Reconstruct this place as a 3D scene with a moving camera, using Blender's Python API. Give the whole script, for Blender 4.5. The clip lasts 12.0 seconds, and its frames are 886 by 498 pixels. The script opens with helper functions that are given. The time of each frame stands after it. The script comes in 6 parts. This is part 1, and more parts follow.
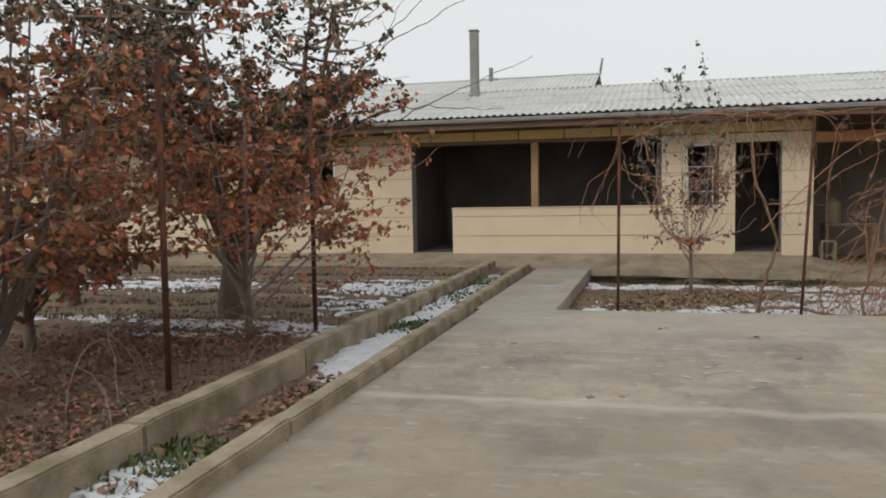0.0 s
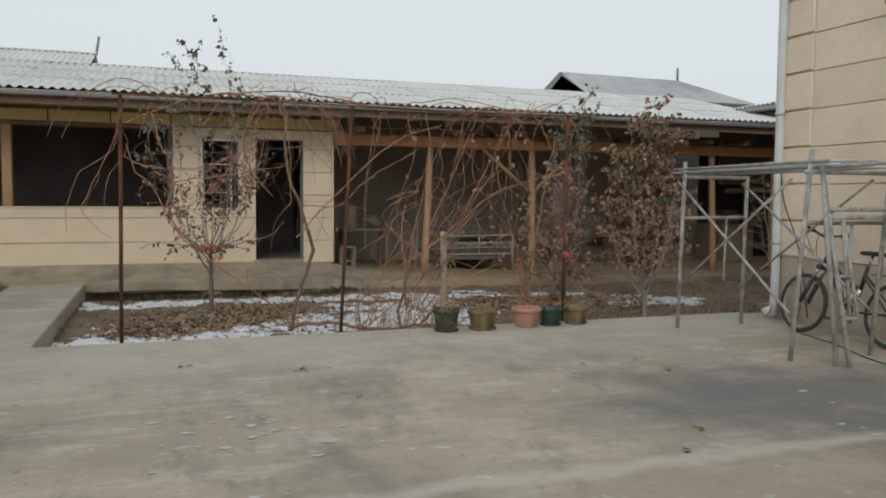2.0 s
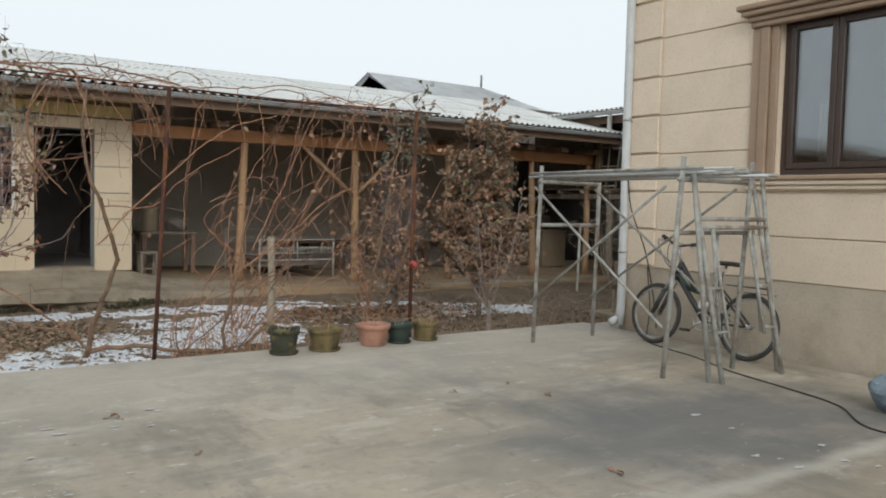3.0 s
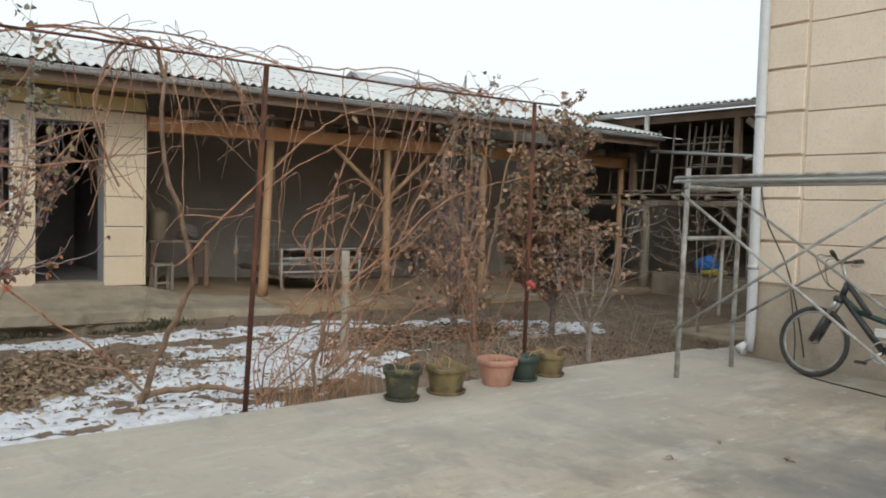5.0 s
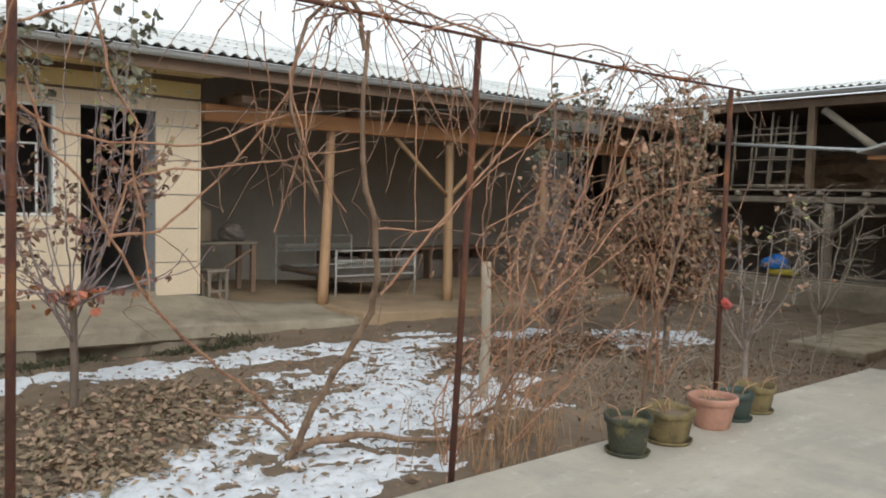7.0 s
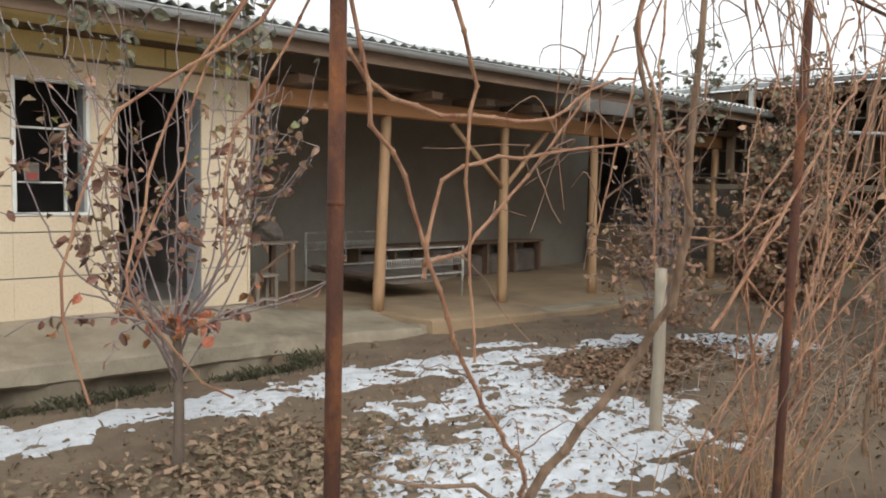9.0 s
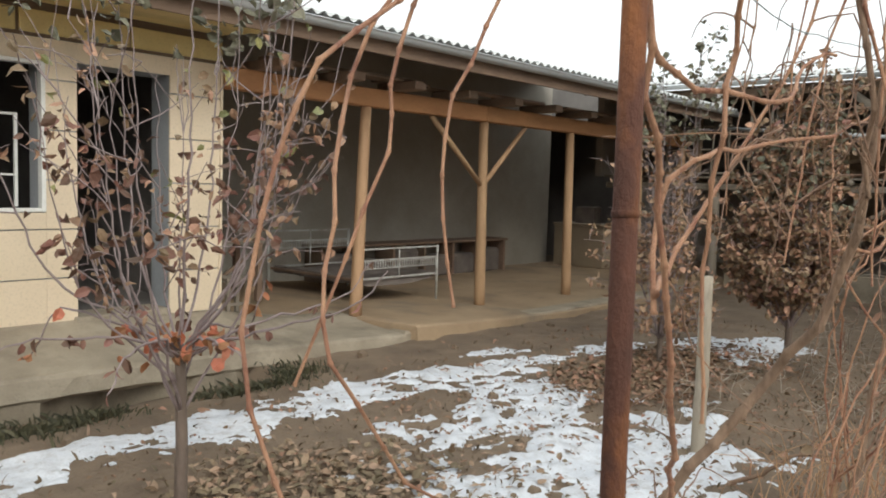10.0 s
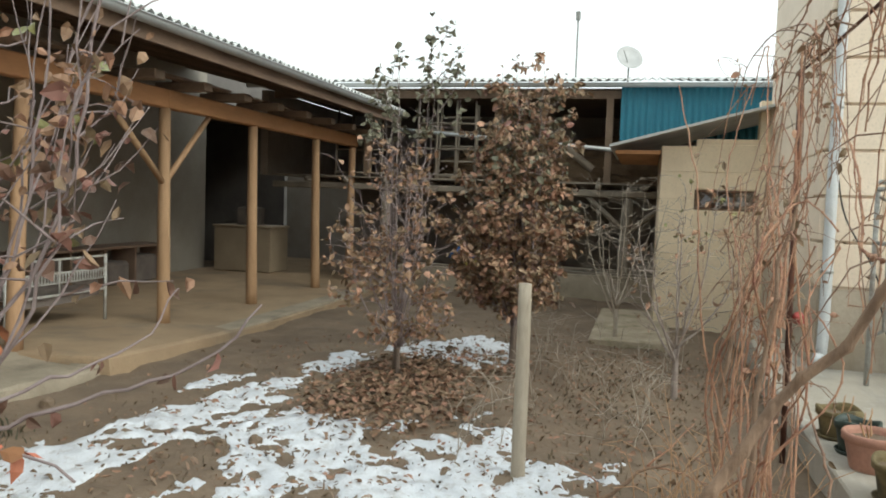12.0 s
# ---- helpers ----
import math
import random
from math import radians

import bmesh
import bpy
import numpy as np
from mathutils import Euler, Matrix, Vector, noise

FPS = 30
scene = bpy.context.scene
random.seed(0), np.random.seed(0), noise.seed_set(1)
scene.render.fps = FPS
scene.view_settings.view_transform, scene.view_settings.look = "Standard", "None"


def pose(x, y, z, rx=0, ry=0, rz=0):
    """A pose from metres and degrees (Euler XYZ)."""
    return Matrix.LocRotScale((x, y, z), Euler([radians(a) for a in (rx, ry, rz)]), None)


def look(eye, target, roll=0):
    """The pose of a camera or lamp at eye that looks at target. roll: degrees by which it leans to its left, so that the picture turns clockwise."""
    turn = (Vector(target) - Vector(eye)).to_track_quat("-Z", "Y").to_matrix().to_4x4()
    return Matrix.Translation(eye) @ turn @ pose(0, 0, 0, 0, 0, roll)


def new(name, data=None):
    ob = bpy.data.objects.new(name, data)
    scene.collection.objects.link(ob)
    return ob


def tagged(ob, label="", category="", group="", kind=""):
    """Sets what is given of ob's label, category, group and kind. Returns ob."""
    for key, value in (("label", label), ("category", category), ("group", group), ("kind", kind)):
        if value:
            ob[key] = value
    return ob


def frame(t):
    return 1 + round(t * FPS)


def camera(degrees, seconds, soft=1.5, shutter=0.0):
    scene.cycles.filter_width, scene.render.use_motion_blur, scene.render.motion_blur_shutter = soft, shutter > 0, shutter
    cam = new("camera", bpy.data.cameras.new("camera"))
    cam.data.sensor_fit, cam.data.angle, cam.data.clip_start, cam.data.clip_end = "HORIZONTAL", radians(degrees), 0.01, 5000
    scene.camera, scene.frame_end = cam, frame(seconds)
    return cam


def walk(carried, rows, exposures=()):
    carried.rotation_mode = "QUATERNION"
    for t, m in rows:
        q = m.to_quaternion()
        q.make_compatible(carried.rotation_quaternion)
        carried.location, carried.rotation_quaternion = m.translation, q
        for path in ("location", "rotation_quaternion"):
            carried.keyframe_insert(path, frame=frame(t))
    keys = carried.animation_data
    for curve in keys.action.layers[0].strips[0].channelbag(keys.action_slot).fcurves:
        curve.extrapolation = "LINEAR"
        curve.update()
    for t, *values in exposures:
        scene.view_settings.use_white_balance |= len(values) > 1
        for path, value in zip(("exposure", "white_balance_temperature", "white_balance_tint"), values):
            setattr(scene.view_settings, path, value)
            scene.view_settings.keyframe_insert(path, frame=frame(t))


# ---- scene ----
cam = camera(58.2, 12.0, soft=1.9)
PATH = [
    (0, (0.235, 1.264, 1.468), (-0.277, 3.193, 1.336), -1.0),
    (0.5, (0.158, 1.77, 1.472), (-0.007, 3.76, 1.35), -0.3),
    (1, (0.219, 2.328, 1.423), (0.337, 4.32, 1.299), -0.4),
    (1.5, (0.188, 2.871, 1.397), (0.57, 4.83, 1.271), -0.1),
    (2, (0.163, 3.309, 1.388), (0.832, 5.19, 1.262), 0.4),
    (2.5, (0.186, 3.858, 1.39), (1.174, 5.593, 1.271), 1.0),
    (4.5, (-0.198, 5.891, 1.4), (1.016, 7.477, 1.292), 1.6),
    (5, (-0.294, 6.395, 1.4), (0.919, 7.982, 1.298), 1.6),
    (5.5, (-0.426, 6.888, 1.449), (0.796, 8.467, 1.335), 1.6),
    (6, (-0.524, 7.379, 1.434), (0.722, 8.94, 1.331), 1.2),
    (6.5, (-0.704, 7.842, 1.466), (0.552, 9.394, 1.351), 1.4),
    (8.5, (-1.119, 9.692, 1.481), (0.244, 11.148, 1.335), 1.2),
    (9, (-1.213, 10.172, 1.479), (0.157, 11.622, 1.33), 1.1),
    (9.5, (-1.238, 10.589, 1.464), (0.159, 12.012, 1.313), 1.2),
    (10, (-1.222, 11.028, 1.475), (0.267, 12.354, 1.32), 1.7),
    (10.5, (-1.156, 11.449, 1.5), (0.496, 12.566, 1.351), 1.7),
    (11, (-1.093, 11.859, 1.439), (0.709, 12.718, 1.317), 2.3),
    (11.5, (-1.049, 12.218, 1.437), (0.824, 12.91, 1.312), 1.9),
    (12, (-0.936, 12.467, 1.432), (1.0, 12.954, 1.308), 2.0),
]
walk(cam, [(t, look(eye, target, roll)) for t, eye, target, roll in PATH],
     [(0, 0.1, 6700, 11), (1.5, -0.08, 6450, 9), (2.0, 0.0, 6400, 8.5), (2.5, 0.16, 6350, 8), (4.5, 0.43, 6350, 8), (6.5, 0.57, 6300, 8), (8.5, 0.68, 6450, 9), (10, 0.82, 6500, 8), (11, 0.88, 6450, 4), (12, 0.88, 6450, 3)])

# ---- world and light ----
world = bpy.data.worlds.new("overcast")
scene.world = world
world.use_nodes = True
wn, wl = world.node_tree.nodes, world.node_tree.links
sky = wn.new("ShaderNodeTexSky")
sky.sky_type, sky.sun_disc = "NISHITA", False
sky.sun_elevation, sky.sun_rotation = radians(33), radians(207)
sky.air_density, sky.dust_density, sky.ozone_density = 1.0, 6.0, 1.0
grey = wn.new("ShaderNodeHueSaturation")
grey.inputs["Saturation"].default_value = 0.16
wl.new(sky.outputs[0], grey.inputs["Color"])
cloud = wn.new("ShaderNodeMix")
cloud.data_type = "RGBA"
cloud.inputs[0].default_value = 0.8
cloud.inputs[7].default_value = (8.1, 8.6, 8.85, 1)
wl.new(grey.outputs[0], cloud.inputs[6])
wl.new(cloud.outputs[2], wn["Background"].inputs["Color"])
wn["Background"].inputs["Strength"].default_value = 0.1
sun = new("sun", bpy.data.lights.new("sun", "SUN"))
sun.data.energy, sun.data.angle, sun.data.color = 0.7, radians(25), (1.0, 0.975, 0.9)
sun.matrix_world = look((-6.5, -13, 9.5), (0, 0, 0))

# ---- materials ----


def mat(name, c1, c2, scale=4.0, rough=0.8, bump=0.25, metal=0.0, stain=None, stain_scale=0.7, stain_amount=0.5,
        vary=0.0, stretch=(1, 1, 1), fine=45.0, island=0.0, coat=0.0):
    m = bpy.data.materials.new(name)
    m.use_nodes = True
    n, l = m.node_tree.nodes, m.node_tree.links
    b = n["Principled BSDF"]
    b.inputs["Roughness"].default_value = rough
    b.inputs["Metallic"].default_value = metal
    b.inputs["Coat Weight"].default_value = coat
    tc = n.new("ShaderNodeTexCoord")
    mp = n.new("ShaderNodeMapping")
    mp.inputs["Scale"].default_value = stretch
    l.new(tc.outputs["Object"], mp.inputs["Vector"])

    def tex(s, d, r=0.6):
        t = n.new("ShaderNodeTexNoise")
        t.inputs["Scale"].default_value, t.inputs["Detail"].default_value, t.inputs["Roughness"].default_value = s, d, r
        l.new(mp.outputs[0], t.inputs["Vector"])
        return t

    def mix(f, a, c):
        x = n.new("ShaderNodeMix")
        x.data_type = "RGBA"
        for sock, v in ((x.inputs[0], f), (x.inputs[6], a), (x.inputs[7], c)):
            if isinstance(v, (tuple, list)):
                sock.default_value = (*v, 1)
            elif isinstance(v, float):
                sock.default_value = v
            else:
                l.new(v, sock)
        return x.outputs[2]

    def ramp(src, lo, hi):
        r = n.new("ShaderNodeMapRange")
        r.inputs[1].default_value, r.inputs[2].default_value = lo, hi
        l.new(src, r.inputs[0])
        return r.outputs[0]

    big, small = tex(scale, 5.0), tex(fine, 4.0)
    col = mix(ramp(big.outputs[0], 0.32, 0.68), c1, c2)
    dark = tuple(x * 0.62 for x in c1)
    grain = n.new("ShaderNodeMath")
    grain.operation = "MULTIPLY"
    l.new(ramp(small.outputs[0], 0.5, 0.78), grain.inputs[0])
    grain.inputs[1].default_value = 0.55
    col = mix(grain.outputs[0], col, dark)
    if stain:
        s = tex(stain_scale, 6.0, 0.65)
        g = n.new("ShaderNodeMath")
        g.operation = "MULTIPLY"
        l.new(ramp(s.outputs[0], 0.5, 0.66), g.inputs[0])
        g.inputs[1].default_value = stain_amount
        col = mix(g.outputs[0], col, stain)
    for amount, node, out in ((vary, "ShaderNodeObjectInfo", "Random"), (island, "ShaderNodeNewGeometry", "Random Per Island")):
        if amount:
            o = n.new(node)
            h = n.new("ShaderNodeHueSaturation")
            l.new(col, h.inputs["Color"])
            r = n.new("ShaderNodeMapRange")
            r.inputs[3].default_value, r.inputs[4].default_value = 1 - amount, 1 + amount
            l.new(o.outputs[out], r.inputs[0])
            l.new(r.outputs[0], h.inputs["Value"])
            r2 = n.new("ShaderNodeMapRange")
            r2.inputs[3].default_value, r2.inputs[4].default_value = 0.5 + amount * 0.035, 0.5 - amount * 0.035
            l.new(o.outputs[out], r2.inputs[0])
            l.new(r2.outputs[0], h.inputs["Hue"])
            col = h.outputs[0]
    l.new(col, b.inputs["Base Color"])
    rr = n.new("ShaderNodeMapRange")
    rr.inputs[3].default_value, rr.inputs[4].default_value = max(rough - 0.12, 0.03), min(rough + 0.12, 1)
    l.new(big.outputs[0], rr.inputs[0])
    l.new(rr.outputs[0], b.inputs["Roughness"])
    if bump:
        add = n.new("ShaderNodeMath")
        add.operation = "ADD"
        l.new(big.outputs[0], add.inputs[0])
        l.new(small.outputs[0], add.inputs[1])
        bp = n.new("ShaderNodeBump")
        bp.inputs["Strength"].default_value, bp.inputs["Distance"].default_value = bump, 0.02
        l.new(add.outputs[0], bp.inputs["Height"])
        l.new(bp.outputs[0], b.inputs["Normal"])
    return m


CONCRETE = mat("court_concrete", (0.41, 0.353, 0.273), (0.3, 0.258, 0.2), 0.8, 0.75, 0.2, stain=(0.2, 0.178, 0.15), stain_scale=0.3, stain_amount=0.7, fine=11)
# worn pale scuffs and dark speckle of the yard concrete, at walking scale
cn, cl = CONCRETE.node_tree.nodes, CONCRETE.node_tree.links
cb = cn["Principled BSDF"]
old = cb.inputs["Base Color"].links[0].from_socket
for sc, st, lo, hi, col, amt in ((1.1, (1.0, 2.6, 1), 0.53, 0.63, (0.5, 0.46, 0.4), 0.5), (4.2, (1.0, 2.2, 1), 0.6, 0.66, (0.6, 0.58, 0.54), 0.6), (0.45, (1.6, 1.0, 1), 0.52, 0.64, (0.13, 0.125, 0.115), 0.62), (2.6, (1.0, 0.5, 1), 0.55, 0.63, (0.16, 0.145, 0.12), 0.45), (1.7, (0.35, 1.6, 1), 0.55, 0.62, (0.2, 0.185, 0.16), 0.4), (9.0, (1, 1, 1), 0.6, 0.68, (0.12, 0.11, 0.095), 0.5)):
    co = cn.new("ShaderNodeTexCoord")
    ma = cn.new("ShaderNodeMapping")
    ma.inputs["Scale"].default_value = st
    ma.inputs["Location"].default_value = (sc * 3.1, sc, 0)
    cl.new(co.outputs["Object"], ma.inputs["Vector"])
    no = cn.new("ShaderNodeTexNoise")
    no.inputs["Scale"].default_value, no.inputs["Detail"].default_value, no.inputs["Roughness"].default_value = sc, 9.0, 0.68
    cl.new(ma.outputs[0], no.inputs["Vector"])
    ra = cn.new("ShaderNodeMapRange")
    ra.inputs[1].default_value, ra.inputs[2].default_value, ra.inputs[4].default_value = lo, hi, amt
    cl.new(no.outputs[0], ra.inputs[0])
    mx = cn.new("ShaderNodeMix")
    mx.data_type = "RGBA"
    mx.inputs[7].default_value = (*col, 1)
    cl.new(ra.outputs[0], mx.inputs[0])
    cl.new(old, mx.inputs[6])
    old = mx.outputs[2]
# one large damp, oily patch where a car stands
co, ma = cn.new("ShaderNodeTexCoord"), cn.new("ShaderNodeMapping")
ma.inputs["Location"].default_value, ma.inputs["Scale"].default_value = (-4.5 / 2.7, -7.65 / 1.6, 0), (1 / 2.7, 1 / 1.6, 0)
gr = cn.new("ShaderNodeTexGradient")
gr.gradient_type = "SPHERICAL"
no = cn.new("ShaderNodeTexNoise")
no.inputs["Scale"].default_value, no.inputs["Detail"].default_value = 1.6, 8.0
mu, ra, mx = cn.new("ShaderNodeMath"), cn.new("ShaderNodeMapRange"), cn.new("ShaderNodeMix")
mu.operation, mx.data_type = "MULTIPLY", "RGBA"
ra.inputs[1].default_value, ra.inputs[2].default_value, ra.inputs[4].default_value = 0.08, 0.34, 0.75
mx.inputs[7].default_value = (0.115, 0.117, 0.12, 1)
cl.new(co.outputs["Object"], ma.inputs["Vector"])
cl.new(ma.outputs[0], gr.inputs["Vector"])
cl.new(co.outputs["Object"], no.inputs["Vector"])
cl.new(gr.outputs[1], mu.inputs[0])
cl.new(no.outputs[0], mu.inputs[1])
cl.new(mu.outputs[0], ra.inputs[0])
cl.new(ra.outputs[0], mx.inputs[0])
cl.new(old, mx.inputs[6])
old = mx.outputs[2]
# two pours of concrete meet at a ragged pale seam; the nearer pour is browner
sp, ad, ab = cn.new("ShaderNodeSeparateXYZ"), cn.new("ShaderNodeMath"), cn.new("ShaderNodeMath")
nz = cn.new("ShaderNodeTexNoise")
nz.inputs["Scale"].default_value, nz.inputs["Detail"].default_value = 2.2, 7.0
cl.new(co.outputs["Object"], sp.inputs[0])
cl.new(co.outputs["Object"], nz.inputs["Vector"])
ad.operation, ad.inputs[1].default_value, ad.inputs[2].default_value = "MULTIPLY_ADD", 0.3, -6.97
cl.new(nz.outputs[0], ad.inputs[0])
sm = cn.new("ShaderNodeMath")
cl.new(sp.outputs[1], sm.inputs[0])
cl.new(ad.outputs[0], sm.inputs[1])
ab.operation = "ABSOLUTE"
cl.new(sm.outputs[0], ab.inputs[0])
for src, lo, hi, amt, col in ((sm, 0.1, -0.3, 0.35, (0.26, 0.215, 0.155)), (ab, 0.11, 0.02, 0.42, (0.56, 0.53, 0.47))):
    ra, mx = cn.new("ShaderNodeMapRange"), cn.new("ShaderNodeMix")
    ra.inputs[1].default_value, ra.inputs[2].default_value, ra.inputs[4].default_value = lo, hi, amt
    mx.data_type = "RGBA"
    mx.inputs[7].default_value = (*col, 1)
    cl.new(src.outputs[0], ra.inputs[0])
    cl.new(ra.outputs[0], mx.inputs[0])
    cl.new(old, mx.inputs[6])
    old = mx.outputs[2]
# the far strip of the yard is paler and greyer
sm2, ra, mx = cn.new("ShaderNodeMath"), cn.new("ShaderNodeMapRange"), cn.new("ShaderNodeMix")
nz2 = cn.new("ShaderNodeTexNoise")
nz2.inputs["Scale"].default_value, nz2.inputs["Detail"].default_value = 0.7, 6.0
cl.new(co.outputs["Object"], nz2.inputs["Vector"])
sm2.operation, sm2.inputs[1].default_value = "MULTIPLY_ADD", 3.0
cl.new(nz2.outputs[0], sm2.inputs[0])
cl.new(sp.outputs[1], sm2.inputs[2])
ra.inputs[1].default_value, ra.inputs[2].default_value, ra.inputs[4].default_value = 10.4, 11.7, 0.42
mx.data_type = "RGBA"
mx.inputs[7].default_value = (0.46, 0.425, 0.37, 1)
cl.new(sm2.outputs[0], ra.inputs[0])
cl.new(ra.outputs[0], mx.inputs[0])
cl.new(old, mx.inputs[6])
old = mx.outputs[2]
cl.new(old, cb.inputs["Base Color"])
KERB = mat("kerb_concrete", (0.44, 0.365, 0.265), (0.3, 0.245, 0.175), 4, 0.9, 0.6, stain=(0.16, 0.14, 0.07), stain_scale=2.2, stain_amount=0.75)
APRON = mat("apron_concrete", (0.37, 0.31, 0.23), (0.26, 0.215, 0.158), 2.5, 0.9, 0.5, stain=(0.15, 0.122, 0.088), stain_scale=1.3, stain_amount=0.7)
EARTH_FLOOR = mat("porch_earth", (0.38, 0.27, 0.165), (0.28, 0.195, 0.12), 1.5, 0.95, 0.4, stain=(0.18, 0.14, 0.1), stain_scale=0.8, stain_amount=0.7)
SOIL = mat("soil", (0.205, 0.146, 0.098), (0.13, 0.093, 0.063), 2.2, 0.95, 0.9, stain=(0.25, 0.187, 0.128), stain_scale=0.6, fine=30)
SNOW = mat("snow", (0.755, 0.77, 0.805), (0.59, 0.61, 0.65), 4, 0.6, 0.6, fine=60, stain=(0.36, 0.33, 0.3), stain_scale=13, stain_amount=0.5)
SIDING = mat("beige_siding", (0.7, 0.57, 0.41), (0.65, 0.525, 0.37), 1.2, 0.55, 0.06, stain=(0.52, 0.42, 0.3), stain_scale=0.9, stain_amount=0.35, vary=0.03)
YELLOW = mat("yellow_panel", (0.68, 0.54, 0.25), (0.58, 0.45, 0.2), 2, 0.6, 0.08, stain=(0.4, 0.3, 0.15), stain_scale=1.3, vary=0.08)
STONE = mat("beige_stone", (0.75, 0.625, 0.49), (0.69, 0.57, 0.44), 2.5, 0.7, 0.1, stain=(0.56, 0.455, 0.34), stain_scale=0.8, stain_amount=0.3, vary=0.035)
SHED = mat("cream_render", (0.82, 0.68, 0.49), (0.75, 0.615, 0.435), 2.0, 0.8, 0.15, stain=(0.6, 0.48, 0.33), stain_scale=0.9, stain_amount=0.4, vary=0.03)
PLINTH = mat("plinth_render", (0.52, 0.445, 0.35), (0.42, 0.355, 0.28), 2, 0.9, 0.25, stain=(0.28, 0.22, 0.15), stain_scale=0.9, stain_amount=0.7)
MOULD = mat("brown_moulding", (0.36, 0.255, 0.175), (0.31, 0.215, 0.145), 3, 0.6, 0.08)
FRAME_BROWN = mat("dark_brown_frame", (0.06, 0.036, 0.026), (0.045, 0.028, 0.02), 4, 0.35, 0.03)
PLASTER_GREY = mat("grey_plaster", (0.36, 0.325, 0.275), (0.29, 0.26, 0.217), 1.2, 0.9, 0.2, stain=(0.24, 0.21, 0.17), stain_scale=0.5)
DARK_BARN = mat("dusty_barn_wall", (0.36, 0.315, 0.265), (0.26, 0.225, 0.19), 1.5, 0.9, 0.3)
# the shade inside rooms and store is put into this dark base colour
DARK_IN = mat("shade_dark_plaster", (0.17, 0.152, 0.138), (0.12, 0.108, 0.098), 1.5, 0.9, 0.2)
REVEAL = mat("grey_blue_reveal", (0.34, 0.35, 0.36), (0.27, 0.28, 0.29), 2, 0.8, 0.1)
WHITE = mat("white_paint", (0.75, 0.74, 0.7), (0.66, 0.64, 0.6), 3, 0.5, 0.05)
SLATE = mat("corrugated_slate", (0.62, 0.62, 0.6), (0.51, 0.515, 0.5), 1.3, 0.85, 0.25, stain=(0.37, 0.375, 0.355), stain_scale=1.1, stain_amount=0.5, vary=0.05)
FROSTED = mat("frosted_slate", (0.78, 0.79, 0.8), (0.66, 0.67, 0.68), 1.2, 0.85, 0.2, stain=(0.5, 0.5, 0.49), stain_scale=1.5)
PIPE = mat("pale_grey_pipe", (0.6, 0.615, 0.62), (0.53, 0.54, 0.54), 3, 0.5, 0.06, stain=(0.42, 0.4, 0.36), stain_scale=2.5, stain_amount=0.4)
GUTTER = mat("galvanised_gutter", (0.52, 0.53, 0.53), (0.42, 0.43, 0.43), 2, 0.42, 0.06, metal=0.35)
WOOD_NEW = mat("pine_beam", (0.47, 0.23, 0.098), (0.34, 0.16, 0.068), 3, 0.75, 0.3, stretch=(0.3, 1, 1), vary=0.12)
WOOD_POLE = mat("peeled_pole", (0.42, 0.26, 0.14), (0.31, 0.185, 0.1), 4, 0.75, 0.35, stretch=(1, 1, 0.25), stain=(0.2, 0.115, 0.06), stain_amount=0.7, vary=0.08)
WOOD_DARK = mat("old_dark_wood", (0.23, 0.15, 0.1), (0.155, 0.103, 0.072), 3, 0.85, 0.3, stretch=(0.4, 1, 1), vary=0.2)
PALE_WOOD = mat("pale_weathered_wood", (0.42, 0.36, 0.28), (0.31, 0.26, 0.2), 5, 0.9, 0.5, stretch=(1, 1, 0.25), stain=(0.2, 0.165, 0.125), stain_scale=4)
WOOD_GREY = mat("weathered_wood", (0.27, 0.225, 0.175), (0.185, 0.153, 0.118), 4, 0.9, 0.4, stretch=(1, 1, 0.3), stain=(0.16, 0.13, 0.1))
RUST = mat("rusty_pipe", (0.105, 0.036, 0.019), (0.052, 0.021, 0.014), 7, 0.85, 0.5, stain=(0.3, 0.105, 0.026), stain_scale=3.1, stain_amount=0.75, stretch=(1, 1, 0.55), fine=120)
CANE = mat("vine_cane", (0.48, 0.265, 0.15), (0.31, 0.145, 0.088), 13, 0.62, 0.5, stain=(0.2, 0.07, 0.042), stain_scale=9, stain_amount=0.9, stretch=(1.6, 1.6, 0.7), fine=190)
CANE_DULL = mat("dull_brown_cane", (0.25, 0.15, 0.1), (0.15, 0.09, 0.062), 12, 0.8, 0.4, stain=(0.36, 0.2, 0.11), stain_scale=6, stain_amount=0.8)
VINE_OLD = mat("vine_trunk_bark", (0.29, 0.19, 0.125), (0.17, 0.108, 0.073), 14, 0.95, 0.9, stretch=(1, 1, 0.3), stain=(0.3, 0.19, 0.12), stain_scale=9)
STRAW = mat("dry_straw_cane", (0.46, 0.28, 0.15), (0.35, 0.2, 0.11), 9, 0.8, 0.2)
BARK = mat("grey_brown_bark", (0.19, 0.14, 0.11), (0.12, 0.09, 0.07), 9, 0.95, 0.9, stretch=(1, 1, 0.35))
TWIG = mat("purple_grey_twig", (0.31, 0.245, 0.235), (0.2, 0.15, 0.145), 12, 0.8, 0.2)
TWIG_GREY = mat("pale_grey_twig", (0.33, 0.27, 0.235), (0.2, 0.155, 0.13), 10, 0.85, 0.2)
DEADWOOD = mat("pale_dead_twig", (0.42, 0.355, 0.285), (0.31, 0.255, 0.2), 9, 0.85, 0.2)
LEAF_RED = mat("rust_red_leaf", (0.47, 0.185, 0.08), (0.27, 0.105, 0.052), 7, 0.6, 0.1, island=0.5)
LEAF_MAROON = mat("dull_maroon_leaf", (0.21, 0.1, 0.066), (0.13, 0.072, 0.05), 7, 0.6, 0.1, island=0.45)
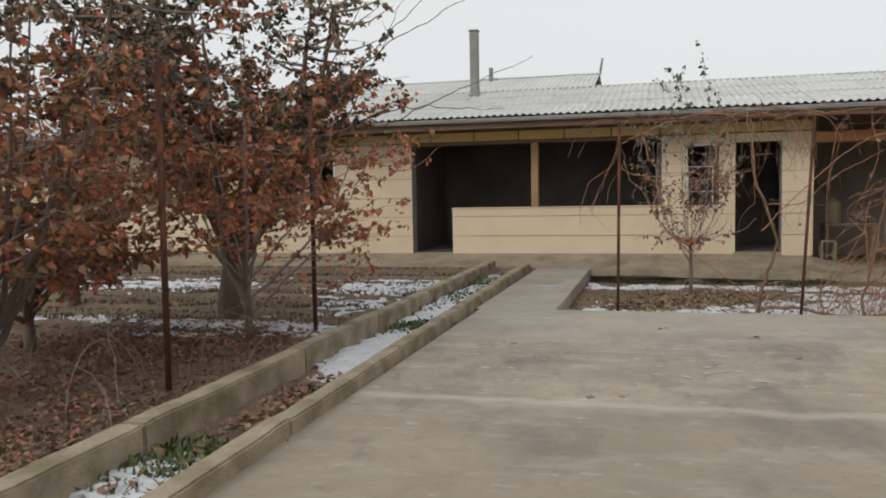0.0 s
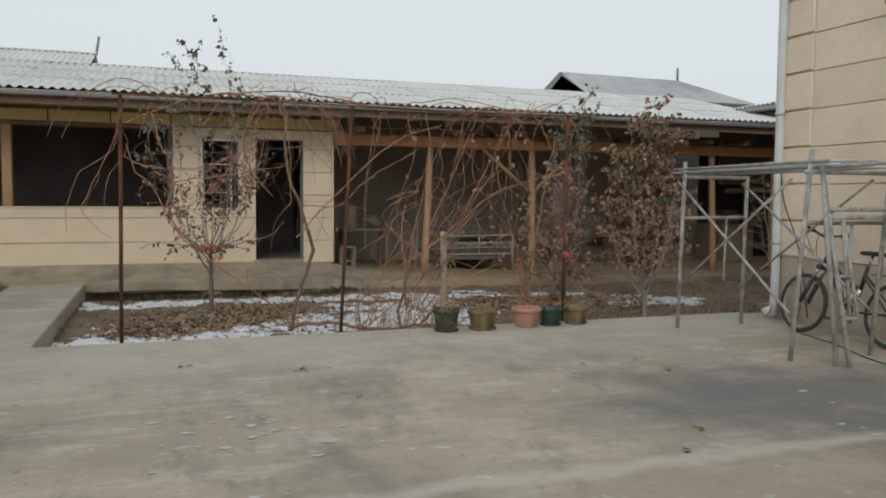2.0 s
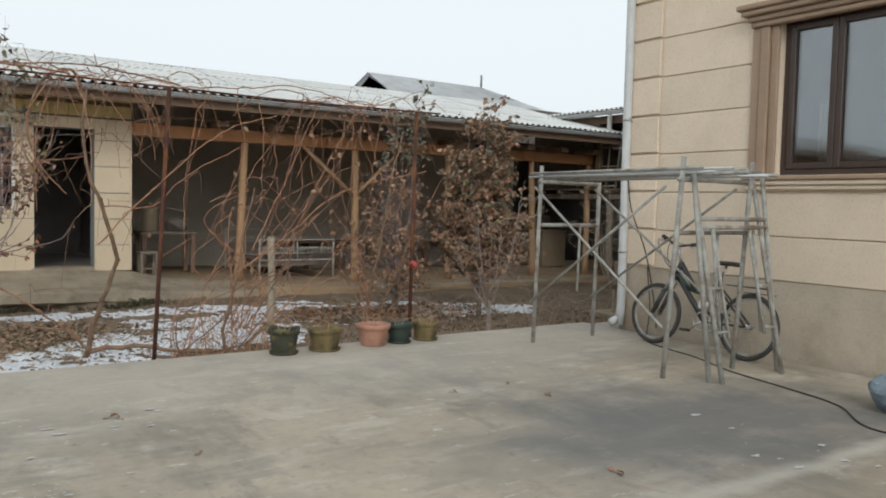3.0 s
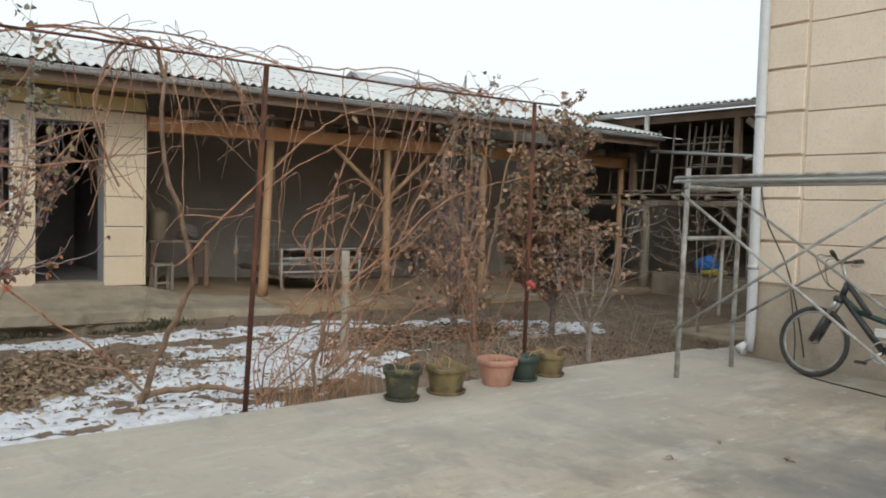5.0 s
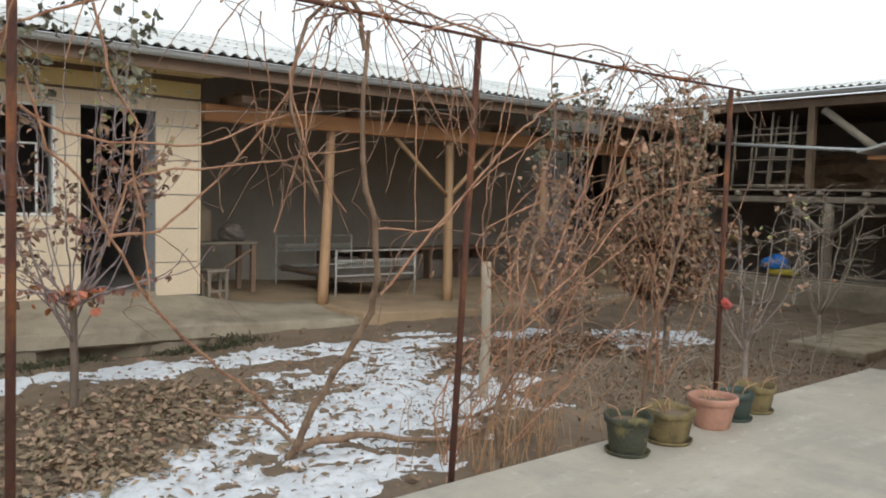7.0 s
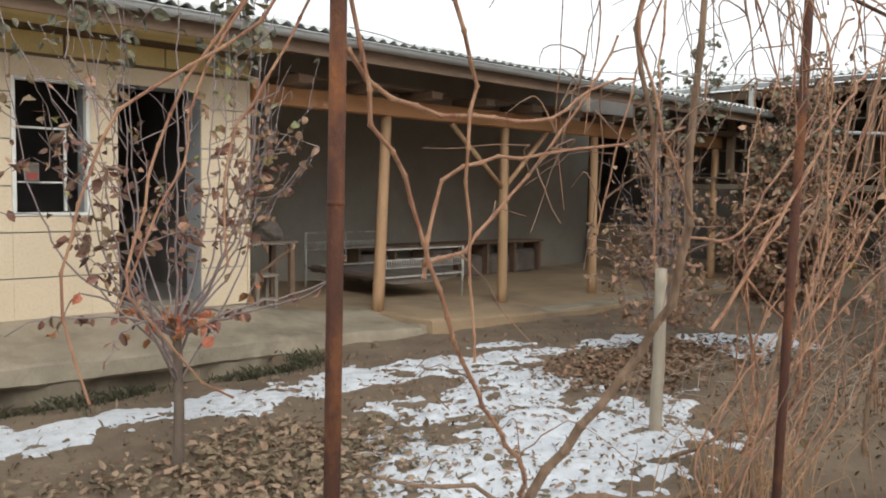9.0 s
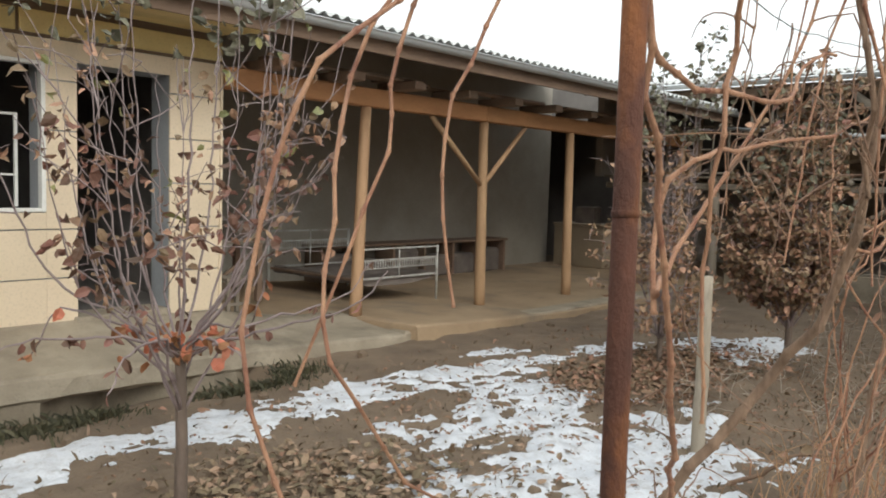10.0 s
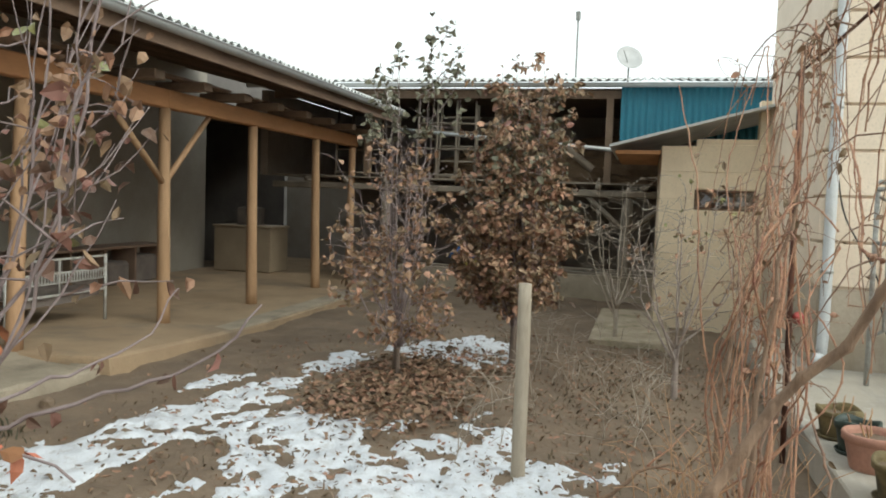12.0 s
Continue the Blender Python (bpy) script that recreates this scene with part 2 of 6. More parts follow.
LEAF_GREEN = mat("yellow_green_leaf", (0.24, 0.23, 0.075), (0.15, 0.145, 0.055), 6, 0.5, 0.1, island=0.4)
LEAF_BROWN = mat("dry_brown_leaf", (0.34, 0.21, 0.122), (0.21, 0.125, 0.072), 7, 0.65, 0.1, island=0.5)
LEAF_DULL = mat("dull_grey_green_leaf", (0.15, 0.142, 0.088), (0.095, 0.088, 0.056), 6, 0.6, 0.1, island=0.4)
LEAF_DARK = mat("dull_olive_leaf", (0.055, 0.057, 0.032), (0.085, 0.06, 0.035), 6, 0.55, 0.1, island=0.4)
LITTER_TAN = mat("tan_fallen_leaf", (0.32, 0.232, 0.145), (0.185, 0.128, 0.08), 5, 0.75, 0.1, island=0.5)
LITTER_BROWN = mat("brown_fallen_leaf", (0.27, 0.163, 0.095), (0.155, 0.09, 0.055), 5, 0.75, 0.1, island=0.5)
LITTER_RED = mat("red_brown_fallen_leaf", (0.29, 0.15, 0.088), (0.16, 0.082, 0.053), 5, 0.75, 0.1, island=0.55)
TRODDEN = mat("trodden_snow", (0.53, 0.525, 0.52), (0.4, 0.39, 0.37), 9, 0.7, 0.4)
WEED = mat("green_weed", (0.085, 0.12, 0.038), (0.06, 0.08, 0.03), 6, 0.6, 0.1, island=0.45)
GRASS = mat("winter_grass", (0.072, 0.07, 0.032), (0.05, 0.045, 0.024), 6, 0.7, 0.1, island=0.5)
STEEL_PAINT = mat("worn_painted_tube", (0.42, 0.415, 0.385), (0.22, 0.215, 0.195), 9, 0.75, 0.4, stain=(0.2, 0.125, 0.08), stain_scale=4.5, stain_amount=0.65, fine=70)
BED_WHITE = mat("chipped_white_enamel", (0.46, 0.45, 0.42), (0.36, 0.35, 0.32), 8, 0.55, 0.1, stain=(0.2, 0.15, 0.11), stain_scale=6, stain_amount=0.7)
RUBBER = mat("tyre_rubber", (0.06, 0.056, 0.05), (0.042, 0.04, 0.037), 10, 0.85, 0.3)
BIKE_GREEN = mat("dark_green_bike_paint", (0.012, 0.05, 0.036), (0.02, 0.04, 0.034), 30, 0.4, 0.05, stain=(0.22, 0.24, 0.22), stain_scale=30, stain_amount=0.35)
BIKE_BLACK = mat("black_bike_paint", (0.03, 0.03, 0.033), (0.045, 0.045, 0.045), 8, 0.35, 0.03)
CHROME = mat("dull_chrome", (0.55, 0.55, 0.54), (0.42, 0.42, 0.41), 8, 0.3, 0.03, metal=0.9)
TERRACOTTA = mat("pink_terracotta", (0.45, 0.235, 0.17), (0.36, 0.18, 0.125), 6, 0.8, 0.2, stain=(0.2, 0.13, 0.095), stain_scale=5, stain_amount=0.7)
POT_GREEN = mat("mossy_green_pot", (0.06, 0.062, 0.038), (0.03, 0.032, 0.024), 9, 0.75, 0.5, stain=(0.2, 0.165, 0.06), stain_scale=8, stain_amount=0.8)
POT_OCHRE = mat("mossy_ochre_pot", (0.23, 0.17, 0.075), (0.1, 0.078, 0.036), 8, 0.75, 0.5, stain=(0.05, 0.044, 0.024), stain_scale=6, stain_amount=0.9)
POT_DARK = mat("dark_green_pot", (0.035, 0.055, 0.043), (0.025, 0.035, 0.03), 6, 0.5, 0.1)
TEAL = mat("teal_corrugated_sheet", (0.02, 0.16, 0.22), (0.016, 0.13, 0.19), 2, 0.45, 0.05, metal=0.1)
BLUE = mat("bright_blue_plastic", (0.02, 0.16, 0.5), (0.015, 0.12, 0.4), 3, 0.45, 0.1)
YELLOW_PLASTIC = mat("yellow_bag", (0.5, 0.4, 0.05), (0.4, 0.32, 0.05), 4, 0.5, 0.3)
CHEST = mat("pale_chest_board", (0.3, 0.235, 0.16), (0.24, 0.185, 0.125), 2, 0.7, 0.1)
CARDBOARD = mat("dusty_cloth", (0.2, 0.165, 0.14), (0.12, 0.1, 0.09), 4, 0.9, 0.3)
SACK = mat("grey_blue_sack", (0.2, 0.25, 0.29), (0.12, 0.15, 0.18), 5, 0.5, 0.6)
DISH = mat("grey_dish", (0.48, 0.48, 0.47), (0.4, 0.4, 0.39), 4, 0.5, 0.05)
CHIM = mat("chimney_metal", (0.25, 0.25, 0.235), (0.18, 0.18, 0.17), 3, 0.7, 0.1)
CABLE = mat("black_cable", (0.03, 0.028, 0.026), (0.05, 0.045, 0.04), 10, 0.6, 0.0)
RED = mat("faded_red_print", (0.42, 0.06, 0.05), (0.3, 0.05, 0.04), 8, 0.5, 0.0)
CREAM = mat("cream_strip", (0.6, 0.56, 0.42), (0.5, 0.46, 0.33), 6, 0.8, 0.1, stretch=(1, 4, 0.3))


def glass(name, tint=(0.9, 0.93, 0.95)):
    m = bpy.data.materials.new(name)
    m.use_nodes = True
    b = m.node_tree.nodes["Principled BSDF"]
    b.inputs["Base Color"].default_value = (*tint, 1)
    b.inputs["Roughness"].default_value = 0.02
    b.inputs["Transmission Weight"].default_value = 1.0
    b.inputs["IOR"].default_value = 1.85
    return m


GLASS = glass("window_glass")

# ---- building helpers ----


def part(name, bm, material, parent=None, label=""):
    me = bpy.data.meshes.new(name)
    bm.to_mesh(me)
    bm.free()
    me.materials.append(material)
    ob = new(name, me)
    ob.parent = parent
    if label:
        ob["label"] = label
    return ob


def share(name, me, parent, m):
    ob = new(name, me)
    ob.parent = parent
    ob.matrix_basis = m
    return ob


def raw(name, verts, faces, material, parent=None, smooth=False, label=""):
    me = bpy.data.meshes.new(name)
    me.from_pydata(verts, [], faces)
    me.materials.append(material)
    if smooth:
        me.polygons.foreach_set("use_smooth", [True] * len(me.polygons))
    ob = new(name, me)
    ob.parent = parent
    if label:
        ob["label"] = label
    return ob


def thing(name, label, category, at=(0, 0, 0), group="", kind=""):
    ob = new(name)
    ob.empty_display_size = 0.1
    ob.matrix_basis = Matrix.Translation(at)
    return tagged(ob, label, category, group, kind)


def box(bm, x0, x1, y0, y1, z0, z1, bevel=0.0):
    b = bmesh.ops.create_cube(bm, size=1, matrix=Matrix.LocRotScale(((x0 + x1) / 2, (y0 + y1) / 2, (z0 + z1) / 2), None, (abs(x1 - x0), abs(y1 - y0), abs(z1 - z0))))
    if bevel:
        es = {e for v in b["verts"] for e in v.link_edges}
        bmesh.ops.bevel(bm, geom=list(es), offset=bevel, segments=1, affect="EDGES")
    return bm


def boxes(*args, bevel=0.0):
    bm = bmesh.new()
    for a in args:
        box(bm, *a, bevel=bevel)
    return bm


def smooth_path(ctrl, step=0.06, wobble=0.0, seed=0):
    """Catmull-Rom through a few control points, with a little wander."""
    rnd = random.Random(seed)
    pts = [Vector(p) for p in ctrl]
    pts = [pts[0] * 2 - pts[1]] + pts + [pts[-1] * 2 - pts[-2]]
    out = []
    for i in range(1, len(pts) - 2):
        a, b, c, d = pts[i - 1:i + 3]
        k = max(2, int((c - b).length / step))
        for j in range(k):
            t = j / k
            p = 0.5 * ((2 * b) + (c - a) * t + (2 * a - 5 * b + 4 * c - d) * t * t + (3 * b - a - 3 * c + d) * t ** 3)
            out.append(p)
    out.append(pts[-2])
    if wobble:
        for p in out[1:-1]:
            p += Vector((rnd.gauss(0, wobble), rnd.gauss(0, wobble), rnd.gauss(0, wobble)))
    return out



def kinked(ctrl, step=0.1, wobble=0.01, seed=0):
    """A cane: straight between its nodes, turning a little at each."""
    nodes = smooth_path(ctrl, step, wobble, seed)
    out = []
    for a, b in zip(nodes, nodes[1:]):
        out += [a.lerp(b, t) for t in (0, 0.09, 0.5, 0.91)]
    return out + [nodes[-1]]


class Tubes:
    """Collects tapered tubes into one vertex and face list."""

    def __init__(self):
        self.v, self.f = [], []

    def add(self, pts, r0, r1, sides=6, knots=0.0, cap=True):
        n0 = len(self.v)
        up = Vector((0.31, 0.17, 0.93))
        n = len(pts)
        for i, p in enumerate(pts):
            d = (pts[min(i + 1, n - 1)] - pts[max(i - 1, 0)])
            d = d.normalized() if d.length > 1e-9 else Vector((0, 0, 1))
            if abs(d.dot(up)) > 0.97:
                up = Vector((0.9, 0.3, 0.1))
            u = d.cross(up).normalized()
            w = d.cross(u)
            r = r0 + (r1 - r0) * i / max(n - 1, 1)
            if knots and i % 4 == 0:
                r *= 1 + knots
            for k in range(sides):
                a = 2 * math.pi * k / sides
                self.v.append(p + (u * math.cos(a) + w * math.sin(a)) * r)
        for i in range(n - 1):
            for k in range(sides):
                a, b = n0 + i * sides + k, n0 + i * sides + (k + 1) % sides
                self.f.append((a, b, b + sides, a + sides))
        if cap:
            self.f.append(tuple(n0 + k for k in range(sides))[::-1])
            self.f.append(tuple(n0 + (n - 1) * sides + k for k in range(sides)))
        return self

    def line(self, a, b, r, sides=10):
        return self.add([Vector(a), Vector(b)], r, r, sides)

    def ob(self, name, material, parent=None, label="", flat=False):
        return raw(name, self.v, self.f, material, parent, not flat, label)


def tube(name, a, b, r, material, parent, sides=10, label=""):
    return Tubes().line(a, b, r, sides).ob(name, material, parent, label)


class Leaves:
    """Folded, curled, pointed leaves, eight triangles each."""

    def __init__(self):
        self.v, self.f = [], []

    def add(self, p, size, rnd, droop=0.5, flat=False):
        if flat:
            d = Vector((rnd.gauss(0, 1), rnd.gauss(0, 1), rnd.gauss(0, 0.22))).normalized()
            n = Vector((rnd.gauss(0, 0.35), rnd.gauss(0, 0.35), 1))
        else:
            d = Vector((rnd.gauss(0, 1), rnd.gauss(0, 1), rnd.gauss(-droop * 1.4, 0.6))).normalized()
            n = Vector((rnd.gauss(0, 1), rnd.gauss(0, 1), rnd.gauss(0.3, 1)))
        s = d.cross(n)
        if s.length < 1e-3:
            return
        s.normalize()
        n = s.cross(d)
        w = size * (rnd.uniform(0.24, 0.36) if flat else rnd.uniform(0.22, 0.4))
        curl = size * rnd.uniform(-0.18, 0.25)
        fold = size * rnd.uniform(0.02, 0.16)
        i = len(self.v)
        lo = p + d * size * 0.3 + n * curl * 0.7
        hi = p + d * size * 0.68 + n * curl * 0.5
        twist = n * size * rnd.uniform(-0.1, 0.1)
        self.v += [p, lo + s * w * 0.92 + n * fold, lo, lo - s * w * 0.92 + n * fold, hi + s * w * 0.74 + n * fold + twist, hi, hi - s * w * 0.74 + n * fold - twist, p + d * size - n * curl]
        self.f += [(i, i + 2, i + 1), (i, i + 3, i + 2), (i + 1, i + 2, i + 5, i + 4), (i + 2, i + 3, i + 6, i + 5), (i + 4, i + 5, i + 7), (i + 5, i + 6, i + 7)]

    def ob(self, name, material, parent=None, label=""):
        return raw(name, self.v, self.f, material, parent, False, label)


def lathe(profile, seg=24):
    """Verts and faces of a turned body from (radius, height) pairs."""
    v, f = [], []
    for r, z in profile:
        for k in range(seg):
            a = 2 * math.pi * k / seg
            v.append((r * math.cos(a), r * math.sin(a), z))
    for i in range(len(profile) - 1):
        for k in range(seg):
            a, b = i * seg + k, i * seg + (k + 1) % seg
            f.append((a, b, b + seg, a + seg))
    return v, f


# ---- ground ----
COURT_EDGE = 11.38


def fbm(x, y, s, seed=0.0):
    return noise.fractal(Vector((x * s + seed, y * s - seed * 0.7, seed)), 1.0, 2.0, 4)


def ground_z(x, y):
    if x < -2.75:
        base = 0.03 if y < 16.9 else -0.3
        if 8.2 < y < 16.5:
            base += 0.032 * math.sin(y * 2 * math.pi / 0.66 + 0.5 * fbm(x, y, 0.4))
        return base + 0.035 * fbm(x, y, 1.4) + 0.015 * fbm(x, y, 6, 3)
    if y < COURT_EDGE - 0.02 or x < -0.97:
        return -0.35
    if y > 17.05:
        return -0.42
    base = -0.2 - 0.05 * min(max((x - 4) / 4, 0), 1)
    if x < 2.9:
        base -= 0.14 * min(max((y - 16.35) / 0.4, 0), 1)
    if x > 13:
        base = -0.24
    return base + 0.035 * fbm(x, y, 1.3) + 0.02 * fbm(x, y, 5, 2)


def span(*stops):
    out = [stops[0][0]]
    for (a, _), (b, step) in zip(stops, stops[1:]):
        k = max(1, round((b - a) / step))
        out += [a + (b - a) * i / k for i in range(1, k + 1)]
    return out


gx = span((-900, 0), (-100, 400), (-40, 30), (-15, 5), (-2.76, 0.16), (-2.70, 0.06), (-1.0, 0.85), (-0.92, 0.04), (9, 0.09), (13.5, 0.25), (20, 2), (60, 20), (900, 420))
gy = span((-900, 0), (-100, 400), (-20, 40), (2, 4), (11.34, 0.17), (11.42, 0.04), (17.0, 0.085), (17.1, 0.05), (24, 2), (60, 12), (900, 420))
gv = [(x, y, ground_z(x, y)) for y in gy for x in gx]
gw = len(gx)
gf = [(j * gw + i, j * gw + i + 1, (j + 1) * gw + i + 1, (j + 1) * gw + i) for j in range(len(gy) - 1) for i in range(gw - 1)]
tagged(raw("ground", gv, gf, SOIL, smooth=True), "bare brown winter garden soil with clods", "ground", kind="structure")

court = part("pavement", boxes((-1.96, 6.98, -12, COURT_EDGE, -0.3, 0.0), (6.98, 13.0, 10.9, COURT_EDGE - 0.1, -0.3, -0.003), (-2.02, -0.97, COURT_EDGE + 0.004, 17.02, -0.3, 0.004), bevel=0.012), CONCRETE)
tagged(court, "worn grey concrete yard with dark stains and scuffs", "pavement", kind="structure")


def kerb(name, x_at_5, width, z0, z1, label):
    """A long cast kerb in lengths, a little out of line with the house."""
    k = thing(name, label, "kerb", kind="structure")
    rnd = random.Random(int(width * 1000))
    y = -8.0
    while y < 16.9:
        ln = min(rnd.uniform(2.0, 2.6), 17.0 - y)
        bm = bmesh.new()
        xc = x_at_5 - 0.018 * (y + ln / 2 - 5)
        box(bm, -width / 2, width / 2, -ln / 2 + 0.006, ln / 2 - 0.006, z0, z1 + rnd.uniform(-0.012, 0.012))
        bmesh.ops.subdivide_edges(bm, edges=[e for e in bm.edges if abs(e.verts[0].co.y - e.verts[1].co.y) > 0.5], cuts=14)
        for v in bm.verts:
            v.co.x += 0.008 * fbm(v.co.y + y, v.co.z, 2.3)
            v.co.z += 0.012 * fbm(v.co.y + y, v.co.x * 3, 1.7, 5)
        bmesh.ops.bevel(bm, geom=[e for e in bm.edges if e.is_manifold and e.calc_face_angle(0) > 0.9], offset=0.014, segments=2, affect="EDGES")
        ob = part("kerb_length", bm, KERB, k)
        ob.matrix_basis = pose(xc, y + ln / 2, 0, 0, 0, 1.03)
        y += ln
    return k


kerb("kerb_1", -2.72, 0.17, -0.3, 0.17, "mossy cast concrete kerb along the planted bed")
kerb("kerb_2", -2.0, 0.15, -0.3, 0.115, "cast concrete kerb between yard and narrow bed")
bm = bmesh.new()
bmesh.ops.create_grid(bm, x_segments=8, y_segments=160, size=0.5)
for v in bm.verts:
    v.co = Vector((-2.4 + v.co.x * 0.66 - 0.018 * (v.co.y * 24.8 - 0.6), 4.4 + v.co.y * 24.8, 0))
    v.co.z = -0.03 + 0.03 * fbm(v.co.x, v.co.y, 2.5)
tagged(part("planting_strip", bm, SOIL), "narrow soil bed between the two kerbs", "bed", kind="structure")

# sloped apron in front of the house: an undercut slab that falls towards the porch
AP_Y = 17.0


def clamp(v):
    return min(max(v, 0.0), 1.0)


def apron_front(x):
    return 0.025 - 0.022 * max(x, 0) - 0.05 * clamp((x - 3.2) / 1.7)


def apron_back(x):
    wall = 0.245 - 0.06 * clamp((x - 2.2) / 1.0)
    return wall + (-0.03 - wall) * clamp((x - 3.2) / 1.2) ** 0.7


v = []
xs = span((-16, 0), (-2, 0.5), (4.93, 0.12))
for x in xs:
    zf, zb = apron_front(x), apron_back(x)
    cut = 0.3 * clamp(0.55 + 1.3 * fbm(x, 2.0, 0.9)) if x < 3.0 else 0.03
    prof = [(AP_Y + cut + 0.03, -0.5), (AP_Y + cut, zf - 0.17), (AP_Y + 0.03, zf - 0.19), (AP_Y - 0.02, zf - 0.15), (AP_Y, zf - 0.02), (AP_Y + 0.03, zf), (AP_Y + 0.5, zf * 0.45 + zb * 0.55 - 0.03), (17.94, zb), (18.24, zb)]
    for i, (y, z) in enumerate(prof):
        e = 0.03 * fbm(x, i * 0.3, 1.6) + 0.015 * fbm(x, i * 0.5, 7) if 0 < i < 7 else 0
        v.append((x, y + e, z + e * 0.4))
k = len(prof)
f = [(i * k + j, (i + 1) * k + j, (i + 1) * k + j + 1, i * k + j + 1) for i in range(len(xs) - 1) for j in range(k - 1)]
f.append(tuple((len(xs) - 1) * k + j for j in range(k)))
tagged(raw("terrace", v, f, APRON), "sloping concrete apron with a broken undercut front edge along the house", "terrace", kind="structure")


def porch_z(x):
    return 0.03 - 0.2 * min(max((x - 3.3) / 4.5, 0), 1)


v = []
prof = [(16.92, -0.42), (16.95, -0.02), (17.0, 0.0), (17.5, 0.015), (21.3, 0.02)]
xs = span((3.302, 0), (17.5, 0.25))
for x in xs:
    for i, (y, z) in enumerate(prof):
        y = max(y, 18.1 + 0.02 * i) if x < 4.9 else y
        v.append((x, y + 0.03 * fbm(x, i, 1.1), z + (porch_z(x) if i else 0) + 0.012 * fbm(x, y, 1.5) - (0.03 if x < 4.9 else 0)))
k = len(prof)
f = [(i * k + j, (i + 1) * k + j, (i + 1) * k + j + 1, i * k + j + 1) for i in range(len(xs) - 1) for j in range(k - 1)]
f.append(tuple(j for j in range(k))[::-1])
tagged(raw("floor_porch", v, f, EARTH_FLOOR), "trodden earth floor of the open porch", "floor", kind="structure")
tagged(part("kerb_porch", boxes((6.3, 13.3, 16.98, 17.28, -0.4, -0.14), (4.94, 6.29, 17.03, 17.3, -0.4, -0.115), bevel=0.02), APRON), "low worn concrete edging of the porch floor", "kerb", kind="structure")

# ---- long building: beige walls ----
FY, FT = 17.93, 0.32
RY, RZ, EY, EZ = 21.6, 4.1, 16.95, 3.02
SLOPE = (RZ - EZ) / (RY - EY)


def clad_wall(name, x0, x1, z0, z1, label):
    """A wall length with its own horizontal siding boards on the front."""
    w = part(name, boxes((x0, x1, FY + 0.004, FY + FT, z0, z1)), REVEAL)
    tagged(w, label, "wall", kind="structure")
    lo = 0.2
    while lo < z1 - 0.01:
        a, b = max(lo, z0 - 0.0), min(lo + 0.408, z1)
        if b - a > 0.02:
            part("siding_board", boxes((x0 + 0.001, x1 - 0.001, FY - 0.018, FY + 0.003, a + 0.002, b - 0.005)), SIDING, w)
        lo += 0.414
    return w


BEIGE = "wall clad in smooth beige siding boards"
clad_wall("wall_north_1", -16, -7.3, 0.2, 2.6, BEIGE)
clad_wall("wall_north_2", -7.3, -6.65, 0.2, 1.27, BEIGE)
clad_wall("wall_north_3", -7.3, -6.65, 2.45, 2.6, BEIGE)
clad_wall("wall_north_4", -6.65, -4.86, 0.2, 2.6, BEIGE)
clad_wall("wall_north_5", -3.96, 0.39, 0.15, 1.19, "waist-high beige clad parapet under the openings")
clad_wall("wall_north_6", 0.39, 0.85, 0.2, 2.6, BEIGE)
clad_wall("wall_north_7", 0.85, 1.525, 0.2, 1.17, BEIGE)
clad_wall("wall_north_8", 0.85, 1.525, 2.41, 2.6, BEIGE)
clad_wall("wall_north_9", 1.525, 1.785, 0.2, 2.6, BEIGE)
clad_wall("wall_north_10", 1.785, 2.64, 2.43, 2.6, BEIGE)
clad_wall("wall_north_11", 2.64, 3.17, 0.12, 2.6, BEIGE)
tagged(part("trim_parapet", boxes((-3.98, 0.388, FY - 0.03, FY + FT + 0.02, 1.192, 1.215), bevel=0.004), SIDING), "flat beige cap on the parapet", "trim", kind="structure")
tagged(part("trim_lintel", boxes((-4.86, 0.388, FY - 0.01, FY + FT, 2.56, 2.6), bevel=0.004), WOOD_DARK), "thin dark lintel board over the openings", "trim", kind="structure")
tagged(part("trim_corner", boxes((3.172, 3.2, FY - 0.03, FY + FT, 0.2, 2.6), bevel=0.003), SIDING), "pale corner trim of the clad wall", "trim", kind="structure")
tagged(part("sill_door", boxes((1.75, 2.636, FY - 0.06, FY + FT, 0.2, 0.262), bevel=0.01), APRON), "worn concrete door step", "step", kind="structure")
pillar = thing("pillar", "square beige wooden post standing on the parapet", "pillar", (-2.18, FY + 0.1, 1.216))
part("post", boxes((-0.075, 0.075, -0.075, 0.075, 0, 1.343), bevel=0.008), WOOD_POLE, pillar)

# yellow panel band and boarded soffit under the eave
band = thing("fascia_band", "row of yellow panels in dark battens under the eave", "fascia", kind="structure")
part("backing_board", boxes((-16, 3.2, FY + 0.0, FY + 0.05, 2.602, 2.9)), WOOD_DARK, band)
me = bpy.data.meshes.new("yellow_panel")
bm = boxes((-0.465, 0.465, -0.022, -0.002, 0, 0.185), bevel=0.006)
bm.to_mesh(me)
bm.free()
me.materials.append(YELLOW)
x = -15.4
while x < 3.1:
    share("yellow_panel", me, band, pose(min(x, 2.73), FY, 2.628))
    x += 0.955
sof = thing("soffit", "yellowish boarded soffit below the roof edge", "soffit", kind="structure")
for i in range(3):
    y0 = EY + 0.12 + i * 0.285
    part("soffit_board", boxes((-16, 3.2, y0, y0 + 0.278, 2.835 + i * 0.022, 2.855 + i * 0.022), bevel=0.004), YELLOW, sof)

